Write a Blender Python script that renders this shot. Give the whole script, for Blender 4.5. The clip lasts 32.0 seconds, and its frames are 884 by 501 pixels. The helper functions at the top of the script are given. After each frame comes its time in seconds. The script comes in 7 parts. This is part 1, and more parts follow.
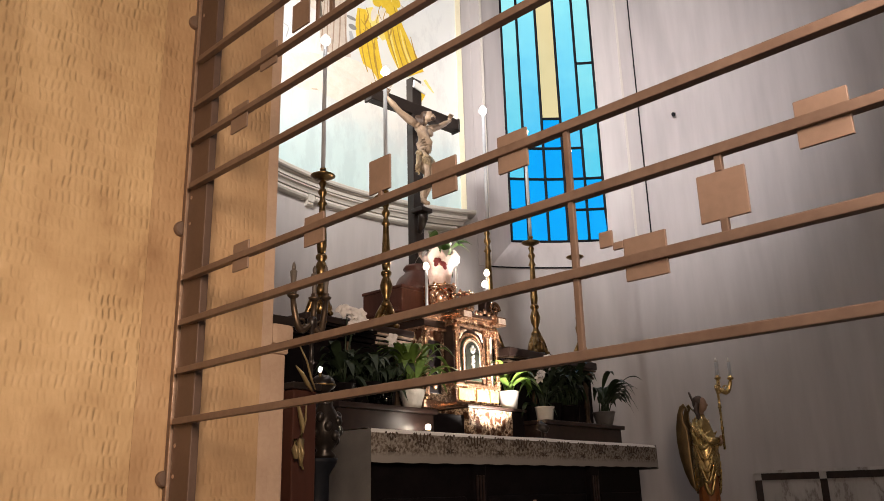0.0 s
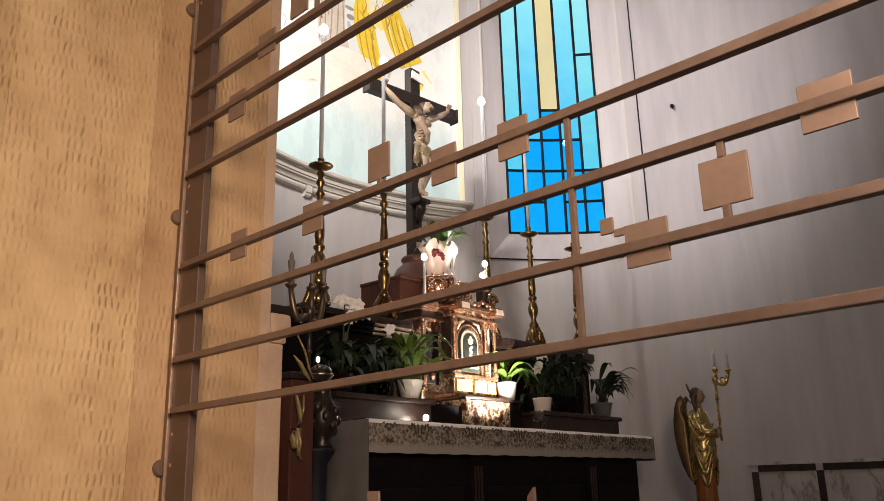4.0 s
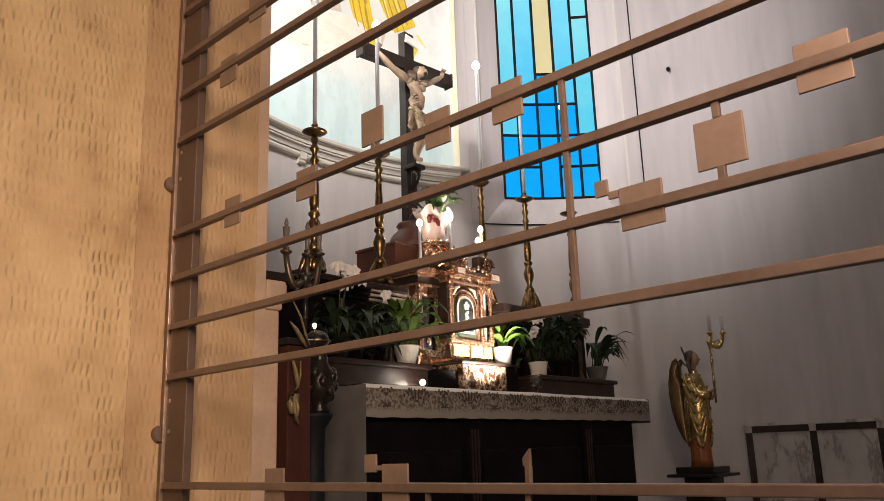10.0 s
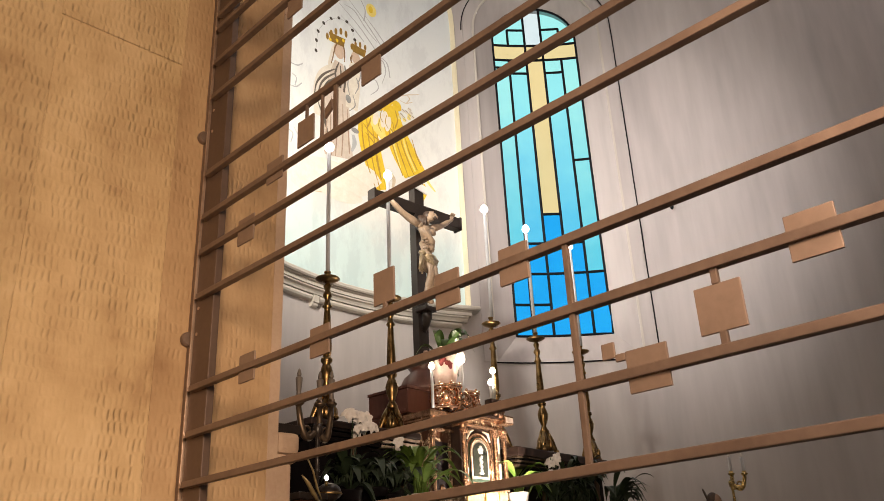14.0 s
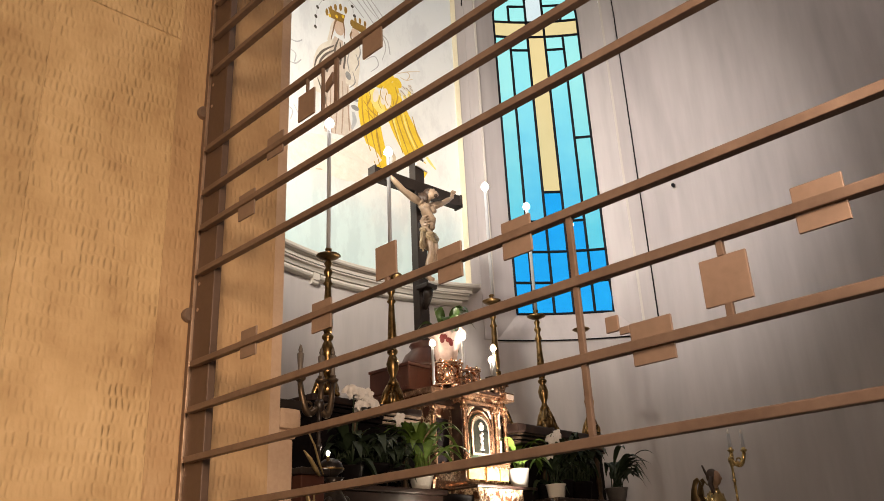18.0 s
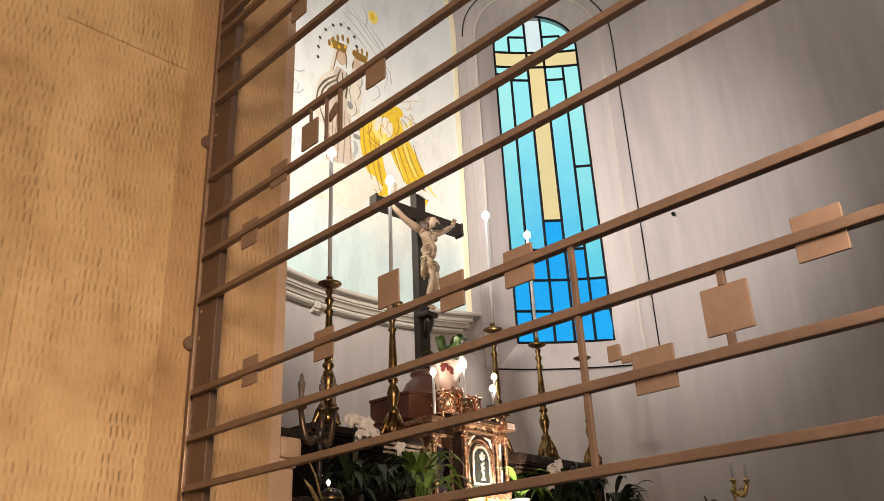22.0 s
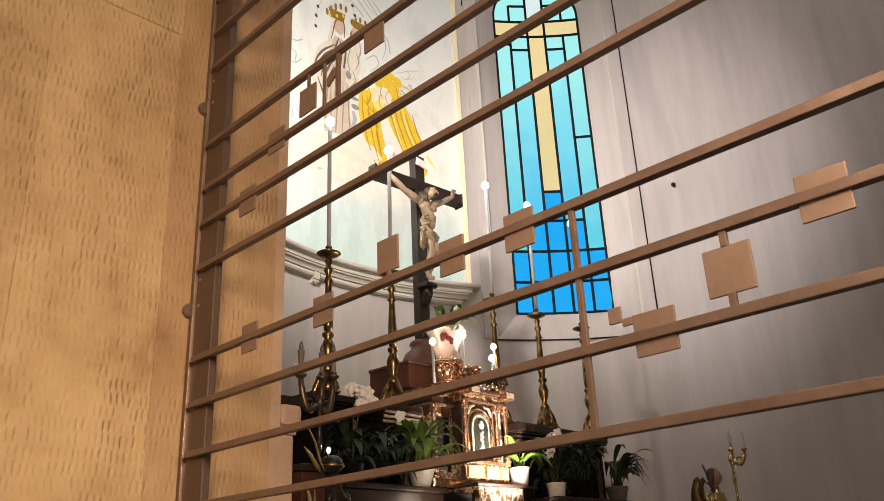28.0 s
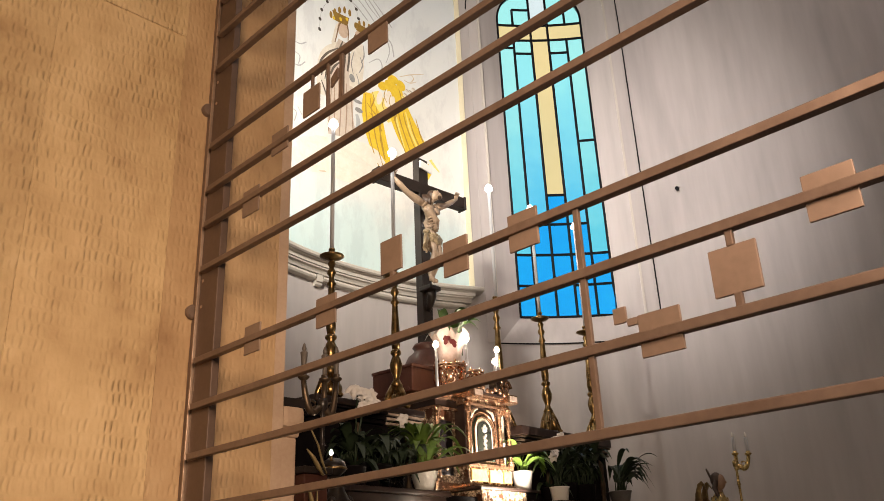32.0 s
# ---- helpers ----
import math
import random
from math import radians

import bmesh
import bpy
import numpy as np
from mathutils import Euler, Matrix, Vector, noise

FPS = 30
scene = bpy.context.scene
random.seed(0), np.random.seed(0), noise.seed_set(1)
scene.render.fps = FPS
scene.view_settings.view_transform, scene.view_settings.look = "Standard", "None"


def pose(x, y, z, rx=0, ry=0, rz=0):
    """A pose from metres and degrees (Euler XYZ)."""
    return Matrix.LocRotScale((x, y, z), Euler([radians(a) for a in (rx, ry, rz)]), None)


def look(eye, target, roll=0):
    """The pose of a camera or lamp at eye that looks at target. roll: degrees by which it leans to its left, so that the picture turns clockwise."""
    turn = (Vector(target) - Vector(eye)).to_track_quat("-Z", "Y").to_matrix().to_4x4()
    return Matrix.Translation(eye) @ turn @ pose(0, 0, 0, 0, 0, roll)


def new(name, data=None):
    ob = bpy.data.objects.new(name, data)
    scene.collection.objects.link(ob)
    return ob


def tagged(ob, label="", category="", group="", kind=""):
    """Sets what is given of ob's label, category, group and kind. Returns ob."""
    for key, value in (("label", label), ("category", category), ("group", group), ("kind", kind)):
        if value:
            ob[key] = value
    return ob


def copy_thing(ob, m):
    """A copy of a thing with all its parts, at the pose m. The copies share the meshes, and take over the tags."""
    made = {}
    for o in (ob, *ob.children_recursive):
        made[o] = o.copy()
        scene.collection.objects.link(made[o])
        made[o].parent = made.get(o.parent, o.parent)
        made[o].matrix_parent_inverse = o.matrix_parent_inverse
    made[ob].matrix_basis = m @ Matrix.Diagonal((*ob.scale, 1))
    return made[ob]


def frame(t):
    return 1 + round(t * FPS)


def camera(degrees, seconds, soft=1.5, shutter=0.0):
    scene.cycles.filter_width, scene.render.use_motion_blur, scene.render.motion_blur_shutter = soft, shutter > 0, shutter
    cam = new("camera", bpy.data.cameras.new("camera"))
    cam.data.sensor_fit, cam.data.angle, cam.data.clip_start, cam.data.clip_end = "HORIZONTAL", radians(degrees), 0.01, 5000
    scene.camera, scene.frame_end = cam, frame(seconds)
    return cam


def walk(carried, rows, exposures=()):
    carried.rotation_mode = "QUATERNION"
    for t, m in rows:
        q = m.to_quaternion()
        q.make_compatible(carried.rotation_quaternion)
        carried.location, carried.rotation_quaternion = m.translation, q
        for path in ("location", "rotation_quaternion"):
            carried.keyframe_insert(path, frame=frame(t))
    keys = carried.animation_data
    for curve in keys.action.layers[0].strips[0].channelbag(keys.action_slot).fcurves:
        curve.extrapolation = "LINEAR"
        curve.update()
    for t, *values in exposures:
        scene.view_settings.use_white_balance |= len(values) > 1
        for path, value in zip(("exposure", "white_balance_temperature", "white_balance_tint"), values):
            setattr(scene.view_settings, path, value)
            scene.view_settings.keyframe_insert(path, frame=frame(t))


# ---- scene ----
cam = camera(56.9, 32.0, soft=0.5)
PATH = [
    (0, pose(-0.0108, -0.0143, 1.1602, 106.752, 1.404, -48.486)),
    (0.5, pose(-0.0101, -0.0146, 1.1604, 106.745, 1.528, -48.602)),
    (1, pose(-0.0095, -0.0136, 1.1591, 106.412, 1.539, -48.569)),
    (1.5, pose(-0.0093, -0.0096, 1.1565, 106.038, 1.509, -48.658)),
    (2, pose(-0.0086, -0.0067, 1.1538, 106.050, 1.399, -48.732)),
    (2.5, pose(-0.0087, -0.0048, 1.1534, 106.164, 1.384, -48.777)),
    (3, pose(-0.0084, -0.0049, 1.1527, 106.174, 1.343, -48.636)),
    (3.5, pose(-0.0050, -0.0042, 1.1525, 106.269, 1.305, -48.718)),
    (5.5, pose(-0.0025, 0.0046, 1.1487, 106.077, 1.391, -48.621)),
    (6, pose(0.0017, 0.0063, 1.1462, 106.091, 1.405, -48.623)),
    (6.5, pose(0.0012, 0.0054, 1.1450, 105.275, 1.576, -48.727)),
    (7, pose(0.0036, 0.0038, 1.1436, 104.841, 1.663, -48.581)),
    (7.5, pose(0.0066, 0.0042, 1.1419, 104.947, 1.751, -48.593)),
    (8, pose(0.0085, 0.0068, 1.1407, 105.144, 1.775, -48.778)),
    (8.5, pose(0.0100, 0.0107, 1.1399, 105.121, 1.725, -48.821)),
    (9, pose(0.0089, 0.0095, 1.1388, 104.414, 1.694, -48.892)),
    (9.5, pose(0.0083, 0.0090, 1.1413, 104.466, 1.754, -48.979)),
    (10, pose(0.0014, -0.0017, 1.1489, 103.882, 1.838, -48.854)),
    (10.5, pose(-0.0102, -0.0117, 1.1588, 103.606, 1.928, -48.537)),
    (11, pose(-0.0233, -0.0261, 1.1710, 104.071, 1.987, -48.654)),
    (11.5, pose(-0.0324, -0.0445, 1.1971, 108.009, 2.510, -48.171)),
    (12, pose(-0.0443, -0.0533, 1.2028, 110.011, 2.806, -48.066)),
    (12.5, pose(-0.0463, -0.0543, 1.2033, 111.523, 2.894, -48.003)),
    (13, pose(-0.0526, -0.0511, 1.1975, 111.641, 2.905, -48.377)),
    (13.5, pose(-0.0459, -0.0469, 1.1931, 112.472, 2.811, -48.257)),
    (14, pose(-0.0407, -0.0447, 1.1921, 113.211, 2.518, -47.768)),
    (14.5, pose(-0.0392, -0.0406, 1.1885, 113.285, 2.375, -47.546)),
    (16.5, pose(-0.0346, -0.0320, 1.1862, 112.564, 2.447, -47.747)),
    (17, pose(-0.0346, -0.0310, 1.1847, 112.472, 2.457, -47.769)),
    (17.5, pose(-0.0332, -0.0300, 1.1841, 111.736, 2.539, -47.711)),
    (18, pose(-0.0340, -0.0298, 1.1847, 111.765, 2.521, -47.784)),
    (18.5, pose(-0.0346, -0.0323, 1.1852, 111.606, 2.485, -47.651)),
    (19, pose(-0.0392, -0.0359, 1.1837, 111.150, 2.494, -47.605)),
    (19.5, pose(-0.0467, -0.0423, 1.1837, 110.502, 2.410, -47.527)),
    (20, pose(-0.0472, -0.0463, 1.1851, 111.500, 2.497, -47.505)),
    (20.5, pose(-0.0492, -0.0451, 1.1849, 111.962, 2.532, -47.552)),
    (21, pose(-0.0477, -0.0411, 1.1840, 112.915, 2.569, -47.742)),
    (21.5, pose(-0.0463, -0.0372, 1.1822, 113.343, 2.437, -47.793)),
    (22, pose(-0.0451, -0.0336, 1.1819, 113.734, 2.413, -47.809)),
    (22.5, pose(-0.0443, -0.0350, 1.1801, 113.866, 2.373, -47.826)),
    (23, pose(-0.0407, -0.0333, 1.1793, 113.549, 2.462, -47.905)),
    (23.5, pose(-0.0386, -0.0318, 1.1794, 113.510, 2.461, -47.897)),
    (24, pose(-0.0394, -0.0280, 1.1770, 113.764, 2.459, -47.921)),
    (24.5, pose(-0.0390, -0.0261, 1.1769, 113.588, 2.452, -47.948)),
    (25, pose(-0.0372, -0.0264, 1.1751, 113.340, 2.395, -47.932)),
    (25.5, pose(-0.0360, -0.0262, 1.1752, 113.385, 2.404, -47.953)),
    (26, pose(-0.0338, -0.0239, 1.1743, 113.145, 2.535, -48.023)),
    (26.5, pose(-0.0330, -0.0219, 1.1735, 112.169, 2.527, -48.014)),
    (28.5, pose(-0.0295, -0.0182, 1.1680, 111.863, 2.476, -47.832)),
    (29, pose(-0.0267, -0.0172, 1.1688, 112.011, 2.484, -47.858)),
    (29.5, pose(-0.0269, -0.0153, 1.1672, 112.168, 2.479, -47.861)),
    (30, pose(-0.0262, -0.0143, 1.1661, 112.082, 2.516, -47.914)),
    (30.5, pose(-0.0272, -0.0151, 1.1660, 111.863, 2.431, -47.870)),
    (31, pose(-0.0252, -0.0134, 1.1651, 111.947, 2.419, -47.787)),
    (31.5, pose(-0.0233, -0.0120, 1.1651, 112.106, 2.380, -47.755)),
    (32, pose(-0.0241, -0.0101, 1.1631, 112.182, 2.307, -47.678)),
]
walk(cam, PATH, [(0, 0, 6450, 13), (10.5, 0, 6450, 13), (13, 0, 7000, 12), (32, 0, 7000, 12)])

# ---------------------------------------------------------------- light
world = bpy.data.worlds.new("world")
scene.world = world
world.use_nodes = True
wn = world.node_tree
sky = wn.nodes.new("ShaderNodeTexSky")
sky.sky_type, sky.sun_disc = "NISHITA", False
sky.sun_elevation, sky.sun_rotation = radians(35), radians(200)
wn.links.new(sky.outputs[0], wn.nodes["Background"].inputs[0])
wn.nodes["Background"].inputs[1].default_value = 0.12


def area(name, eye, target, sx, sy, watts, rgb):
    lamp = bpy.data.lights.new(name, "AREA")
    lamp.shape, lamp.size, lamp.size_y, lamp.energy, lamp.color = "RECTANGLE", sx, sy, watts, rgb
    ob = new(name, lamp)
    ob.matrix_world = look(eye, target)
    return ob


def bulb(name, x, y, z, watts, rgb, radius=0.012):
    lamp = bpy.data.lights.new(name, "POINT")
    lamp.energy, lamp.color, lamp.shadow_soft_size = watts, rgb, radius
    ob = new(name, lamp)
    ob.location = (x, y, z)
    return ob


def spot(name, eye, target, watts, rgb, degrees, radius=0.04, blend=0.6):
    lamp = bpy.data.lights.new(name, "SPOT")
    lamp.energy, lamp.color, lamp.shadow_soft_size = watts, rgb, radius
    lamp.spot_size, lamp.spot_blend = radians(degrees), blend
    ob = new(name, lamp)
    ob.matrix_world = look(eye, target)
    return ob


# warm lamp of the side aisle, behind the camera, and a weaker one further off
spot("aisle_lamp_light", (-0.75, -0.85, 2.2), (0.85, 2.3, 2.36), 372, (1.0, 0.745, 0.525), 83, 0.42, 0.9)
# unseen light added near the grille to brighten its right-hand bars
spot("grille_fill_light", (0.58, -0.27, 2.08), (1.2, 0.45, 1.74), 92, (1.0, 0.76, 0.58), 96, 0.22, 0.8)
area("aisle_far_light", (-1.2, -2.2, 3.3), (0.9, 0.8, 1.7), 0.7, 0.4, 17, (1.0, 0.80, 0.62))
# chapel ceiling lamp
area("chapel_lamp_light", (4.0, 0.2, 7.9), (4.6, 3.2, 2.6), 0.8, 0.8, 44, (1.0, 0.88, 0.87))
# unseen spots added: overhead for the apse wall, behind the pier for the mural
spot("apse_spot", (2.3, 2.25, 4.75), (6.0, 3.12, 4.4), 465, (1.0, 0.90, 0.90), 59, 0.25, 1.0)
spot("mural_spot", (1.90, 2.78, 4.3), (4.25, 4.4, 4.7), 485, (1.0, 0.95, 0.87), 112, 0.08, 1.0)
# small spotlight on the altar cloth before the tabernacle
spot("altar_light", (3.93, 2.715, 1.552), (3.78, 3.08, 1.97), 105, (1.0, 0.88, 0.77), 106, 0.012, 0.8)


# ---------------------------------------------------------------- materials
def mat(name):
    m = bpy.data.materials.new(name)
    m.use_nodes = True
    nt = m.node_tree
    return m, nt, nt.nodes["Principled BSDF"]


def nd(nt, kind, **kw):
    n = nt.nodes.new("ShaderNode" + kind)
    for k, v in kw.items():
        n.inputs[k.replace("_", " ")].default_value = v
    return n


def ramp(nt, fac, stops):
    n = nt.nodes.new("ShaderNodeValToRGB")
    e = n.color_ramp.elements
    while len(e) < len(stops):
        e.new(0.5)
    for el, (p, c) in zip(e, stops):
        el.position, el.color = p, (*c, 1)
    nt.links.new(fac, n.inputs[0])
    return n.outputs[0]


def coords(nt, scale=(1, 1, 1), rot=(0, 0, 0)):
    tc = nt.nodes.new("ShaderNodeTexCoord")
    mp = nt.nodes.new("ShaderNodeMapping")
    mp.inputs["Scale"].default_value, mp.inputs["Rotation"].default_value = scale, rot
    nt.links.new(tc.outputs["Object"], mp.inputs[0])
    return mp.outputs[0]


def noise_of(nt, vec, scale, detail=4, rough=0.55):
    n = nd(nt, "TexNoise", Scale=scale, Detail=detail, Roughness=rough)
    nt.links.new(vec, n.inputs["Vector"])
    return n.outputs[0]


def bump(nt, bsdf, height, strength, dist):
    b = nd(nt, "Bump", Strength=strength, Distance=dist)
    nt.links.new(height, b.inputs["Height"])
    nt.links.new(b.outputs[0], bsdf.inputs["Normal"])
    return b


def plain(name, dark, light, rough=0.5, metal=0.0, scale=6.0, bumps=0.15, dist=0.002, stretch=(1, 1, 1), spec=0.5, fine=60.0):
    """Two-scale mottled surface between two colours."""
    m, nt, b = mat(name)
    v = coords(nt, stretch)
    big, small = noise_of(nt, v, scale), noise_of(nt, v, fine, 3)
    mix = nt.nodes.new("ShaderNodeMath")
    mix.operation = "MULTIPLY_ADD"
    nt.links.new(small, mix.inputs[0])
    mix.inputs[1].default_value = 0.35
    sub = nd(nt, "Math")
    sub.operation = "MULTIPLY"
    nt.links.new(big, sub.inputs[0])
    sub.inputs[1].default_value = 0.65
    nt.links.new(sub.outputs[0], mix.inputs[2])
    nt.links.new(ramp(nt, mix.outputs[0], [(0.3, dark), (0.7, light)]), b.inputs["Base Color"])
    b.inputs["Metallic"].default_value = metal
    b.inputs["Specular IOR Level"].default_value = spec
    rr = nd(nt, "MapRange")
    rr.inputs["To Min"].default_value, rr.inputs["To Max"].default_value = max(0.03, rough - 0.1), min(1, rough + 0.1)
    nt.links.new(big, rr.inputs["Value"])
    nt.links.new(rr.outputs[0], b.inputs["Roughness"])
    if bumps:
        bump(nt, b, small, bumps, dist)
    return m


M_STONE_SMOOTH = plain("dressed_stone", (0.44, 0.305, 0.215), (0.57, 0.42, 0.31), 0.65, scale=4, bumps=0.3, dist=0.003)
M_BRONZE = plain("brown_metal", (0.145, 0.098, 0.076), (0.225, 0.158, 0.124), 0.45, 0.3, scale=9, bumps=0.12, dist=0.001)
M_PLASTER = plain("grey_plaster", (0.36, 0.335, 0.33), (0.53, 0.50, 0.49), 0.55, scale=2.2, bumps=0.15, dist=0.003, stretch=(1, 1, 0.13), fine=11)
M_MOULD = plain("painted_moulding", (0.50, 0.47, 0.42), (0.58, 0.55, 0.50), 0.5, scale=4, bumps=0.1)
M_VAULT = plain("painted_ceiling", (0.44, 0.41, 0.39), (0.52, 0.49, 0.47), 0.7, scale=1.5, bumps=0.1)
M_FLOOR = plain("grey_marble_floor", (0.28, 0.25, 0.22), (0.40, 0.36, 0.32), 0.3, scale=3, bumps=0.02)
M_DARKMARBLE = plain("dark_marble", (0.004, 0.0035, 0.004), (0.013, 0.010, 0.011), 0.40, scale=7, bumps=0.05, fine=30, spec=0.07)
M_REDMARBLE = plain("brown_veined_marble", (0.010, 0.006, 0.005), (0.044, 0.026, 0.021), 0.34, scale=9, bumps=0.04, fine=30)
M_GOLD = plain("gilded_wood", (0.15, 0.068, 0.034), (0.72, 0.46, 0.30), 0.24, 0.75, scale=34, bumps=0.7, dist=0.004)
M_BRASS = plain("polished_brass", (0.15, 0.092, 0.038), (0.42, 0.28, 0.125), 0.30, 1.0, scale=16, bumps=0.1)
M_OLDBRONZE = plain("old_dark_bronze", (0.07, 0.05, 0.035), (0.17, 0.12, 0.08), 0.4, 0.8, scale=14, bumps=0.2)
M_BLACK = plain("black_wood", (0.010, 0.008, 0.007), (0.03, 0.02, 0.016), 0.35, scale=9, bumps=0.1)
M_BROWNWOOD = plain("dark_brown_wood", (0.075, 0.028, 0.020), (0.14, 0.055, 0.039), 0.4, scale=5, bumps=0.15, stretch=(1, 1, 0.2))
M_IVORY = plain("painted_flesh", (0.20, 0.135, 0.088), (0.42, 0.31, 0.215), 0.45, scale=12, bumps=0.1)
M_CANDLE = plain("white_candle_tube", (0.44, 0.46, 0.49), (0.55, 0.57, 0.60), 0.45, scale=8, bumps=0.03)
M_CLOTH = plain("white_linen", (0.68, 0.66, 0.62), (0.80, 0.78, 0.75), 0.85, scale=8, bumps=0.3, fine=200)
M_LEAD = plain("black_lead", (0.003, 0.004, 0.006), (0.009, 0.010, 0.014), 0.7, scale=20, bumps=0.1, spec=0.15)
M_LEAF = plain("green_leaf", (0.022, 0.06, 0.012), (0.075, 0.15, 0.03), 0.35, scale=12, bumps=0.15)
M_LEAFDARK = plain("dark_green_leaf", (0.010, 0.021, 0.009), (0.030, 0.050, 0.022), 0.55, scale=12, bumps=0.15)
M_PETAL = plain("white_petal", (0.66, 0.62, 0.60), (0.80, 0.78, 0.76), 0.6, scale=14, bumps=0.1)
M_POT = plain("white_ceramic", (0.66, 0.64, 0.6), (0.76, 0.74, 0.7), 0.25, scale=6, bumps=0.02)


def veined(name, base, vein, rough, scale=3.2, stretch=(1, 1, 1)):
    """Marble: cloudy ground crossed by thin wandering veins."""
    m, nt, b = mat(name)
    v = coords(nt, stretch)
    n = noise_of(nt, v, scale, 7, 0.62)
    d = nt.nodes.new("ShaderNodeMath")
    d.operation = "SUBTRACT"
    nt.links.new(n, d.inputs[0])
    d.inputs[1].default_value = 0.5
    ab = nt.nodes.new("ShaderNodeMath")
    ab.operation = "ABSOLUTE"
    nt.links.new(d.outputs[0], ab.inputs[0])
    cloud = ramp(nt, noise_of(nt, v, scale * 0.6, 4), [(0.3, tuple(0.78 * c for c in base)), (0.7, base)])
    mx = nt.nodes.new("ShaderNodeMix")
    mx.data_type = "RGBA"
    nt.links.new(ramp(nt, ab.outputs[0], [(0.0, (1, 1, 1)), (0.03, (0.25, 0.25, 0.25)), (0.09, (0, 0, 0))]), mx.inputs["Factor"])
    nt.links.new(cloud, mx.inputs["A"])
    mx.inputs["B"].default_value = (*vein, 1)
    nt.links.new(mx.outputs["Result"], b.inputs["Base Color"])
    b.inputs["Roughness"].default_value = rough
    return m


M_WHITEMARBLE = veined("veined_white_marble", (0.54, 0.52, 0.50), (0.25, 0.22, 0.20), 0.3, 3.0, (1.6, 1.6, 0.6))
M_ORANGE = plain("orange_robe_paint", (0.24, 0.075, 0.015), (0.36, 0.13, 0.03), 0.45, scale=12, bumps=0.1)
M_HAIR = plain("dark_brown_hair_paint", (0.03, 0.018, 0.012), (0.07, 0.04, 0.025), 0.5, scale=20, bumps=0.3)


# ---------------------------------------------------------------- mesh helpers
def link_mesh(name, bm, material, smooth=False):
    me = bpy.data.meshes.new(name)
    bm.normal_update()
    bm.to_mesh(me)
    bm.free()
    me.materials.append(material)
    if smooth:
        me.polygons.foreach_set("use_smooth", [True] * len(me.polygons))
    return new(name, me)


def part(name, bm, material, parent, label="", smooth=False):
    ob = link_mesh(name, bm, material, smooth)
    ob.parent = parent
    if label:
        ob["label"] = label
    return ob


def thing(name, x, y, z, label, category, group="", kind="", rz=0):
    ob = new(name)
    ob.empty_display_size = 0.1
    ob.matrix_world = pose(x, y, z, 0, 0, rz)
    return tagged(ob, label, category, group, kind)


def box(bm, x0, x1, y0, y1, z0, z1, bevel=0.0, m=None):
    r = bmesh.ops.create_cube(bm, size=1)
    vs = r["verts"]
    for v in vs:
        v.co = Vector((x0 + (v.co.x + 0.5) * (x1 - x0), y0 + (v.co.y + 0.5) * (y1 - y0), z0 + (v.co.z + 0.5) * (z1 - z0)))
    if bevel:
        es = list({e for v in vs for e in v.link_edges})
        out = bmesh.ops.bevel(bm, geom=es, offset=bevel, segments=2, affect="EDGES", profile=0.6)
        vs = list({v for f in out["faces"] for v in f.verts} | {v for v in vs if v.is_valid})
    if m is not None:
        bmesh.ops.transform(bm, matrix=m, verts=vs)
    return bm


def lathe(bm, prof, seg=20, m=None, cap=True):
    """Turned body from (radius, z) rows."""
    rings = []
    for r, z in prof:
        if r < 1e-5:
            rings.append([bm.verts.new((0, 0, z))])
        else:
            rings.append([bm.verts.new((r * math.cos(2 * math.pi * k / seg), r * math.sin(2 * math.pi * k / seg), z)) for k in range(seg)])
    for a, b in zip(rings, rings[1:]):
        for k in range(seg):
            j = (k + 1) % seg
            if len(a) == 1 and len(b) == 1:
                continue
            if len(a) == 1:
                bm.faces.new((a[0], b[j], b[k]))
            elif len(b) == 1:
                bm.faces.new((a[k], a[j], b[0]))
            else:
                bm.faces.new((a[k], a[j], b[j], b[k]))
    if cap:
        if len(rings[0]) > 1:
            bm.faces.new(rings[0][::-1])
        if len(rings[-1]) > 1:
            bm.faces.new(rings[-1])
    if m is not None:
        bmesh.ops.transform(bm, matrix=m, verts=[v for r in rings for v in r])
    return bm


def tube(bm, pts, radii, seg=8, squash=1.0):
    """Round bar along points with a radius at each."""
    pts = [Vector(p) for p in pts]
    if not hasattr(radii, "__len__"):
        radii = [radii] * len(pts)
    rings = []
    for i, p in enumerate(pts):
        d = (pts[min(i + 1, len(pts) - 1)] - pts[max(i - 1, 0)]).normalized()
        side = d.cross(Vector((0, 0, 1)))
        if side.length < 1e-3:
            side = Vector((1, 0, 0))
        side.normalize()
        up = side.cross(d)
        rings.append([bm.verts.new(p + radii[i] * (math.cos(2 * math.pi * k / seg) * side + squash * math.sin(2 * math.pi * k / seg) * up)) for k in range(seg)])
    for a, b in zip(rings, rings[1:]):
        for k in range(seg):
            j = (k + 1) % seg
            bm.faces.new((a[k], a[j], b[j], b[k]))
    bm.faces.new(rings[0][::-1])
    bm.faces.new(rings[-1])
    return bm


def ball(bm, c, rx, ry=None, rz=None, u=12, v=8, m=None):
    r = bmesh.ops.create_uvsphere(bm, u_segments=u, v_segments=v, radius=1)
    t = (m or Matrix()) @ Matrix.Translation(c) @ Matrix.Diagonal((rx, ry or rx, rz or rx, 1))
    bmesh.ops.transform(bm, matrix=t, verts=r["verts"])
    return bm


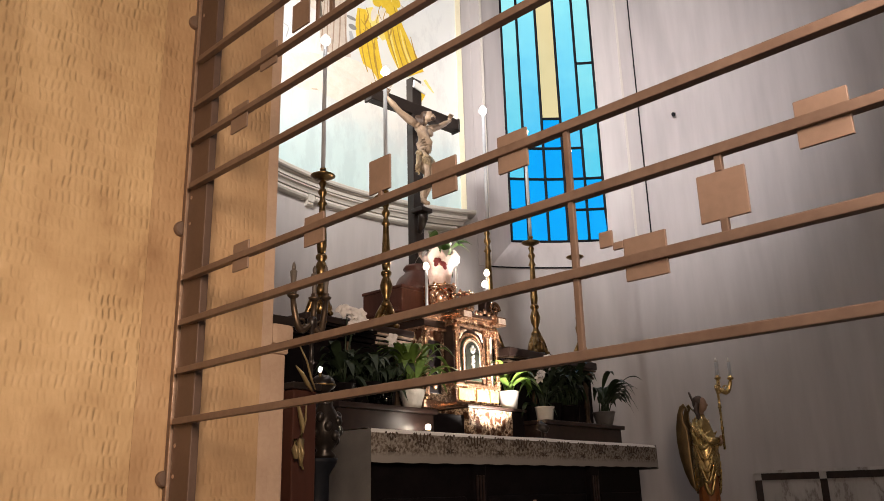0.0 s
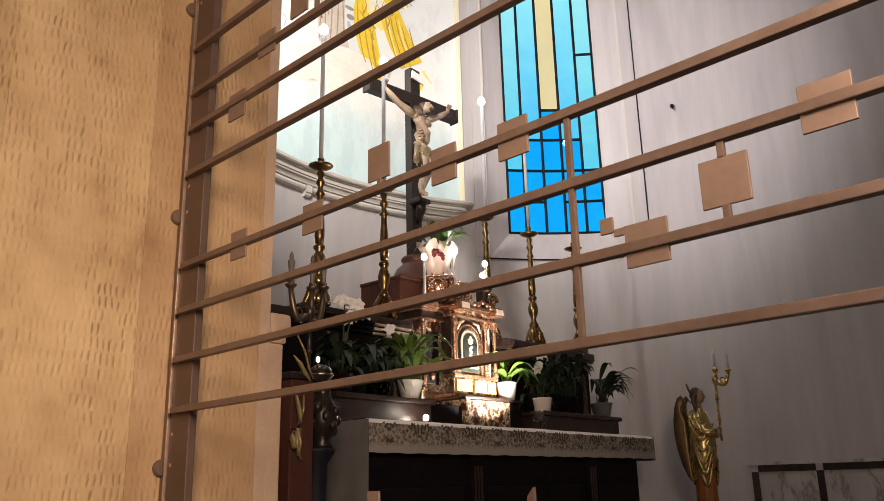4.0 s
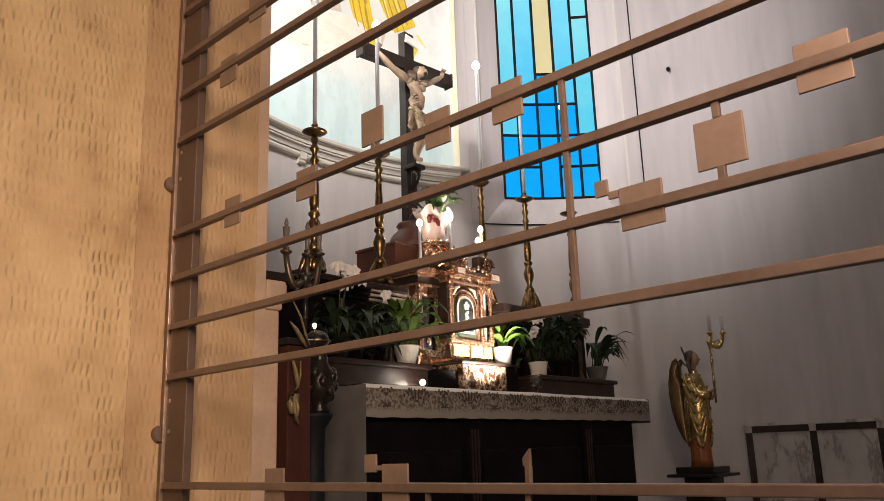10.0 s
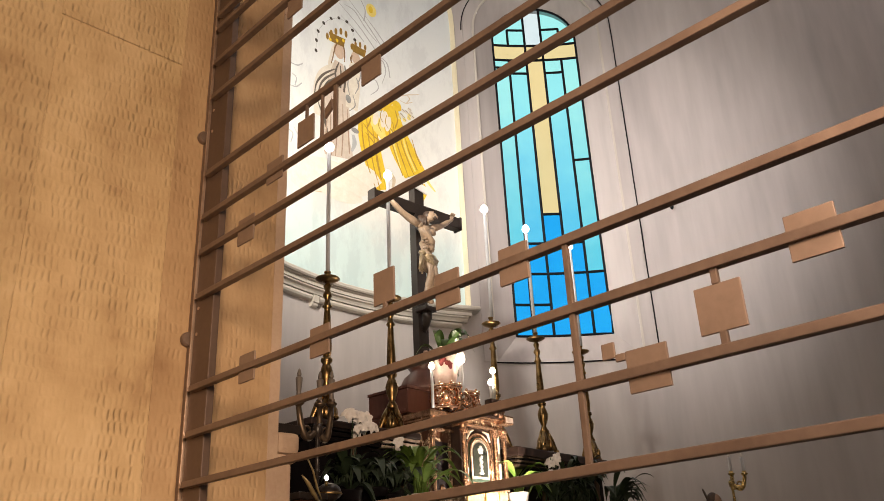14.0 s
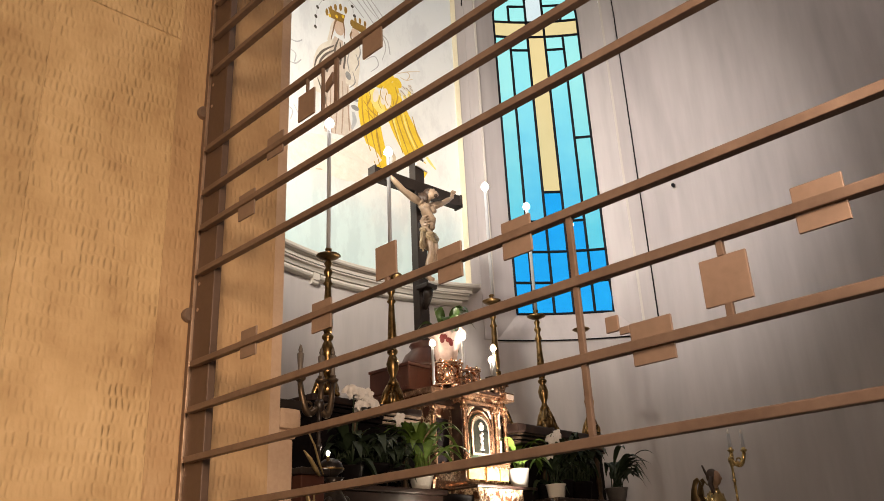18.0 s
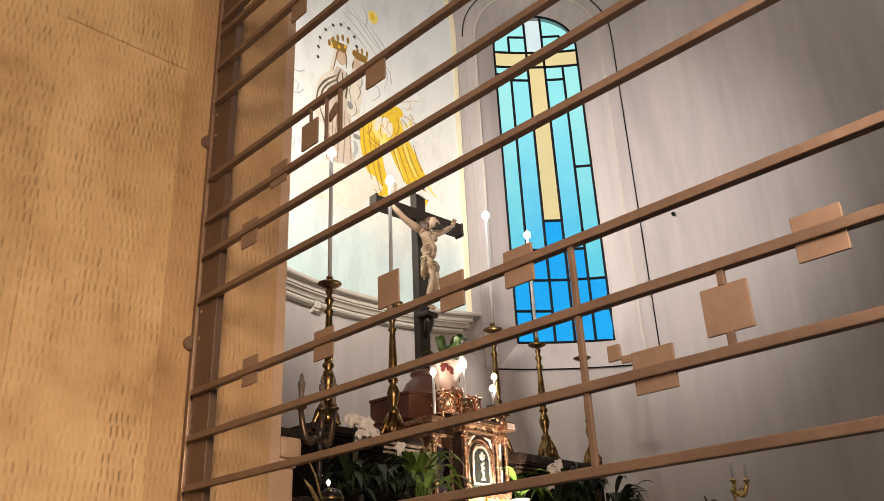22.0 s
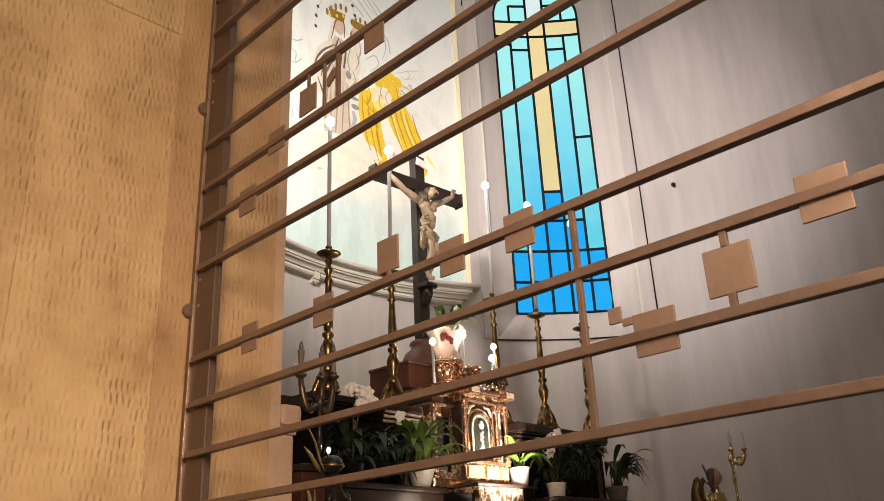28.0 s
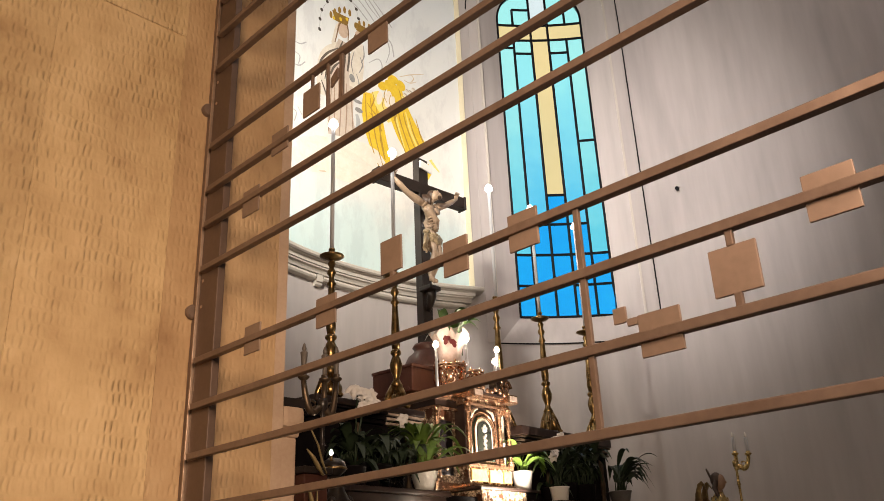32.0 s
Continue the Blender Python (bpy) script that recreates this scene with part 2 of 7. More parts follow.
def extrude_outline(bm, pts, depth, m=None):
    """Flat plate from an outline in x, z, depth along y."""
    a = [bm.verts.new((x, 0, z)) for x, z in pts]
    b = [bm.verts.new((x, depth, z)) for x, z in pts]
    bm.faces.new(a)
    bm.faces.new(b[::-1])
    n = len(pts)
    for i in range(n):
        j = (i + 1) % n
        bm.faces.new((a[j], a[i], b[i], b[j]))
    if m is not None:
        bmesh.ops.transform(bm, matrix=m, verts=a + b)
    return bm


def B():
    return bmesh.new()


# ---------------------------------------------------------------- plan
PIER_Y, GRILLE_X, AXIS, DAIS, TOP = 2.39, 1.2, 3.82, 0.45, 8.6
SKEW = -3.19                     # the pier and the grille stand askew to the altar


def askew(x, y):
    """World place of a point given along the pier and out from it."""
    c, s = math.cos(radians(SKEW)), math.sin(radians(SKEW))
    return x * c - y * s, x * s + y * c


APSE_X, APSE_Y, APSE_R = 3.82, 1.80, 2.73
WIN_S, WIN_R, WIN_Z0, WIN_Z1 = 2.227, 0.421, 3.285, 6.48   # window: middle along the wall, half width, sill, spring


def on_apse(s, z, out=0.0):
    """Point of the apse wall, s metres along it from the axis; out: metres out of the room."""
    quarter = APSE_R * math.pi / 2
    if s > quarter:
        return Vector((APSE_X + APSE_R + out, APSE_Y - (s - quarter), z))
    if s < -quarter:
        return Vector((APSE_X - APSE_R - out, APSE_Y - (-s - quarter), z))
    a = s / APSE_R
    return Vector((APSE_X + (APSE_R + out) * math.sin(a), APSE_Y + (APSE_R + out) * math.cos(a), z))


def arch_outline(half, z0, z1, n=14, rise=None):
    """Points round an arched opening, from the lower left corner over the bottom, the right side and the arch."""
    rise = half if rise is None else rise
    pts = [(-half + 2 * half * k / 8, z0) for k in range(8)]
    pts += [(half, z0 + (z1 - z0) * k / 12) for k in range(12)]
    pts += [(half * math.cos(math.pi * k / (2 * n)), z1 + rise * math.sin(math.pi * k / (2 * n))) for k in range(2 * n)]
    pts += [(-half, z1 + (z0 - z1) * k / 12) for k in range(12)]
    return pts


def arch_top(u, half, z1):
    return z1 + math.sqrt(max(0.0, half * half - u * u))


# ---------------------------------------------------------------- structure
bm = B()
box(bm, -4, 8.5, -6, 7, -0.12, 0.0)
tagged(link_mesh("floor", bm, M_FLOOR), "grey polished marble floor", "floor", kind="structure")
bm = B()
for k in range(3):
    box(bm, 1.83, 6.5, 1.0 + 0.32 * k, 4.56, 0.15 * k, 0.15 * (k + 1), 0.008)
tagged(link_mesh("dais", bm, M_FLOOR), "grey marble altar steps", "dais", kind="structure")
bm = B()
box(bm, -4, 8.5, -6, 7, TOP, TOP + 0.2)
tagged(link_mesh("ceiling", bm, M_VAULT), "pale plastered ceiling", "ceiling", kind="structure")
bm = B()
box(bm, -4.2, -4, -6, 7, 0, TOP)
tagged(link_mesh("wall_west", bm, M_VAULT), "pale plastered aisle wall", "wall", kind="structure")
bm = B()
box(bm, -4, 8.5, -6.2, -6, 0, TOP)
tagged(link_mesh("wall_south", bm, M_VAULT), "pale plastered end wall", "wall", kind="structure")

# apse wall with the window's arched recess
SUR = 0.635                      # half width of the recess at the wall face
SUR_Z0 = 3.03
cuts = {-3.3, 10.2}
s = -3.3
while s < 10.2:
    cuts.add(round(s, 3))
    s += 0.07
for k in range(41):
    cuts.add(round(WIN_S - SUR * math.cos(math.pi * k / 40), 4))
cuts = sorted(c for c in cuts if not (WIN_S - SUR - 0.015 < c < WIN_S - SUR - 1e-3 or WIN_S + SUR + 1e-3 < c < WIN_S + SUR + 0.015))
bm = B()
made = {}


def wall_vert(s, z):
    key = (round(s, 4), round(z, 4))
    if key not in made:
        made[key] = bm.verts.new(on_apse(s, z))
    return made[key]


for a, b in zip(cuts, cuts[1:]):
    inside = WIN_S - SUR - 1e-3 < (a + b) / 2 < WIN_S + SUR + 1e-3
    if inside:
        bm.faces.new((wall_vert(a, 0), wall_vert(a, SUR_Z0), wall_vert(b, SUR_Z0), wall_vert(b, 0)))
        za, zb = arch_top(a - WIN_S, SUR, WIN_Z1), arch_top(b - WIN_S, SUR, WIN_Z1)
        bm.faces.new((wall_vert(a, za), wall_vert(a, TOP), wall_vert(b, TOP), wall_vert(b, zb)))
    else:
        bm.faces.new((wall_vert(a, 0), wall_vert(a, TOP), wall_vert(b, TOP), wall_vert(b, 0)))
wall_apse = tagged(link_mesh("wall_apse", bm, M_PLASTER, True), "grey brushed plaster apse wall", "wall", kind="structure")
# unseen outer shell, added so that no daylight leaks in
bm = B()
rows = []
for k in range(60):
    s = -3.3 + 13.5 * k / 59
    p, q = on_apse(s, 0, 0.45), on_apse(s, TOP, 0.45)
    rows.append((bm.verts.new(p), bm.verts.new(q)))
for k, (a, b) in enumerate(zip(rows, rows[1:])):
    sm = -3.3 + 13.5 * (k + 0.5) / 59
    if not WIN_S - 0.9 < sm < WIN_S + 0.9:
        bm.faces.new((a[0], a[1], b[1], b[0]))
tagged(link_mesh("wall_outer", bm, M_VAULT), "unseen outer shell against daylight", "wall", kind="structure")

# splayed reveal of the window
bm = B()
outer, inner = arch_outline(SUR, SUR_Z0, WIN_Z1), arch_outline(WIN_R, WIN_Z0, WIN_Z1)
ra = [bm.verts.new(on_apse(WIN_S + u, z)) for u, z in outer]
rb = [bm.verts.new(on_apse(WIN_S + u, z, 0.10)) for u, z in inner]
rc = [bm.verts.new(on_apse(WIN_S + u, z, 0.18)) for u, z in inner]
for a, b in ((ra, rb), (rb, rc)):
    for k in range(len(a)):
        j = (k + 1) % len(a)
        bm.faces.new((a[k], a[j], b[j], b[k]))
tagged(link_mesh("window_reveal", bm, M_PLASTER), "splayed grey plaster window reveal", "reveal", kind="structure")


def arch_band(bm, u0, u1, proud, z0, z1=WIN_Z1, s0=WIN_S):
    """Raised band round an arch between two half widths."""
    path = lambda h: [(h, z0 + (z1 - z0) * k / 10) for k in range(10)] + [(h * math.cos(math.pi * k / 30), z1 + h * math.sin(math.pi * k / 30)) for k in range(31)] + [(-h, z1 + (z0 - z1) * k / 10) for k in range(1, 11)]
    pa, pb = path(u0), path(u1)
    rings = []
    for p, q in zip(pa, pb):
        rings.append([bm.verts.new(on_apse(s0 + p[0], p[1], 0.02)), bm.verts.new(on_apse(s0 + p[0], p[1], -proud)),
                      bm.verts.new(on_apse(s0 + q[0], q[1], -proud)), bm.verts.new(on_apse(s0 + q[0], q[1], 0.02))])
    for a, b in zip(rings, rings[1:]):
        for k in range(4):
            j = (k + 1) % 4
            bm.faces.new((a[j], a[k], b[k], b[j]))
    bm.faces.new(rings[0])
    bm.faces.new(rings[-1][::-1])
    return bm


tagged(link_mesh("trim_window_surround", arch_band(B(), SUR + 0.004, 0.752, 0.010, SUR_Z0), M_PLASTER), "flat grey plaster band round the window", "trim", kind="structure")
tagged(link_mesh("trim_window_bead", arch_band(B(), SUR + 0.002, SUR + 0.022, 0.022, SUR_Z0), M_MOULD), "thin pale bead round the window", "trim", kind="structure")
# black tube standing for the dark gap at the band's outer edge
bm = B()
pts = [on_apse(WIN_S + 0.772, 3.13 + 0.16 * k, -0.008) for k in range(21)]
pts += [on_apse(WIN_S + 0.772 * math.cos(math.pi * k / 28), WIN_Z1 + 0.772 * math.sin(math.pi * k / 28), -0.008) for k in range(1, 29)]
tagged(link_mesh("cable", tube(bm, pts, 0.0055, 6), M_LEAD, True), "thin black tube standing for the dark gap along the arch", "cable")
# black tube standing for the dark lower edge of the recess
bm = B()
pts = [on_apse(1.56 + 0.06 * k, 3.023, -0.01) for k in range(21)]
tagged(link_mesh("cable", tube(bm, pts, 0.006, 6), M_LEAD, True), "thin black tube standing for the recess's dark lower edge", "cable")
# wall hook
bm = B()
tube(bm, [on_apse(3.296, 4.372, 0.0), on_apse(3.296, 4.366, -0.03), on_apse(3.30, 4.335, -0.045)], [0.012, 0.014, 0.010], 8)
ball(bm, on_apse(3.296, 4.37, -0.008), 0.018, 0.018, 0.018, 8, 6)
tagged(link_mesh("wall_hook", bm, M_LEAD, True), "small black metal hook in the wall", "hook")

# ---------------------------------------------------------------- stained-glass window


def glass(name, dark, light, shaded=False):
    m, nt, b = mat(name)
    v = coords(nt)
    soft = nd(nt, "MapRange")
    soft.inputs["To Min"].default_value, soft.inputs["To Max"].default_value = 0.38, 0.62
    nt.links.new(noise_of(nt, v, 3.5, 3), soft.inputs["Value"])
    n = soft.outputs[0]
    n2 = noise_of(nt, v, 40, 3)
    if shaded:                                # glass that pales towards the head of the window
        sp = nt.nodes.new("ShaderNodeSeparateXYZ")
        nt.links.new(v, sp.inputs[0])
        ma = nt.nodes.new("ShaderNodeMath")
        ma.operation = "MULTIPLY_ADD"
        nt.links.new(sp.outputs[2], ma.inputs[0])
        ma.inputs[1].default_value = 0.24
        nt.links.new(n, ma.inputs[2])
        hf = nt.nodes.new("ShaderNodeMath")
        hf.operation = "SUBTRACT"
        nt.links.new(ma.outputs[0], hf.inputs[0])
        hf.inputs[1].default_value = 0.38
        n = hf.outputs[0]
    col = ramp(nt, n, [(0.3, dark), (0.7, light)])
    tr = nt.nodes.new("ShaderNodeBsdfTransparent")
    nt.links.new(col, tr.inputs[0])
    gl = nd(nt, "BsdfGlossy", Roughness=0.35)
    bp = nd(nt, "Bump", Strength=0.2, Distance=0.003)
    nt.links.new(n2, bp.inputs["Height"])
    nt.links.new(bp.outputs[0], gl.inputs["Normal"])
    mx = nd(nt, "MixShader", Fac=0.008)
    nt.links.new(tr.outputs[0], mx.inputs[1])
    nt.links.new(gl.outputs[0], mx.inputs[2])
    nt.links.new(mx.outputs[0], nt.nodes["Material Output"].inputs[0])
    return m


G_TURQ = glass("turquoise_glass", (0.075, 0.42, 0.54), (0.24, 0.58, 0.58), True)
G_CYAN = glass("cyan_glass", (0.04, 0.36, 0.58), (0.19, 0.55, 0.60), True)
G_BLUE = glass("blue_glass", (0.0002, 0.215, 0.56), (0.0003, 0.330, 0.66))
G_CREAM = glass("cream_glass", (0.50, 0.40, 0.19), (0.60, 0.50, 0.27))
G_WHITE = glass("milky_glass", (0.42, 0.52, 0.55), (0.52, 0.60, 0.62))

window = thing("window", *on_apse(WIN_S, WIN_Z0, 0.11), "tall arched stained-glass window, blue with a cream cross", "window", kind="structure")
window.name = "window_1"
WMI = window.matrix_world.inverted()
COLS = [-WIN_R, -0.263, -0.087, 0.082, 0.258, WIN_R]
ROW_C, ROW_B, ROW_A, CREAM_Z, SHORT, ARM0, ARM1 = 3.587, 3.885, 4.188, 4.488, 5.054, 6.24, 6.422


def pane(u0, u1, z0, z1, m):
    """Pane between leads, cut by the arch at its head."""
    b = B()
    nz = max(1, int((z1 - z0) / 0.4))
    us = [u0 + (u1 - u0) * k / 6 for k in range(7)]
    grid = []
    for u in us:
        top = min(z1, arch_top(u, WIN_R, WIN_Z1))
        grid.append([b.verts.new(WMI @ on_apse(WIN_S + u, z0 + (max(top, z0 + 0.001) - z0) * k / nz, 0.11)) for k in range(nz + 1)])
    for a, c in zip(grid, grid[1:]):
        for k in range(nz):
            b.faces.new((a[k], a[k + 1], c[k + 1], c[k]))
    ob = part("pane", b, m, window)
    ob.visible_shadow = False
    return ob


c = COLS
for u0, u1, z0, z1, m in (
    (c[0], c[1], WIN_Z0, ROW_C, G_BLUE), (c[1], c[2], WIN_Z0, ROW_C, G_BLUE), (c[3], c[4], WIN_Z0, ROW_C, G_BLUE), (c[4], c[5], WIN_Z0, ROW_C, G_BLUE),
    (c[0], c[1], ROW_C, ROW_B, G_BLUE), (c[1], c[2], ROW_C, ROW_B, G_BLUE), (c[2], c[3], WIN_Z0, ROW_B, G_BLUE), (c[3], c[4], ROW_C, ROW_B, G_BLUE),
    (c[4], c[5], ROW_C, ROW_B, G_BLUE), (c[1], c[2], ROW_B, ROW_A, G_BLUE), (c[2], c[3], ROW_B, ROW_A, G_BLUE), (c[3], c[4], ROW_B, ROW_A, G_BLUE),
    (c[2], c[3], ROW_A, CREAM_Z, G_BLUE), (c[2], c[3], CREAM_Z, ARM0, G_CREAM),
    (c[0], c[1], ROW_B, 6.145, G_TURQ), (c[1], c[2], ROW_A, 6.08, G_CYAN), (c[0], c[1], 6.145, ARM0, G_TURQ), (c[1], c[2], 6.08, ARM0, G_TURQ),
    (c[3], c[4], ROW_A, 6.08, G_CYAN), (c[3], c[4], 6.08, ARM0, G_TURQ), (c[4], c[5], ROW_B, SHORT, G_TURQ), (c[4], c[5], SHORT, ARM0, G_TURQ),
    (c[0], c[2], ARM0, ARM1, G_CREAM), (c[2], c[3], ARM0, ARM1, G_CREAM), (c[3], c[5], ARM0, ARM1, G_CREAM),
    (c[2], c[3], ARM1, 6.905, G_WHITE), (c[0], c[2], ARM1, 6.905, G_TURQ), (c[3], c[5], ARM1, 6.905, G_TURQ),
):
    pane(u0, u1, z0, z1, m)


def lead(u0, z0, u1, z1, w=0.0125):
    b = B()
    n = 8
    pts = [WMI @ on_apse(WIN_S + u0 + (u1 - u0) * k / n, z0 + (z1 - z0) * k / n, 0.102) for k in range(n + 1)]
    part("lead_strip", tube(b, pts, w, 6), M_LEAD, window)


for u0, z0, u1, z1 in (
    (c[1], WIN_Z0, c[1], ARM0), (c[2], WIN_Z0, c[2], 6.885), (c[3], WIN_Z0, c[3], 6.89), (c[4], WIN_Z0, c[4], ARM0),
    (c[0], ROW_C, c[2], ROW_C), (c[3], ROW_C, c[5], ROW_C), (c[0], ROW_B, c[5], ROW_B), (c[1], ROW_A, c[4], ROW_A), (c[2], CREAM_Z, c[3], CREAM_Z),
    (c[4], SHORT, c[5], SHORT), (c[1], 6.08, c[2], 6.08), (c[3], 6.08, c[4], 6.08), (c[0], 6.145, c[1], 6.145), (c[0], ARM0, c[5], ARM0), (c[0], ARM1, c[5], ARM1),
    (-0.257, ARM1, -0.257, 6.62), (-0.257, 6.62, c[2], 6.62), (0.258, ARM1, 0.258, 6.622), (c[3], 6.622, 0.258, 6.622),
):
    lead(u0, z0, u1, z1)
b = B()
pts = arch_outline(WIN_R - 0.008, WIN_Z0 + 0.008, WIN_Z1)
tube(b, [WMI @ on_apse(WIN_S + u, z, 0.102) for u, z in pts + pts[:1]], 0.012, 6)
part("window_frame", b, M_LEAD, window)
# daylight seen beyond the glass
m, nt, bsdf = mat("overcast_daylight")
em = nd(nt, "Emission", Strength=1.6)
nt.links.new(ramp(nt, noise_of(nt, coords(nt), 0.8, 2), [(0.3, (0.86, 0.93, 1.0)), (0.7, (1.0, 1.0, 1.0))]), em.inputs[0])
nt.links.new(em.outputs[0], nt.nodes["Material Output"].inputs[0])
b = B()
for k in range(9):
    u = -0.8 + 0.2 * k
    b.verts.new(on_apse(WIN_S + u, 2.6, 0.75))
    b.verts.new(on_apse(WIN_S + u, 7.4, 0.75))
b.verts.ensure_lookup_table()
for k in range(8):
    b.faces.new([b.verts[i] for i in (2 * k, 2 * k + 1, 2 * k + 3, 2 * k + 2)])
tagged(link_mesh("backdrop_sky", b, m), "bright overcast sky outside", "sky", kind="structure")

# ---------------------------------------------------------------- cornice of the mural
def cornice_piece(bm, prof, s0, s1, n=40):
    rings = [[bm.verts.new(on_apse(s0 + (s1 - s0) * k / n, z, -o)) for o, z in prof] for k in range(n + 1)]
    m = len(prof)
    for a, b2 in zip(rings, rings[1:]):
        for k in range(m):
            j = (k + 1) % m
            bm.faces.new((a[k], b2[k], b2[j], a[j]))
    bm.faces.new(rings[0][::-1])
    bm.faces.new(rings[-1])
    return bm


cor = thing("cornice", *on_apse(0, 3.3), "pale moulded plaster cornice below the mural", "cornice", kind="structure")
CMI = cor.matrix_world.inverted()
for name, prof, s0, s1 in (
    ("lower_torus", [(-0.02, 3.303), (0.026, 3.303), (0.042, 3.311), (0.050, 3.325), (0.046, 3.341), (0.034, 3.349), (-0.02, 3.349)], -1.30, -0.19),
    ("lower_torus", [(-0.02, 3.303), (0.026, 3.303), (0.042, 3.311), (0.050, 3.325), (0.046, 3.341), (0.034, 3.349), (-0.02, 3.349)], -0.11, 1.27),
    ("cove", [(-0.02, 3.351), (0.052, 3.351), (0.056, 3.363), (0.066, 3.377), (0.082, 3.385), (0.084, 3.397), (-0.02, 3.397)], -1.36, 1.325),
    ("fascia", [(-0.02, 3.399), (0.092, 3.399), (0.094, 3.425), (0.108, 3.431), (0.112, 3.437), (-0.02, 3.437)], -1.38, 1.35),
    ("crown_fillet", [(-0.02, 3.439), (0.126, 3.439), (0.136, 3.449), (0.138, 3.469), (0.128, 3.477), (-0.02, 3.481)], -1.40, 1.42),
):
    b = cornice_piece(B(), prof, s0, s1)
    bmesh.ops.transform(b, matrix=CMI, verts=b.verts)
    part(name, b, M_MOULD, cor)
b = cornice_piece(B(), [(-0.02, 3.262), (0.022, 3.262), (0.034, 3.272), (0.036, 3.288), (0.046, 3.294), (0.050, 3.347), (-0.02, 3.347)], -0.180, -0.120, 4)
bmesh.ops.transform(b, matrix=CMI, verts=b.verts)
part("bracket", b, M_MOULD, cor)

# marble dado on the side wall
dado = thing("marble_dado", *on_apse(3.58, 0.45), "white marble wall dado with dark marble frames", "dado", kind="structure")
DMI = dado.matrix_world.inverted()


def dado_piece(name, s0, s1, z0, z1, proud, m, n=6):
    b = cornice_piece(B(), [(-0.01, z0), (proud, z0), (proud, z1), (-0.01, z1)], s0, s1, n)
    bmesh.ops.transform(b, matrix=DMI, verts=b.verts)
    part(name, b, m, dado)


s = 3.585
for k in range(5):
    s0 = s + 0.465 * k
    dado_piece("stile", s0, s0 + 0.05, 0.451, 1.215, 0.030, M_REDMARBLE, 2)
    dado_piece("corner_block", s0, s0 + 0.05, 1.215, 1.265, 0.032, M_WHITEMARBLE, 2)
    dado_piece("rail", s0 + 0.05, s0 + 0.465, 1.215, 1.265, 0.030, M_REDMARBLE)
    dado_piece("panel", s0 + 0.05, s0 + 0.465, 0.451, 1.215, 0.020, M_WHITEMARBLE)
dado_piece("cap", s - 0.012, s + 0.465 * 5, 1.265, 1.287, 0.045, M_WHITEMARBLE, 20)

# ---------------------------------------------------------------- pier of chiselled stone


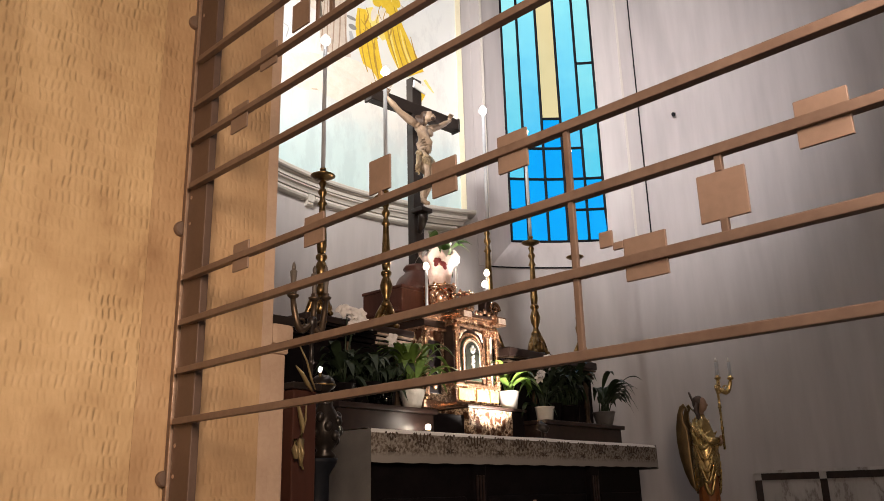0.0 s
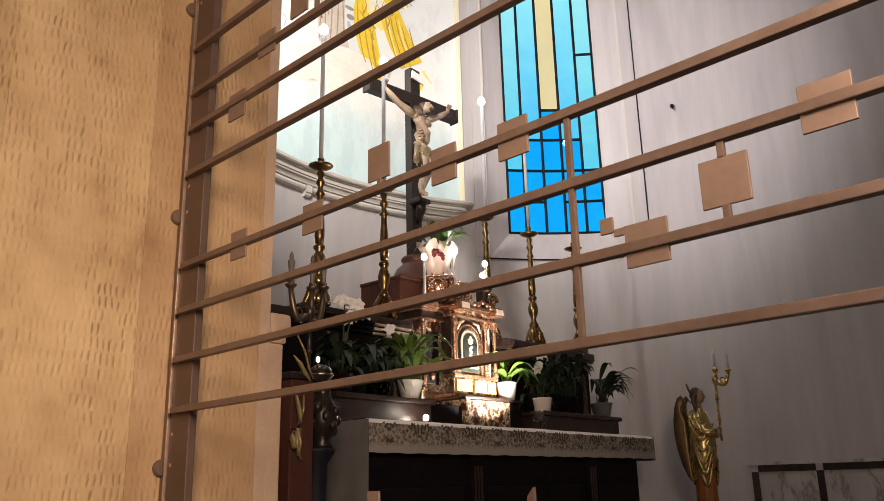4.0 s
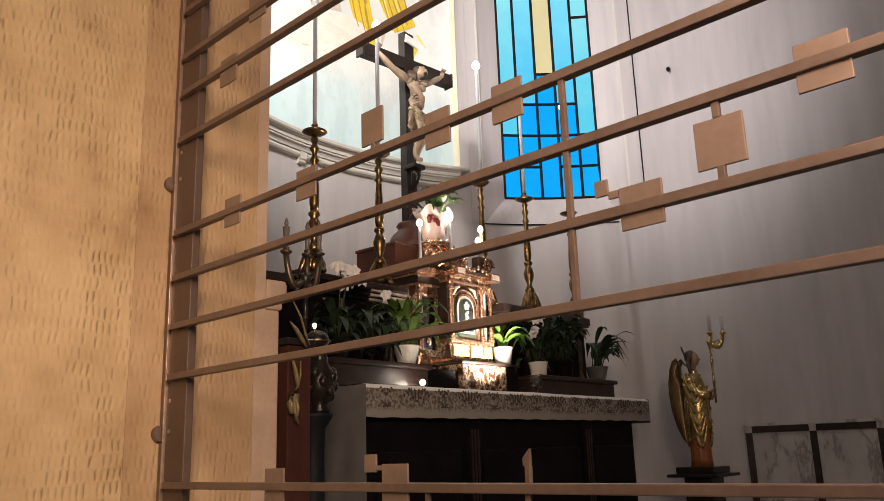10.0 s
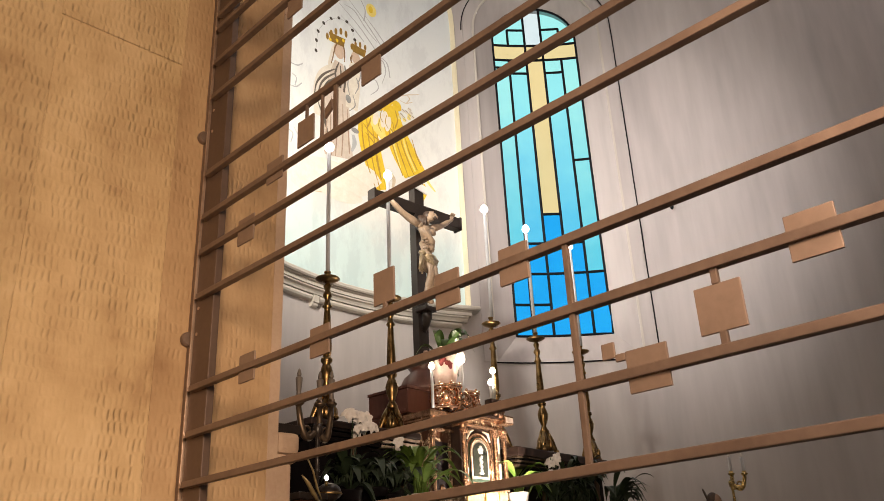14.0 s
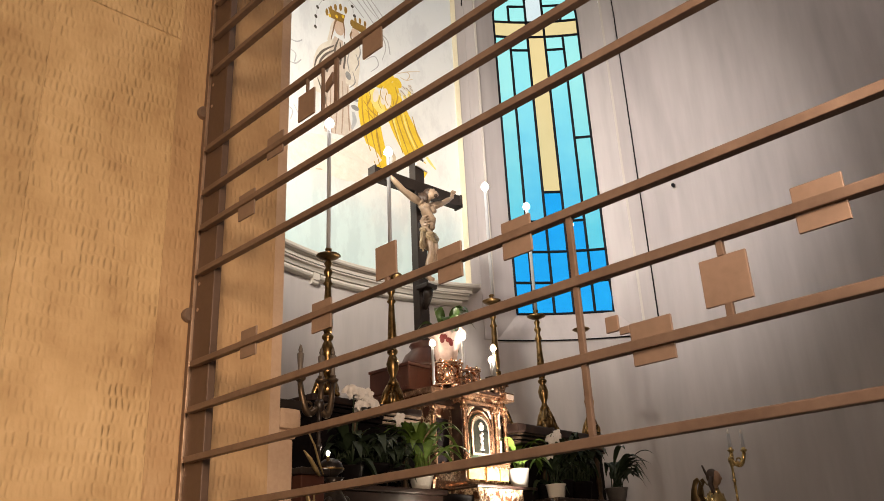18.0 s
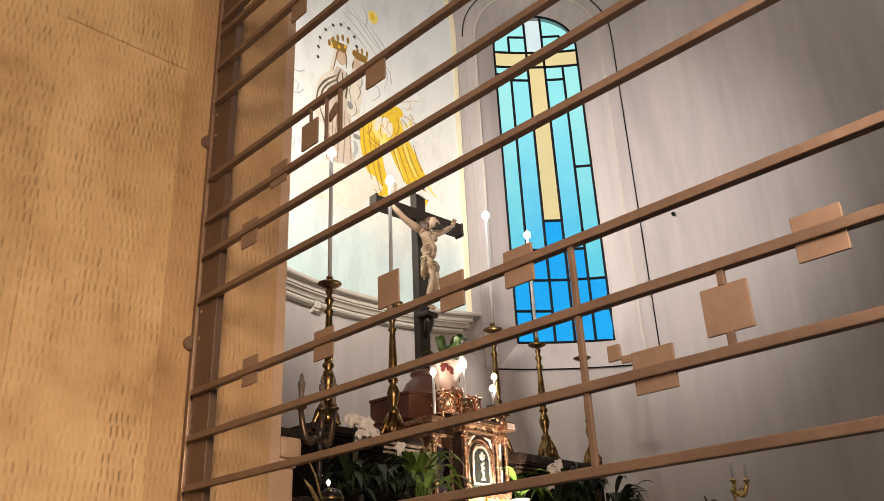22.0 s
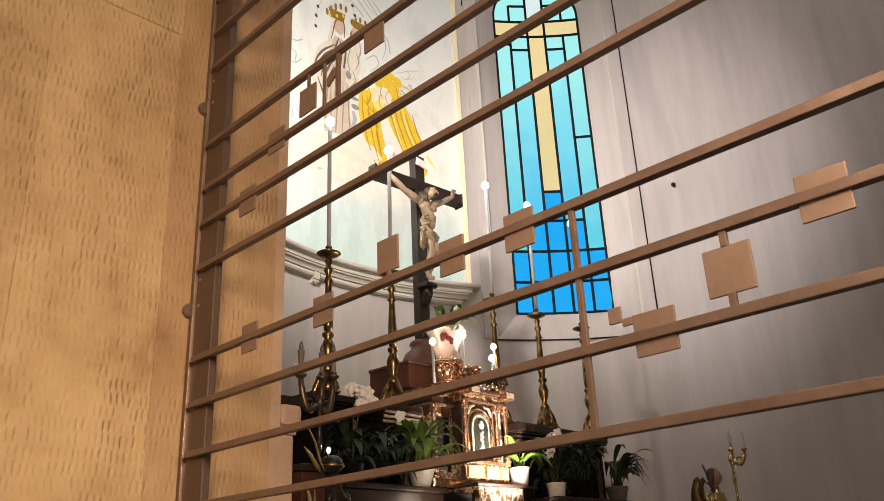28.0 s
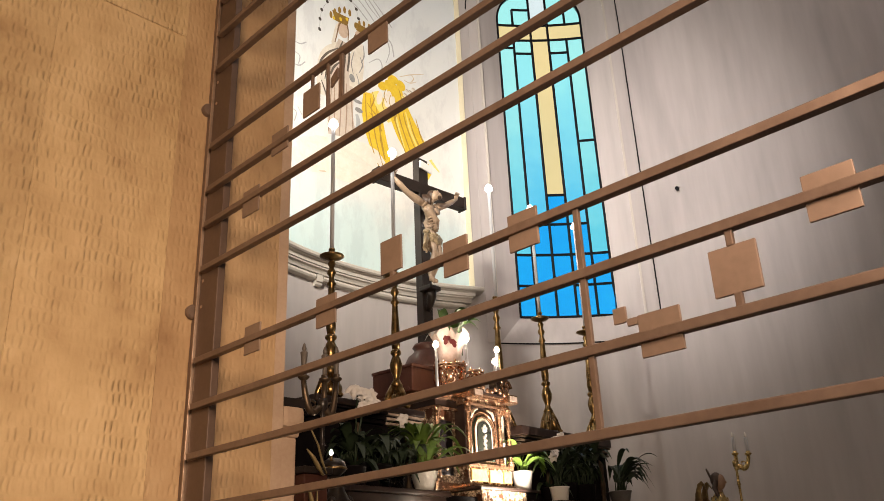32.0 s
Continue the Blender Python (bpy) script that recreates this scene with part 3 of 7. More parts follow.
def chiselled(name, depth, value=1.0, tint=(1.0, 0.99, 0.99)):
    """Stone dressed with rows of short upright chisel strokes."""
    m, nt, b = mat(name)
    v = coords(nt)
    big = noise_of(nt, v, 1.7, 4)
    mid = noise_of(nt, coords(nt, (1, 1, 0.85)), 6, 5, 0.6)
    # rows of upright strokes: each row is shifted by its own amount
    def calc(op, *vals):
        n = nt.nodes.new("ShaderNodeMath")
        n.operation = op
        for k, val in enumerate(vals):
            if isinstance(val, (int, float)):
                n.inputs[k].default_value = val
            else:
                nt.links.new(val, n.inputs[k])
        return n.outputs[0]

    sp = nt.nodes.new("ShaderNodeSeparateXYZ")
    nt.links.new(v, sp.inputs[0])
    zz = calc("MULTIPLY_ADD", noise_of(nt, coords(nt, (1, 1, 0.6)), 7.0, 3), 0.060, sp.outputs[2])
    xx = calc("MULTIPLY_ADD", noise_of(nt, v, 11.0, 3), 0.022, sp.outputs[0])
    zrow = calc("DIVIDE", zz, 0.043)
    shift = nt.nodes.new("ShaderNodeTexWhiteNoise")
    shift.noise_dimensions = "1D"
    nt.links.new(calc("FLOOR", zrow), shift.inputs["W"])
    xcol = calc("MULTIPLY_ADD", shift.outputs["Value"], 5.0, calc("DIVIDE", xx, 0.0190))
    cell = nt.nodes.new("ShaderNodeTexWhiteNoise")
    cell.noise_dimensions = "2D"
    cv = nt.nodes.new("ShaderNodeCombineXYZ")
    nt.links.new(calc("FLOOR", xcol), cv.inputs[0])
    nt.links.new(calc("FLOOR", zrow), cv.inputs[1])
    nt.links.new(cv.outputs[0], cell.inputs["Vector"])
    strong = calc("POWER", cell.outputs["Value"], 0.8)
    ridge = calc("MULTIPLY", calc("POWER", calc("SINE", calc("MULTIPLY", calc("FRACT", xcol), math.pi)), 3.2), strong)
    rows = calc("POWER", calc("SINE", calc("MULTIPLY", calc("FRACT", zrow), math.pi)), 1.1)
    mask = ramp(nt, noise_of(nt, coords(nt, (1, 1, 0.8)), 4.2, 4), [(0.36, (0.22,) * 3), (0.58, (1, 1, 1))])
    stroke = calc("MULTIPLY", calc("MULTIPLY", calc("MULTIPLY", ridge, rows), mask), -1.0)
    add = nt.nodes.new("ShaderNodeMath")
    add.operation = "MULTIPLY_ADD"
    nt.links.new(noise_of(nt, coords(nt, (1, 1, 0.8)), 60, 4), add.inputs[0])
    add.inputs[1].default_value = 0.30
    nt.links.new(stroke, add.inputs[2])
    bump(nt, b, add.outputs[0], 1.0, depth)
    mixn = nt.nodes.new("ShaderNodeMath")
    mixn.operation = "MULTIPLY_ADD"
    nt.links.new(mid, mixn.inputs[0])
    mixn.inputs[1].default_value = 0.5
    half = nt.nodes.new("ShaderNodeMath")
    half.operation = "MULTIPLY"
    half.inputs[1].default_value = 0.5
    nt.links.new(big, half.inputs[0])
    nt.links.new(half.outputs[0], mixn.inputs[2])
    col = ramp(nt, mixn.outputs[0], [(p, tuple(a * k for a, k in zip(rgb, tint))) for p, rgb in
                                ((0.34, (0.36, 0.225, 0.115)), (0.43, (0.49, 0.335, 0.178)), (0.56, (0.60, 0.43, 0.240)), (0.68, (0.70, 0.53, 0.320)))])
    info = nt.nodes.new("ShaderNodeObjectInfo")
    hs = nd(nt, "HueSaturation")
    mr = nd(nt, "MapRange")
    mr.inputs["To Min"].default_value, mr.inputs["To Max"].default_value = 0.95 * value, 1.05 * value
    nt.links.new(info.outputs["Random"], mr.inputs["Value"])
    nt.links.new(mr.outputs[0], hs.inputs["Value"])
    nt.links.new(col, hs.inputs["Color"])
    nt.links.new(hs.outputs[0], b.inputs["Base Color"])
    b.inputs["Roughness"].default_value = 0.8
    return m


M_CHISEL = chiselled("chiselled_beige_stone", 0.0062)
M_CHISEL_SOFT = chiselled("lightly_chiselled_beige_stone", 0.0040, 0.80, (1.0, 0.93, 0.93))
pier = thing("wall_pier", *askew(0, PIER_Y), 0, "warm beige chiselled stone pier", "wall", kind="structure", rz=SKEW)
PIER_EDGE = 1.592


def slab(x0, x1, z0, z1, m=M_CHISEL, y0=0.0, y1=0.6):
    b = B()
    box(b, x0 + 0.0003, x1 - 0.0003, y0, y1, z0 + 0.0015, z1 - 0.0015, 0.0012)
    return part("stone", b, m, pier)


b = B()
box(b, -4.4, PIER_EDGE - 0.01, 0.012, 0.62, 0, TOP)
part("core", b, M_STONE_SMOOTH, pier)
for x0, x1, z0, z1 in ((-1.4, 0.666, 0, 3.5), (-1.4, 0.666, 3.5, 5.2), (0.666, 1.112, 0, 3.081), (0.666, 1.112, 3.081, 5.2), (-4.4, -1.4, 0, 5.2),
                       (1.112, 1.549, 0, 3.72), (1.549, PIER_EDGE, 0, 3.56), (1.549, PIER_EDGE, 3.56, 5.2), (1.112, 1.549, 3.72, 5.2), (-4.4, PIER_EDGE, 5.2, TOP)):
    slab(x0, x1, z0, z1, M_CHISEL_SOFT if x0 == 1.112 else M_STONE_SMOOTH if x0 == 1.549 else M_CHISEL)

# low stone jamb beyond the grille, with a moulded cap
jamb = thing("stone_jamb", *askew(PIER_EDGE, PIER_Y + 0.012), 0, "pale dressed stone jamb with a moulded cap", "jamb", kind="structure", rz=SKEW)
b = B()
box(b, 0.002, 0.066, 0.0, 0.30, 0, 1.655, 0.008)
part("shaft", b, M_STONE_SMOOTH, jamb)
b = B()
box(b, 0.002, 0.078, -0.004, 0.31, 1.655, 1.688, 0.012)
box(b, 0.002, 0.096, -0.010, 0.34, 1.688, 1.765, 0.020)
part("cap", b, M_STONE_SMOOTH, jamb)
b = B()
box(b, 0.004, 0.115, 0.0, 0.22, 1.766, 1.800, 0.004)
ob = link_mesh("wooden_board", b, M_BLACK)
ob.matrix_world = pose(*askew(PIER_EDGE, PIER_Y + 0.03), 0, 0, 0, SKEW)
tagged(ob, "dark wooden board lying on the stone cap", "board")

# ---------------------------------------------------------------- grille
grille = thing("metal_grille", *askew(GRILLE_X, 0), 0, "brown metal grille of level bars with square plates", "grille", rz=SKEW)
BARS = (0.758, 0.917, 1.08, 1.394, 1.546, 1.697, 1.842, 2.152, 2.313, 2.445, 2.616, 2.938, 3.093, 3.25, 3.316, 3.655, 3.792, 3.941)
# Bright metal; the highlight line on the post's edge is in its colour.
M_EDGE = plain("bright_highlight_metal", (0.34, 0.24, 0.18), (0.56, 0.42, 0.33), 0.32, 0.6, scale=12, bumps=0.1, dist=0.001)
POST0, POST1 = 2.234, 2.346
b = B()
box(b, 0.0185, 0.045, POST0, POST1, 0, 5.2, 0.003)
# Darker copy of the bars' metal: grazing shade put in the post's colour.
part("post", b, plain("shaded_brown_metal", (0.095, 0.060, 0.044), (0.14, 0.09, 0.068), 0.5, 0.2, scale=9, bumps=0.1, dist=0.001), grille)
b = B()
box(b, 0.010, 0.024, POST1 + 0.0005, POST1 + 0.006, 0, 5.2, 0.0015)
part("edge_highlight", b, M_EDGE, grille, "thin strip with the post's edge highlight in its colour")
b = B()
box(b, 0.020, 0.040, POST1 + 0.0065, PIER_Y - 0.001, 0, 5.2, 0.002)
part("wall_flange", b, M_BRONZE, grille)
for z in BARS:
    b = B()
    box(b, -0.004, 0.018, -4.6, POST1 - 0.030, z - 0.0095, z + 0.0095, 0.0025)
    part("bar", b, M_BRONZE, grille)
    b = B()
    box(b, -0.0055, -0.0035, POST1 - 0.036, POST1 - 0.0305, z - 0.008, z + 0.008, 0.0008)
    part("bar_end", b, M_EDGE, grille, "bright bar end")
for z in (0.42, 1.23, 2.025, 2.80, 3.58):
    b = B()
    lathe(b, [(0.0, 0.0), (0.024, 0.0), (0.025, 0.004), (0.025, 0.016), (0.021, 0.022), (0.0, 0.022)], 20, pose(0.017, PIER_Y - 0.001, z, 90, 0, 0))
    part("fixing_lug", b, M_BRONZE, grille, "round fixing lug against the stone")
    for dz in (-0.045, 0.045):
        b = B()
        lathe(b, [(0.0, 0.0), (0.006, 0.0), (0.006, 0.002), (0.003, 0.0035), (0.0, 0.0035)], 10, pose(0.0188, POST1 - 0.02, z + dz + 0.05, 0, -90, 0))
        part("screw", b, M_EDGE, grille)


M_PLATE = plain("brown_sheet_metal", (0.195, 0.136, 0.104), (0.27, 0.19, 0.147), 0.5, 0.15, scale=9, bumps=0.1, dist=0.001)


def plate(y0, y1, z0, z1, x=0.0):
    b = B()
    box(b, x + 0.004, x + 0.010, y0, y1, z0, z1, 0.0015)
    part("plate", b, M_PLATE, grille)


def strut(y, z0, z1, w=0.013):
    b = B()
    box(b, 0.002, 0.012, y - w / 2, y + w / 2, z0, z1, 0.002)
    part("strut", b, M_BRONZE, grille)


for y0, y1, z0, z1 in ((1.947, 2.028, 1.799, 1.884), (1.594, 1.677, 1.794, 1.876), (1.337, 1.413, 1.866, 1.954), (1.121, 1.196, 1.797, 1.882), (0.922, 1.000, 1.795, 1.879),
                       (0.743, 0.770, 1.582, 1.612), (0.638, 0.721, 1.510, 1.588), (0.487, 0.571, 1.578, 1.661), (0.317, 0.398, 1.656, 1.735), (1.989, 2.080, 2.256, 2.345),
                       (1.841, 1.927, 2.414, 2.489), (1.374, 1.456, 2.540, 2.622), (1.682, 1.763, 2.475, 2.564), (1.763, 1.844, 3.013, 3.083), (1.717, 1.796, 1.024, 1.123),
                       (1.375, 1.413, 1.111, 1.149), (1.276, 1.356, 1.033, 1.128), (1.531, 1.611, 0.868, 0.953), (1.050, 1.126, 0.724, 0.808), (0.407, 0.479, 3.523, 3.615),
                       (0.830, 0.905, 3.703, 3.786)):
    plate(y0, y1, z0, z1)
plate(0.7215, 0.7425, 1.573, 1.587)
plate(1.357, 1.374, 1.115, 1.125)
for y, z0, z1, w in ((1.372, 1.848, 1.868, 0.012), (0.529, 1.660, 1.690, 0.013), (0.531, 1.552, 1.579, 0.013), (0.826, 1.402, 1.834, 0.0125), (1.719, 2.563, 2.608, 0.007), (1.641, 2.452, 2.608, 0.008),
                     (1.576, 2.452, 2.608, 0.014), (1.219, 0.925, 1.077, 0.010), (0.958, 1.084, 1.120, 0.012), (0.961, 0.926, 1.082, 0.010)):
    strut(y, z0, z1, w)
b = B()
extrude_outline(b, [(-0.016, 2.545), (0.016, 2.570), (0.018, 2.536), (-0.016, 2.516)], 0.008, pose(0.003, 1.609, 0, 0, 0, -90))
part("strut", b, M_BRONZE, grille)
b = B()
extrude_outline(b, [(-0.009, 1.120), (0.006, 1.120), (0.006, 1.150), (-0.009, 1.134)], 0.008, pose(0.002, 0.958, 0, 0, 0, -90))
part("strut", b, M_BRONZE, grille)

# ---------------------------------------------------------------- mural above the cornice
MUR, MUR_Z0, MUR_Z1 = 1.335, 3.475, 6.50


def mural_ground():
    """Painted sky: pale blue at the foot, white clouds, faint grey strokes."""
    m, nt, b = mat("painted_sky")
    tc = nt.nodes.new("ShaderNodeTexCoord")
    sp = nt.nodes.new("ShaderNodeSeparateXYZ")
    nt.links.new(tc.outputs["Object"], sp.inputs[0])
    n = noise_of(nt, coords(nt, (1.3, 1.3, 1)), 1.6, 5, 0.6)
    add = nt.nodes.new("ShaderNodeMath")
    add.operation = "MULTIPLY_ADD"
    nt.links.new(n, add.inputs[0])
    add.inputs[1].default_value = 0.9
    nt.links.new(sp.outputs[2], add.inputs[2])
    mr = nd(nt, "MapRange")
    mr.inputs["From Min"].default_value, mr.inputs["From Max"].default_value = 3.9, 7.4
    nt.links.new(add.outputs[0], mr.inputs["Value"])
    base = ramp(nt, mr.outputs[0], [(0.0, (0.50, 0.66, 0.67)), (0.13, (0.58, 0.70, 0.70)), (0.24, (0.74, 0.74, 0.70)), (0.6, (0.72, 0.75, 0.75)), (1.0, (0.60, 0.66, 0.69))])
    st = ramp(nt, noise_of(nt, coords(nt, (1, 1, 0.4), (0, 0.6, 0)), 4.5, 6, 0.7), [(0.40, (0.80, 0.80, 0.82)), (0.50, (1, 1, 1))])
    mx = nt.nodes.new("ShaderNodeMix")
    mx.data_type, mx.blend_type = "RGBA", "MULTIPLY"
    mx.inputs["Factor"].default_value = 0.5
    nt.links.new(base, mx.inputs["A"])
    nt.links.new(st, mx.inputs["B"])
    nt.links.new(mx.outputs["Result"], b.inputs["Base Color"])
    b.inputs["Roughness"].default_value = 0.75
    bump(nt, b, noise_of(nt, coords(nt), 90, 3), 0.1, 0.001)
    return m


mural = thing("mural", 0, 0, 0, "painted mural of plain robed shapes in the apse", "mural")
b = B()
cols = []
n = 48
for k in range(n + 1):
    u = -MUR * math.cos(math.pi * k / n)
    top = MUR_Z1 + math.sqrt(max(0.0, MUR * MUR - u * u))
    cols.append([b.verts.new(on_apse(u, MUR_Z0 + (max(top, MUR_Z1 + 0.01) - MUR_Z0) * j / 10, -0.004)) for j in range(11)])
for p, q in zip(cols, cols[1:]):
    for j in range(10):
        b.faces.new((p[j], p[j + 1], q[j + 1], q[j]))
part("painted_sky", b, mural_ground(), mural, smooth=True)
# Cream border; the soft glow along the niche edge is in its colour.
b = arch_band(B(), MUR - 0.002, MUR + 0.045, 0.016, MUR_Z0, MUR_Z1, 0.0)
part("border", b, plain("cream_glow_border", (0.74, 0.68, 0.48), (0.82, 0.77, 0.58), 0.6), mural, "cream border with the edge glow in its colour")

P = lambda name, a, c: plain(name, a, c, 0.7, scale=18, bumps=0.05)
P_ROBE = P("paint_rose_robe", (0.26, 0.18, 0.13), (0.40, 0.29, 0.22))
P_TAN = P("paint_tan_line", (0.52, 0.43, 0.30), (0.64, 0.55, 0.42))
P_GREYD = P("paint_grey_line", (0.20, 0.20, 0.20), (0.32, 0.32, 0.31))
P_ROBE2 = P("paint_pale_rose", (0.48, 0.41, 0.34), (0.62, 0.54, 0.46))
P_CLOAK = P("paint_grey_cloak", (0.07, 0.058, 0.045), (0.15, 0.125, 0.10))
P_LINEN = P("paint_ivory", (0.60, 0.55, 0.46), (0.74, 0.70, 0.62))
P_YEL = P("paint_yellow", (0.66, 0.43, 0.02), (0.80, 0.58, 0.05))
P_YEL2 = P("paint_light_yellow", (0.78, 0.62, 0.14), (0.84, 0.72, 0.26))
P_OCHRE = P("paint_ochre_line", (0.36, 0.21, 0.03), (0.50, 0.31, 0.05))
P_GOLD = P("paint_gold_brown", (0.15, 0.08, 0.01), (0.34, 0.20, 0.03))
P_DARK = P("paint_dark_grey", (0.03, 0.026, 0.024), (0.07, 0.06, 0.05))
P_SKIN = P("paint_skin", (0.48, 0.36, 0.27), (0.62, 0.48, 0.38))
P_CLOUD = P("paint_cloud", (0.70, 0.64, 0.54), (0.80, 0.76, 0.68))
P_GREY = P("paint_pale_grey_line", (0.36, 0.38, 0.39), (0.47, 0.49, 0.50))
P_HAIRP = P("paint_hair", (0.14, 0.08, 0.04), (0.26, 0.16, 0.08))


def brush(name, pts, widths, m, lift):
    """Painted stroke along (s, z) points, lying on the curved wall."""
    b = B()
    rows = []
    fine = []
    for k in range(len(pts) - 1):
        for j in range(5):
            t = j / 5
            fine.append((pts[k][0] + (pts[k + 1][0] - pts[k][0]) * t, pts[k][1] + (pts[k + 1][1] - pts[k][1]) * t, widths[k] + (widths[k + 1] - widths[k]) * t))
    fine.append((*pts[-1], widths[-1]))
    # round the corners of the stroke
    sm = fine
    for _ in range(4):
        sm = [sm[0]] + [tuple((sm[k - 1][i] + 2 * sm[k][i] + sm[k + 1][i]) / 4 for i in range(3)) for k in range(1, len(sm) - 1)] + [sm[-1]]
    for k, (s, z, w) in enumerate(sm):
        s0, z0, _ = sm[max(0, k - 1)]
        s1, z1, _ = sm[min(len(sm) - 1, k + 1)]
        d = math.hypot(s1 - s0, z1 - z0) or 1
        nx, nz = -(z1 - z0) / d, (s1 - s0) / d
        rows.append([b.verts.new(on_apse(s + nx * w * f / 2, z + nz * w * f / 2, -0.005 - lift)) for f in (-1, -0.4, 0.4, 1)])
    for p, q in zip(rows, rows[1:]):
        for j in range(3):
            b.faces.new((p[j], q[j], q[j + 1], p[j + 1]))
    part(name, b, m, mural)


def disc(name, s, z, rs, rz, m, lift, tilt=0.0):
    b = B()
    ring = []
    for k in range(16):
        a = 2 * math.pi * k / 16
        u, w = rs * math.cos(a), rz * math.sin(a)
        ring.append(b.verts.new(on_apse(s + u * math.cos(tilt) - w * math.sin(tilt), z + u * math.sin(tilt) + w * math.cos(tilt), -0.005 - lift)))
    b.faces.new(ring[::-1])
    part(name, b, m, mural)


# clouds and swirls of the sky
disc("cloud", 0.086, 4.460, 0.372, 0.14, P_CLOUD, 0.0012, 0)
disc("cloud", -0.157, 4.404, 0.244, 0.114, P_CLOUD, 0.0014, 0)
disc("cloud", 0.325, 4.558, 0.236, 0.123, P_CLOUD, 0.0016, 0)
disc("cloud", 0.087, 4.339, 0.27, 0.095, P_CLOUD, 0.0018, 0)
disc("cloud", -0.277, 4.294, 0.183, 0.09, P_CLOUD, 0.002, 0)
brush("cloud_line", [(-0.096, 4.460), (0.084, 4.594), (0.265, 4.593), (0.325, 4.487)], [0.0048, 0.0145, 0.0145, 0.0048], P_TAN, 0.0024)
brush("cloud_line", [(-0.274, 4.220), (-0.062, 4.265), (0.147, 4.375)], [0.0047, 0.0142, 0.0142], P_TAN, 0.0024)
brush("cloud_line", [(0.115, 4.508), (0.277, 4.542), (0.354, 4.469), (0.236, 4.367)], [0.0049, 0.0147, 0.0147, 0.0049], P_TAN, 0.0024)
brush("cloud_line", [(-0.341, 4.319), (-0.251, 4.433), (-0.110, 4.476)], [0.0048, 0.0144, 0.0144], P_TAN, 0.0024)
brush("sky_stroke", [(0.098, 6.278), (0.328, 6.139), (0.506, 5.948)], [0.0057, 0.0148, 0.0125], P_GREY, 0.0013)
brush("sky_stroke", [(0.211, 6.381), (0.406, 6.217), (0.582, 6.006)], [0.0057, 0.0148, 0.0125], P_GREY, 0.0013)
brush("sky_stroke", [(0.158, 6.298), (0.276, 6.297), (0.393, 6.145), (0.531, 6.037)], [0.0057, 0.0147, 0.0124, 0.0057], P_GREY, 0.0013)
brush("sky_stroke", [(0.329, 6.472), (0.407, 6.363), (0.380, 6.217)], [0.0058, 0.0151, 0.0128], P_GREY, 0.0013)
brush("sky_stroke", [(0.393, 6.290), (0.533, 6.155), (0.645, 6.018)], [0.0057, 0.0149, 0.0126], P_GREY, 0.0013)
brush("sky_stroke", [(0.119, 6.146), (0.264, 6.081), (0.379, 5.982)], [0.0056, 0.0146, 0.0123], P_GREY, 0.0013)
brush("sky_stroke", [(0.454, 5.849), (0.592, 5.866), (0.626, 5.739), (0.575, 5.594)], [0.0055, 0.0144, 0.0122, 0.0055], P_GREY, 0.0013)
brush("sky_stroke", [(0.505, 5.896), (0.642, 5.861), (0.663, 5.689)], [0.0055, 0.0143, 0.0121], P_GREY, 0.0013)
brush("sky_stroke", [(0.389, 5.522), (0.502, 5.629), (0.549, 5.523), (0.450, 5.423)], [0.0053, 0.0138, 0.0117, 0.0053], P_GREY, 0.0013)
brush("sky_stroke", [(-0.445, 5.223), (-0.378, 5.217), (-0.401, 5.125)], [0.0052, 0.0135, 0.0114], P_GREY, 0.0013)
brush("sky_stroke", [(-0.473, 5.096), (-0.386, 5.111), (-0.323, 5.190)], [0.0051, 0.0134, 0.0113], P_GREY, 0.0013)
brush("sky_stroke", [(-0.473, 4.678), (-0.395, 4.676), (-0.428, 4.575)], [0.0049, 0.0128, 0.0108], P_GREY, 0.0013)
brush("sky_stroke", [(-0.396, 4.727), (-0.342, 4.669)], [0.005, 0.0129], P_GREY, 0.0013)
brush("sky_stroke", [(-0.476, 5.316), (-0.382, 5.327), (-0.317, 5.388)], [0.0052, 0.0135, 0.0114], P_GREY, 0.0013)
disc("sun_face", 0.465, 6.385, 0.059, 0.076, P_YEL2, 0.002, 0)
disc("sun_face", 0.459, 6.389, 0.026, 0.041, P_YEL, 0.003, 0)
# central figure: cloak with arched folds, long robe, veil
brush("cloak", [(0.073, 5.572), (-0.066, 5.383), (-0.133, 5.176), (-0.134, 4.968)], [0.0744, 0.1806, 0.1381, 0.0744], P_LINEN, 0.002)
brush("robe", [(0.098, 5.621), (0.075, 5.383), (0.078, 5.121), (0.069, 4.862), (0.108, 4.657)], [0.0972, 0.2159, 0.2915, 0.2807, 0.3239], P_ROBE2, 0.0024)
brush("fold", [(0.048, 5.524), (-0.080, 5.411), (-0.161, 5.282), (-0.178, 5.154)], [0.0106, 0.0234, 0.0191, 0.0106], P_CLOAK, 0.0032)
brush("fold", [(0.061, 5.488), (-0.053, 5.384), (-0.116, 5.283), (-0.138, 5.151)], [0.0106, 0.0234, 0.0191, 0.0106], P_CLOAK, 0.0032)
brush("fold", [(0.062, 5.441), (-0.027, 5.356), (-0.077, 5.262), (-0.099, 5.136)], [0.0105, 0.023, 0.0188, 0.0105], P_CLOAK, 0.0032)
brush("fold", [(0.075, 5.394), (-0.000, 5.310), (-0.037, 5.212)], [0.0106, 0.0234, 0.0191], P_CLOAK, 0.0032)
brush("fold", [(0.098, 5.621), (0.048, 5.488), (0.075, 5.383)], [0.0108, 0.0237, 0.0194], P_CLOAK, 0.0032)
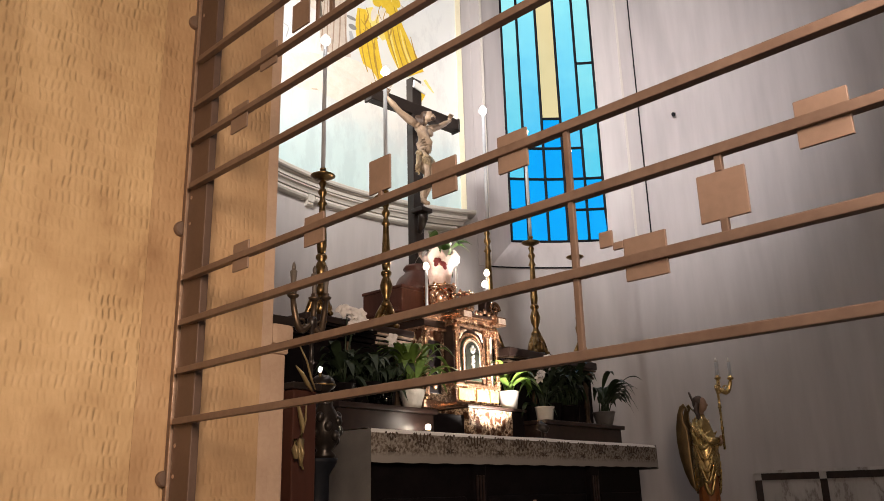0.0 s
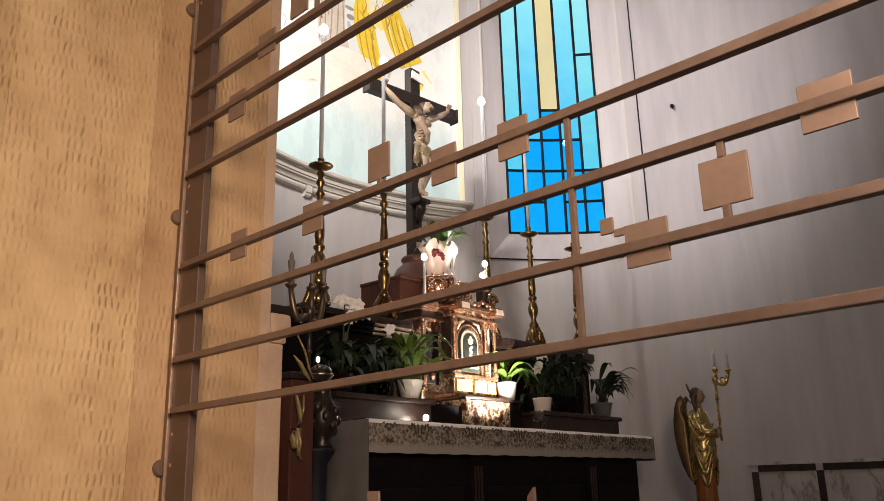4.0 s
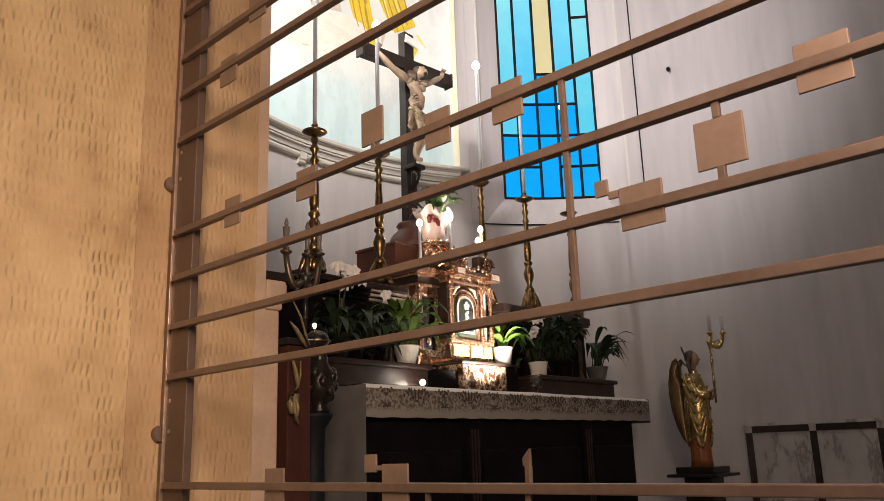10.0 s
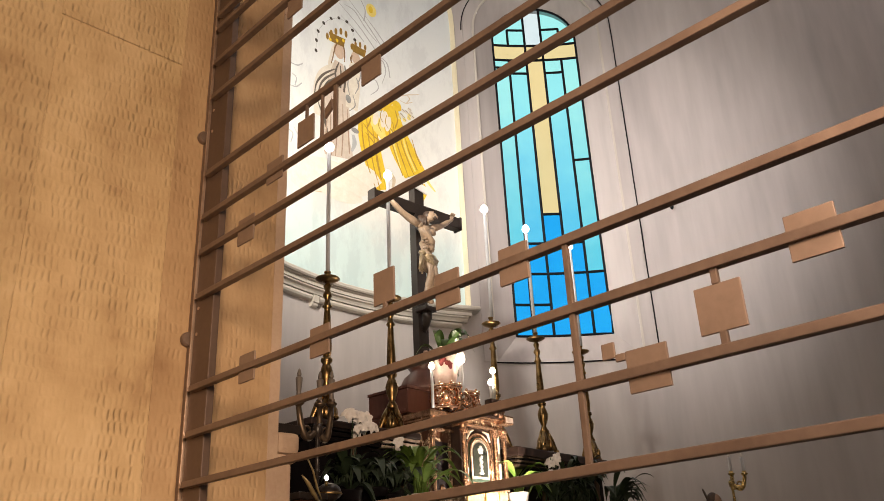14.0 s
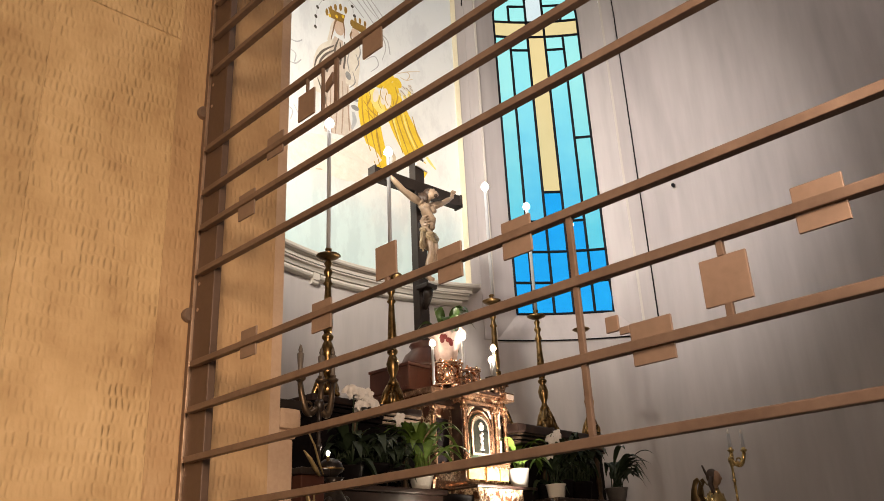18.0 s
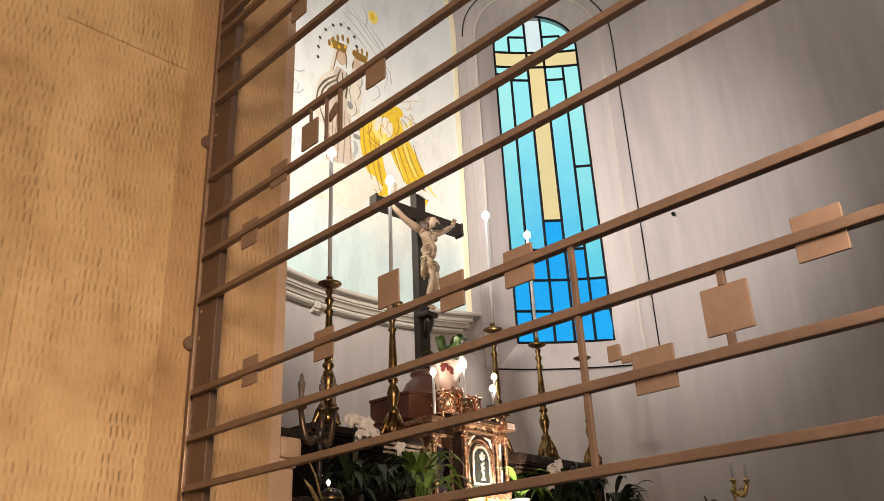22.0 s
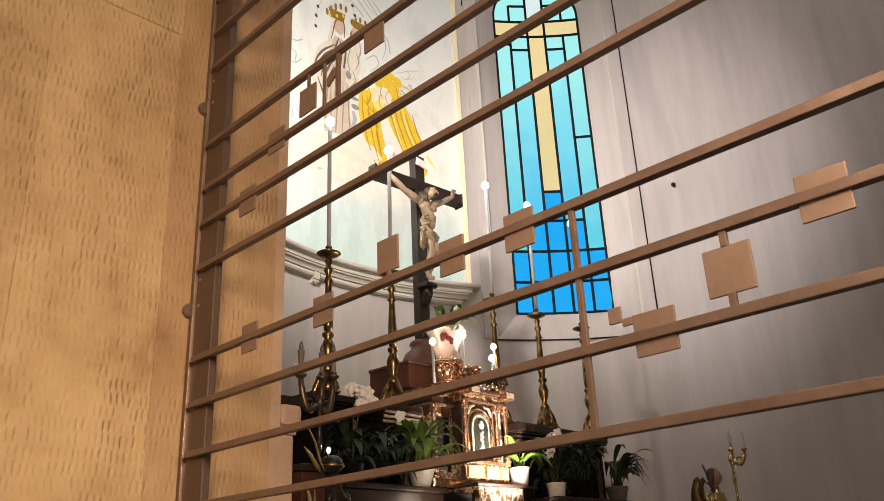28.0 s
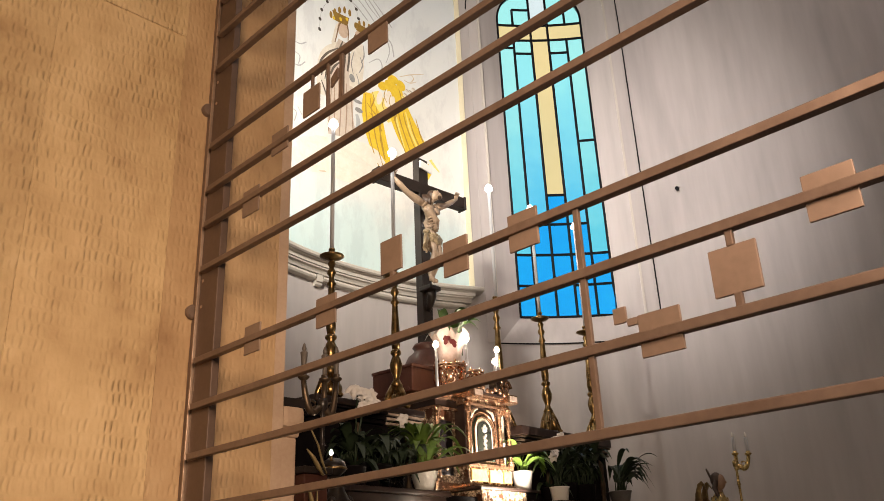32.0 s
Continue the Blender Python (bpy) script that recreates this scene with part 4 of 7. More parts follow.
brush("fold", [(-0.138, 5.106), (-0.083, 4.997), (-0.031, 4.875)], [0.0103, 0.0226, 0.0185], P_CLOAK, 0.0032)
brush("fold", [(-0.074, 5.148), (-0.064, 5.000), (-0.024, 4.845)], [0.0104, 0.0228, 0.0187], P_CLOAK, 0.0032)
brush("fold", [(0.162, 5.616), (0.175, 5.489), (0.152, 5.329)], [0.0108, 0.0237, 0.0194], P_CLOAK, 0.0032)
brush("fold", [(0.111, 5.591), (0.125, 5.465), (0.113, 5.353)], [0.0107, 0.0236, 0.0193], P_CLOAK, 0.0032)
brush("fold", [(0.014, 5.224), (0.006, 4.920), (0.022, 4.645)], [0.0062, 0.0156, 0.0104], P_ROBE, 0.0034)
brush("fold", [(0.078, 5.150), (0.081, 4.895), (0.065, 4.652)], [0.0062, 0.0156, 0.0104], P_ROBE, 0.0034)
brush("fold", [(0.140, 5.200), (0.148, 4.951), (0.132, 4.677)], [0.0062, 0.0154, 0.0103], P_ROBE, 0.0034)
brush("fold", [(0.190, 5.170), (0.204, 4.916), (0.216, 4.731)], [0.0063, 0.0157, 0.0105], P_ROBE, 0.0034)
brush("fold", [(-0.023, 5.104), (-0.042, 4.816), (-0.052, 4.649)], [0.0061, 0.0153, 0.0102], P_ROBE, 0.0034)
brush("fold", [(0.038, 5.306), (0.065, 5.144), (0.043, 4.907)], [0.0063, 0.0158, 0.0105], P_ROBE, 0.0034)
disc("head", 0.097, 5.744, 0.062, 0.088, P_SKIN, 0.004, 0)
brush("veil", [(0.103, 5.840), (0.032, 5.746), (0.013, 5.639), (-0.017, 5.539)], [0.0219, 0.0439, 0.0439, 0.0329], P_LINEN, 0.0036)
brush("hair", [(0.096, 5.843), (0.051, 5.775), (0.033, 5.674), (0.008, 5.564)], [0.011, 0.0164, 0.0132, 0.0088], P_HAIRP, 0.0046)
brush("hair", [(0.103, 5.846), (0.148, 5.819), (0.161, 5.739), (0.155, 5.649)], [0.011, 0.0164, 0.0132, 0.0088], P_HAIRP, 0.0046)
brush("crown", [(0.076, 5.801), (0.069, 5.896)], [0.1425, 0.1974], P_GOLD, 0.005)
disc("crown_point", -0.042, 5.829, 0.017, 0.038, P_GOLD, 0.0052, 0)
disc("crown_point", 0.003, 5.885, 0.017, 0.038, P_GOLD, 0.0052, 0)
disc("crown_point", 0.056, 5.933, 0.017, 0.038, P_GOLD, 0.0052, 0)
disc("crown_point", 0.114, 5.965, 0.017, 0.039, P_GOLD, 0.0052, 0)
disc("crown_point", 0.173, 5.964, 0.017, 0.039, P_GOLD, 0.0052, 0)
disc("crown_jewel", -0.009, 5.811, 0.016, 0.019, P_YEL, 0.0056, 0)
disc("crown_jewel", 0.070, 5.841, 0.016, 0.019, P_YEL, 0.0056, 0)
disc("crown_jewel", 0.141, 5.878, 0.016, 0.019, P_YEL, 0.0056, 0)
# ring of stars
brush("star_ring", [(-0.169, 5.606), (-0.166, 5.716), (-0.148, 5.824), (-0.085, 5.948), (0.001, 6.048), (0.093, 6.106), (0.185, 6.111), (0.250, 6.048), (0.276, 5.953)], [0.0048, 0.0048, 0.0048, 0.0048, 0.0048, 0.0048, 0.0048, 0.0048, 0.0048], P_GREY, 0.0018)
disc("star", -0.169, 5.606, 0.017, 0.018, P_DARK, 0.0022, 0.0)
disc("star", -0.166, 5.716, 0.017, 0.018, P_DARK, 0.0022, 0.3)
disc("star", -0.148, 5.824, 0.017, 0.018, P_DARK, 0.0022, 0.6)
disc("star", -0.085, 5.948, 0.017, 0.018, P_DARK, 0.0022, 0.8999)
disc("star", 0.001, 6.048, 0.017, 0.018, P_DARK, 0.0022, 1.2)
disc("star", 0.093, 6.106, 0.017, 0.018, P_DARK, 0.0022, 1.5)
disc("star", 0.185, 6.111, 0.017, 0.018, P_DARK, 0.0022, 1.7999)
disc("star", 0.250, 6.048, 0.017, 0.018, P_DARK, 0.0022, 2.1)
disc("star", 0.276, 5.953, 0.017, 0.018, P_DARK, 0.0022, 2.4)
# child with crown
brush("child_robe", [(0.277, 5.694), (0.252, 5.463), (0.239, 5.190)], [0.0964, 0.1714, 0.1285], P_LINEN, 0.003)
brush("fold", [(0.226, 5.573), (0.189, 5.435), (0.215, 5.327)], [0.0064, 0.0138, 0.0074], P_GREYD, 0.0038)
brush("fold", [(0.289, 5.540), (0.327, 5.465), (0.277, 5.365)], [0.0064, 0.0138, 0.0074], P_GREYD, 0.0038)
brush("fold", [(0.251, 5.343), (0.289, 5.239), (0.215, 5.162)], [0.0063, 0.0137, 0.0074], P_GREYD, 0.0038)
brush("fold", [(0.327, 5.681), (0.340, 5.562), (0.302, 5.484)], [0.0065, 0.014, 0.0076], P_GREYD, 0.0038)
disc("child_head", 0.283, 5.754, 0.051, 0.064, P_SKIN, 0.004, 0)
brush("child_hair", [(0.245, 5.767), (0.225, 5.721), (0.238, 5.677)], [0.0109, 0.0218, 0.0109], P_HAIRP, 0.0046)
brush("child_crown", [(0.314, 5.806), (0.321, 5.891)], [0.1316, 0.1645], P_GOLD, 0.005)
disc("crown_point", 0.238, 5.858, 0.014, 0.033, P_GOLD, 0.0052, 0)
disc("crown_point", 0.283, 5.904, 0.014, 0.032, P_GOLD, 0.0052, 0)
disc("crown_point", 0.334, 5.923, 0.014, 0.033, P_GOLD, 0.0052, 0)
disc("crown_point", 0.391, 5.917, 0.014, 0.033, P_GOLD, 0.0052, 0)
disc("book", 0.202, 5.280, 0.031, 0.042, P_GREYD, 0.0045, 0.2)
disc("scroll", 0.277, 4.984, 0.043, 0.026, P_GREYD, 0.003, 0)
disc("scroll", 0.264, 5.066, 0.05, 0.018, P_GREYD, 0.0031, 0)
brush("fold", [(0.253, 4.935), (0.277, 4.859), (0.241, 4.762)], [0.0303, 0.0506, 0.0202], P_GREY, 0.0028)
# two kneeling robed shapes in yellow
brush("yellow_robe", [(0.375, 5.203), (0.411, 5.022), (0.456, 4.779), (0.569, 4.488)], [0.0926, 0.2263, 0.216, 0.144], P_YEL, 0.002)
brush("yellow_robe", [(0.657, 5.388), (0.677, 5.170), (0.777, 4.932), (0.897, 4.717)], [0.1359, 0.2196, 0.2614, 0.2405], P_YEL, 0.0055)
brush("yellow_robe", [(0.449, 5.242), (0.519, 5.119), (0.625, 4.994)], [0.083, 0.1555, 0.0933], P_YEL2, 0.0045)
brush("fold", [(0.350, 5.182), (0.349, 4.972), (0.396, 4.703), (0.489, 4.477)], [0.0062, 0.0145, 0.0124, 0.0073], P_OCHRE, 0.0052)
brush("fold", [(0.399, 5.153), (0.422, 4.928), (0.467, 4.692), (0.535, 4.479)], [0.0062, 0.0145, 0.0124, 0.0073], P_OCHRE, 0.0052)
brush("fold", [(0.460, 5.092), (0.492, 4.877), (0.537, 4.635)], [0.0061, 0.0143, 0.0122], P_OCHRE, 0.0052)
brush("fold", [(0.518, 5.031), (0.492, 4.790), (0.548, 4.582)], [0.0061, 0.0143, 0.0122], P_OCHRE, 0.0052)
brush("fold", [(0.363, 5.092), (0.447, 5.006), (0.541, 4.968)], [0.0062, 0.0144, 0.0123], P_OCHRE, 0.0052)
brush("fold", [(0.386, 5.007), (0.470, 4.944), (0.517, 4.855)], [0.0061, 0.0143, 0.0122], P_OCHRE, 0.0052)
brush("fold", [(0.418, 5.231), (0.448, 5.153), (0.398, 5.047)], [0.0062, 0.0145, 0.0124], P_OCHRE, 0.0052)
brush("fold", [(0.618, 5.277), (0.639, 5.068), (0.705, 4.854), (0.770, 4.675)], [0.0063, 0.0146, 0.0125, 0.0073], P_OCHRE, 0.0068)
brush("fold", [(0.677, 5.212), (0.708, 5.018), (0.774, 4.826), (0.827, 4.678)], [0.0062, 0.0144, 0.0123, 0.0072], P_OCHRE, 0.0068)
brush("fold", [(0.736, 5.158), (0.767, 5.000), (0.832, 4.829), (0.885, 4.715)], [0.0062, 0.0144, 0.0123, 0.0072], P_OCHRE, 0.0068)
brush("fold", [(0.804, 5.082), (0.846, 4.920), (0.921, 4.769)], [0.0062, 0.0144, 0.0123], P_OCHRE, 0.0068)
brush("fold", [(0.874, 5.088), (0.916, 4.920), (0.958, 4.824)], [0.0062, 0.0144, 0.0123], P_OCHRE, 0.0068)
brush("fold", [(0.628, 5.149), (0.686, 5.107), (0.649, 5.001)], [0.0062, 0.0144, 0.0123], P_OCHRE, 0.0068)
brush("fold", [(0.704, 5.354), (0.738, 5.243), (0.700, 5.147)], [0.0062, 0.0145, 0.0124], P_OCHRE, 0.0068)
brush("fold", [(0.652, 5.180), (0.683, 4.964), (0.749, 4.750)], [0.0103, 0.0257, 0.0154], P_YEL2, 0.0064)
brush("fold", [(0.770, 5.132), (0.811, 4.941), (0.899, 4.752)], [0.0104, 0.0259, 0.0156], P_YEL2, 0.0064)
disc("head", 0.535, 5.328, 0.055, 0.044, P_YEL, 0.007, 0.5)
disc("head", 0.645, 5.433, 0.055, 0.05, P_YEL, 0.007, 0.5)
disc("head", 0.729, 5.399, 0.043, 0.057, P_YEL, 0.007, 0.5)
disc("head", 0.596, 5.380, 0.043, 0.038, P_YEL, 0.007, 0.5)
disc("sleeve", 0.587, 5.208, 0.037, 0.093, P_CLOUD, 0.0074, -0.2)
disc("sleeve", 0.496, 5.188, 0.03, 0.073, P_CLOUD, 0.0074, -0.2)
disc("sleeve", 0.629, 5.173, 0.03, 0.085, P_CLOUD, 0.0074, -0.2)
brush("fold", [(0.565, 5.308), (0.539, 5.226), (0.575, 5.167)], [0.0052, 0.0094, 0.0052], P_OCHRE, 0.0078)
brush("fold", [(0.545, 5.205), (0.520, 5.124), (0.555, 5.066)], [0.0052, 0.0093, 0.0052], P_OCHRE, 0.0078)
brush("fold", [(0.618, 5.266), (0.592, 5.185), (0.627, 5.125)], [0.0052, 0.0093, 0.0052], P_OCHRE, 0.0078)
# blossoms, horn and hems
disc("blossom", 0.856, 5.333, 0.02, 0.02, P_YEL2, 0.0072, 0)
brush("blossom_line", [(0.845, 5.348), (0.873, 5.326)], [0.0063, 0.0063], P_GREYD, 0.0098)
disc("blossom", 0.794, 5.294, 0.02, 0.02, P_LINEN, 0.0073, 0)
brush("blossom_line", [(0.782, 5.308), (0.811, 5.286)], [0.0063, 0.0063], P_GREYD, 0.0098)
disc("blossom", 0.827, 5.360, 0.021, 0.02, P_LINEN, 0.0076, 0)
brush("blossom_line", [(0.816, 5.374), (0.845, 5.352)], [0.0063, 0.0063], P_GREYD, 0.0098)
disc("blossom", 0.851, 5.301, 0.02, 0.02, P_YEL2, 0.0078, 0)
brush("blossom_line", [(0.840, 5.315), (0.869, 5.293)], [0.0063, 0.0063], P_GREYD, 0.0098)
disc("blossom", 0.770, 5.315, 0.02, 0.02, P_LINEN, 0.008, 0)
brush("blossom_line", [(0.758, 5.330), (0.788, 5.308)], [0.0062, 0.0062], P_GREYD, 0.0098)
disc("blossom", 0.873, 5.363, 0.02, 0.02, P_LINEN, 0.0081, 0)
brush("blossom_line", [(0.862, 5.378), (0.890, 5.355)], [0.0063, 0.0063], P_GREYD, 0.0098)
disc("blossom", 0.804, 5.269, 0.02, 0.02, P_YEL2, 0.0084, 0)
brush("blossom_line", [(0.793, 5.283), (0.822, 5.261)], [0.0062, 0.0062], P_GREYD, 0.0098)
disc("blossom", 0.792, 5.363, 0.021, 0.02, P_LINEN, 0.0086, 0)
brush("blossom_line", [(0.781, 5.379), (0.810, 5.357)], [0.0063, 0.0063], P_GREYD, 0.0098)
disc("blossom", 0.891, 5.322, 0.02, 0.02, P_LINEN, 0.0088, 0)
brush("blossom_line", [(0.879, 5.337), (0.908, 5.314)], [0.0063, 0.0063], P_GREYD, 0.0098)
disc("blossom", 0.749, 5.278, 0.02, 0.02, P_YEL2, 0.009, 0)
brush("blossom_line", [(0.738, 5.292), (0.766, 5.270)], [0.0063, 0.0063], P_GREYD, 0.0098)
disc("blossom", 0.859, 5.396, 0.021, 0.02, P_LINEN, 0.0092, 0)
brush("blossom_line", [(0.848, 5.410), (0.878, 5.388)], [0.0063, 0.0063], P_GREYD, 0.0098)
brush("feather", [(0.719, 5.495), (0.841, 5.559), (0.974, 5.597)], [0.0053, 0.0117, 0.0064], P_TAN, 0.0018)
brush("feather", [(0.767, 5.473), (0.826, 5.454), (0.899, 5.494)], [0.0053, 0.0117, 0.0064], P_TAN, 0.0018)
brush("feather", [(0.841, 5.559), (0.876, 5.519), (0.826, 5.454)], [0.0054, 0.0118, 0.0064], P_TAN, 0.0018)
brush("yellow_hem", [(0.974, 4.641), (1.000, 4.567), (0.968, 4.481)], [0.0394, 0.0493, 0.0197], P_YEL, 0.002)
brush("yellow_hem", [(1.010, 4.695), (1.053, 4.634), (1.097, 4.585)], [0.0296, 0.0247, 0.0099], P_YEL2, 0.003)
brush("yellow_hem", [(0.642, 4.676), (0.688, 4.620), (0.663, 4.535)], [0.0298, 0.0398, 0.0199], P_TAN, 0.003)
brush("yellow_hem", [(0.918, 4.646), (0.962, 4.599), (0.925, 4.551)], [0.0244, 0.0342, 0.0147], P_SKIN, 0.003)

# ---------------------------------------------------------------- altar
ALT_Y, ALT_X0, ALT_X1, ALT_Z = 2.62, 2.51, 5.13, 1.455


altar = thing("altar", AXIS, 3.0, DAIS, "dark marble altar block with a panelled front", "altar")


def apart(name, bm, material, ob, label="", smooth=False):
    """part(), for a mesh that is written in world metres."""
    bmesh.ops.transform(bm, matrix=ob.matrix_world.inverted(), verts=bm.verts)
    return part(name, bm, material, ob, label, smooth)


b = box(B(), ALT_X0 + 0.05, ALT_X1 - 0.14, ALT_Y + 0.06, 3.36, DAIS, ALT_Z - 0.06, 0.006)
apart("body", b, M_DARKMARBLE, altar)
b = box(B(), ALT_X0 + 0.01, ALT_X1 - 0.01, ALT_Y + 0.012, 3.0, ALT_Z - 0.06, ALT_Z - 0.006, 0.008)
apart("table_slab", b, M_DARKMARBLE, altar)
for x0, x1 in ((2.62, 3.20), (3.38, 4.30), (4.46, 4.95)):
    b = box(B(), x0, x1, ALT_Y + 0.045, ALT_Y + 0.066, DAIS + 0.12, ALT_Z - 0.30, 0.008)
    apart("panel", b, M_DARKMARBLE, altar)
for x in (3.29, 4.38):
    b = box(B(), x - 0.05, x + 0.05, ALT_Y + 0.03, ALT_Y + 0.066, DAIS, ALT_Z - 0.1, 0.006)
    apart("pilaster", b, M_DARKMARBLE, altar)
    for dx in (-0.025, 0, 0.025):
        b = box(B(), x + dx - 0.006, x + dx + 0.006, ALT_Y + 0.024, ALT_Y + 0.031, DAIS + 0.15, ALT_Z - 0.2, 0.002)
        apart("flute", b, M_REDMARBLE, altar)

# cloth: top sheet, front border with lace pattern, long drop at the ends


def lace():
    """Pale hem, and above it a net worked with small brown threads."""
    m, nt, b = mat("grey_lace_net")
    v = coords(nt)
    sp = nt.nodes.new("ShaderNodeSeparateXYZ")
    nt.links.new(v, sp.inputs[0])
    hem = nd(nt, "MapRange")
    hem.inputs["From Min"].default_value, hem.inputs["From Max"].default_value = -0.122, -0.098
    nt.links.new(sp.outputs[2], hem.inputs["Value"])
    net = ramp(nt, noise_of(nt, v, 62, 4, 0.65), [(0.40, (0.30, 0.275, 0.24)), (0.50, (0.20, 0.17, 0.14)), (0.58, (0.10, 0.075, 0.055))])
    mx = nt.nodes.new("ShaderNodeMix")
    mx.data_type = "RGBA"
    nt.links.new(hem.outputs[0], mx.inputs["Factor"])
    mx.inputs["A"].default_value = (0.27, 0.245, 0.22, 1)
    nt.links.new(net, mx.inputs["B"])
    nt.links.new(mx.outputs["Result"], b.inputs["Base Color"])
    b.inputs["Roughness"].default_value = 0.9
    bump(nt, b, noise_of(nt, v, 240, 3), 0.5, 0.002)
    return m


M_LACE = lace()
M_STITCH = plain("brown_stitching", (0.040, 0.026, 0.018), (0.10, 0.068, 0.048), 0.85, scale=60, bumps=0.5, fine=300)


def motif(bm, x, y, z, rows, k):
    """Worked motif: small flat tufts of thread about (x, z)."""
    for dx, dz, rx, rz, tilt in rows:
        for sg in (-1, 1):
            ball(bm, (0, 0, 0), rx, 0.0022, rz, 7, 5, Matrix.Translation((x + sg * dx, y - 0.0015, z + dz + 0.002 * math.sin(7 * k + 40 * dx))) @ pose(0, 0, 0, 0, sg * tilt, 0))


# Linen greyed: the shade on the side drops is in its colour.
M_SIDE_SHADE = plain("shade_grey_linen", (0.105, 0.10, 0.097), (0.16, 0.153, 0.147), 0.85, scale=8, bumps=0.3, fine=200)
cloth = thing("altar_cloth", AXIS, 2.8, ALT_Z, "white linen altar cloth with a brown lace border", "altar cloth")
b = B()
nx = 80
rows = []
random.seed(3)
for i in range(nx + 1):
    x = ALT_X0 + (ALT_X1 - ALT_X0) * i / nx
    z = ALT_Z + 0.004 * noise.noise((x * 3, 0, 0))
    rows.append([b.verts.new((x, 2.86, z)), b.verts.new((x, ALT_Y + 0.03, z)), b.verts.new((x, ALT_Y + 0.006, z - 0.006)), b.verts.new((x, ALT_Y, z - 0.022))])
for p, q in zip(rows, rows[1:]):
    for k in range(3):
        b.faces.new((p[k], p[k + 1], q[k + 1], q[k]))
apart("top_sheet", b, M_CLOTH, cloth, smooth=True)
b = B()
rows = []
for i in range(nx + 1):
    x = ALT_X0 - 0.002 + (ALT_X1 - ALT_X0 + 0.004) * i / nx
    w = 0.005 * noise.noise((x * 5, 4, 0)) + 0.002 * math.sin(x * 40)
    hem = 0.128 + 0.002 * math.sin(x * 2 * math.pi / 0.16)
    rows.append([b.verts.new((x, ALT_Y - 0.001 + w * f, ALT_Z - 0.02 - (hem - 0.0) * f)) for f in (0, 0.33, 0.66, 1)])
for p, q in zip(rows, rows[1:]):
    for k in range(3):
        b.faces.new((p[k], p[k + 1], q[k + 1], q[k]))
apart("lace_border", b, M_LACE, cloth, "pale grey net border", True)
TREE = ((0.012, 0.004, 0.006, 0.026, 6), (0.026, -0.014, 0.010, 0.006, 20), (0.036, 0.012, 0.005, 0.018, 12), (0.052, 0.022, 0.010, 0.006, -30), (0.060, 0.002, 0.006, 0.012, 25), (0.074, 0.012, 0.008, 0.005, 10), (0.044, -0.022, 0.008, 0.005, 30), (0.084, -0.004, 0.006, 0.008, 0), (0.006, -0.030, 0.005, 0.006, 0))
KNOT = ((0.008, 0.0, 0.006, 0.010, 25), (0.020, 0.006, 0.008, 0.004, -20), (0.020, -0.007, 0.007, 0.004, 20))
SPRIG = ((0.010, 0.014, 0.009, 0.005, 30), (0.024, 0.004, 0.006, 0.009, -20), (0.034, 0.018, 0.008, 0.004, 15), (0.006, -0.006, 0.005, 0.010, 10))
for k in range(-1, 6):
    x = 2.825 + 0.3925 * k
    for name, dx, dz, rows in (("stitched_tree", 0.0, 1.412, TREE), ("stitched_sprig", 0.19, 1.418, SPRIG), ("stitched_knot", 0.195, 1.364, KNOT)):
        if ALT_X0 + 0.04 < x + dx < ALT_X1 - 0.06:
            b = B()
            motif(b, x + dx, ALT_Y - 0.010, dz, rows, k)
            apart(name, b, M_STITCH, cloth, "brown stitched motif")
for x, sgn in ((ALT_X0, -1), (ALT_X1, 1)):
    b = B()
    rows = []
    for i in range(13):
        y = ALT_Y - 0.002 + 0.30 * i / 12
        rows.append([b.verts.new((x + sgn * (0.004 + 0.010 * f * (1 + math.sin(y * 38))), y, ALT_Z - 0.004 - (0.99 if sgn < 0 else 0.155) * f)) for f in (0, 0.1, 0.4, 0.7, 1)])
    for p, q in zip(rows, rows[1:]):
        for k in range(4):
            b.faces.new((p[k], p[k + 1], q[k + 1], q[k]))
    apart("side_drop", b, M_SIDE_SHADE, cloth, "linen side drop, greyed for the shade on it", True)

# lower gradine: two wings and the block under the tabernacle
M_AMBER = veined("amber_veined_marble", (0.075, 0.032, 0.018), (0.80, 0.62, 0.42), 0.14, 13.0)
for x0, x1, lab in ((2.51, 3.20, "dark marble shelf behind the altar table"), (4.18, 5.13, "dark marble shelf with a moulded end")):
    gr = thing("altar_shelf", (x0 + x1) / 2, 3.0, ALT_Z, lab, "shelf", "altar shelves")
    apart("riser", box(B(), x0 + 0.015, x1 - 0.015, 2.86, 3.08, ALT_Z - 0.03, 1.565, 0.004), M_REDMARBLE, gr)
    apart("top", box(B(), x0, x1, 2.835, 3.08, 1.565, 1.592, 0.007), M_REDMARBLE, gr)
ped = thing("marble_pedestal", AXIS, 3.1, ALT_Z, "amber veined marble base under the tabernacle", "pedestal")
apart("block", box(B(), 3.628, 4.045, 2.99, 3.40, ALT_Z - 0.03, 1.64, 0.006), M_AMBER, ped)
apart("side_block", box(B(), 4.047, 4.18, 3.0, 3.30, ALT_Z - 0.03, 1.64, 0.005), M_DARKMARBLE, ped)
apart("side_block", box(B(), 3.20, 3.626, 3.02, 3.30, ALT_Z - 0.03, 1.60, 0.005), M_DARKMARBLE, ped)
apart("ledge", box(B(), 3.62, 4.19, 2.985, 3.42, 1.642, 1.660, 0.005), M_REDMARBLE, ped)

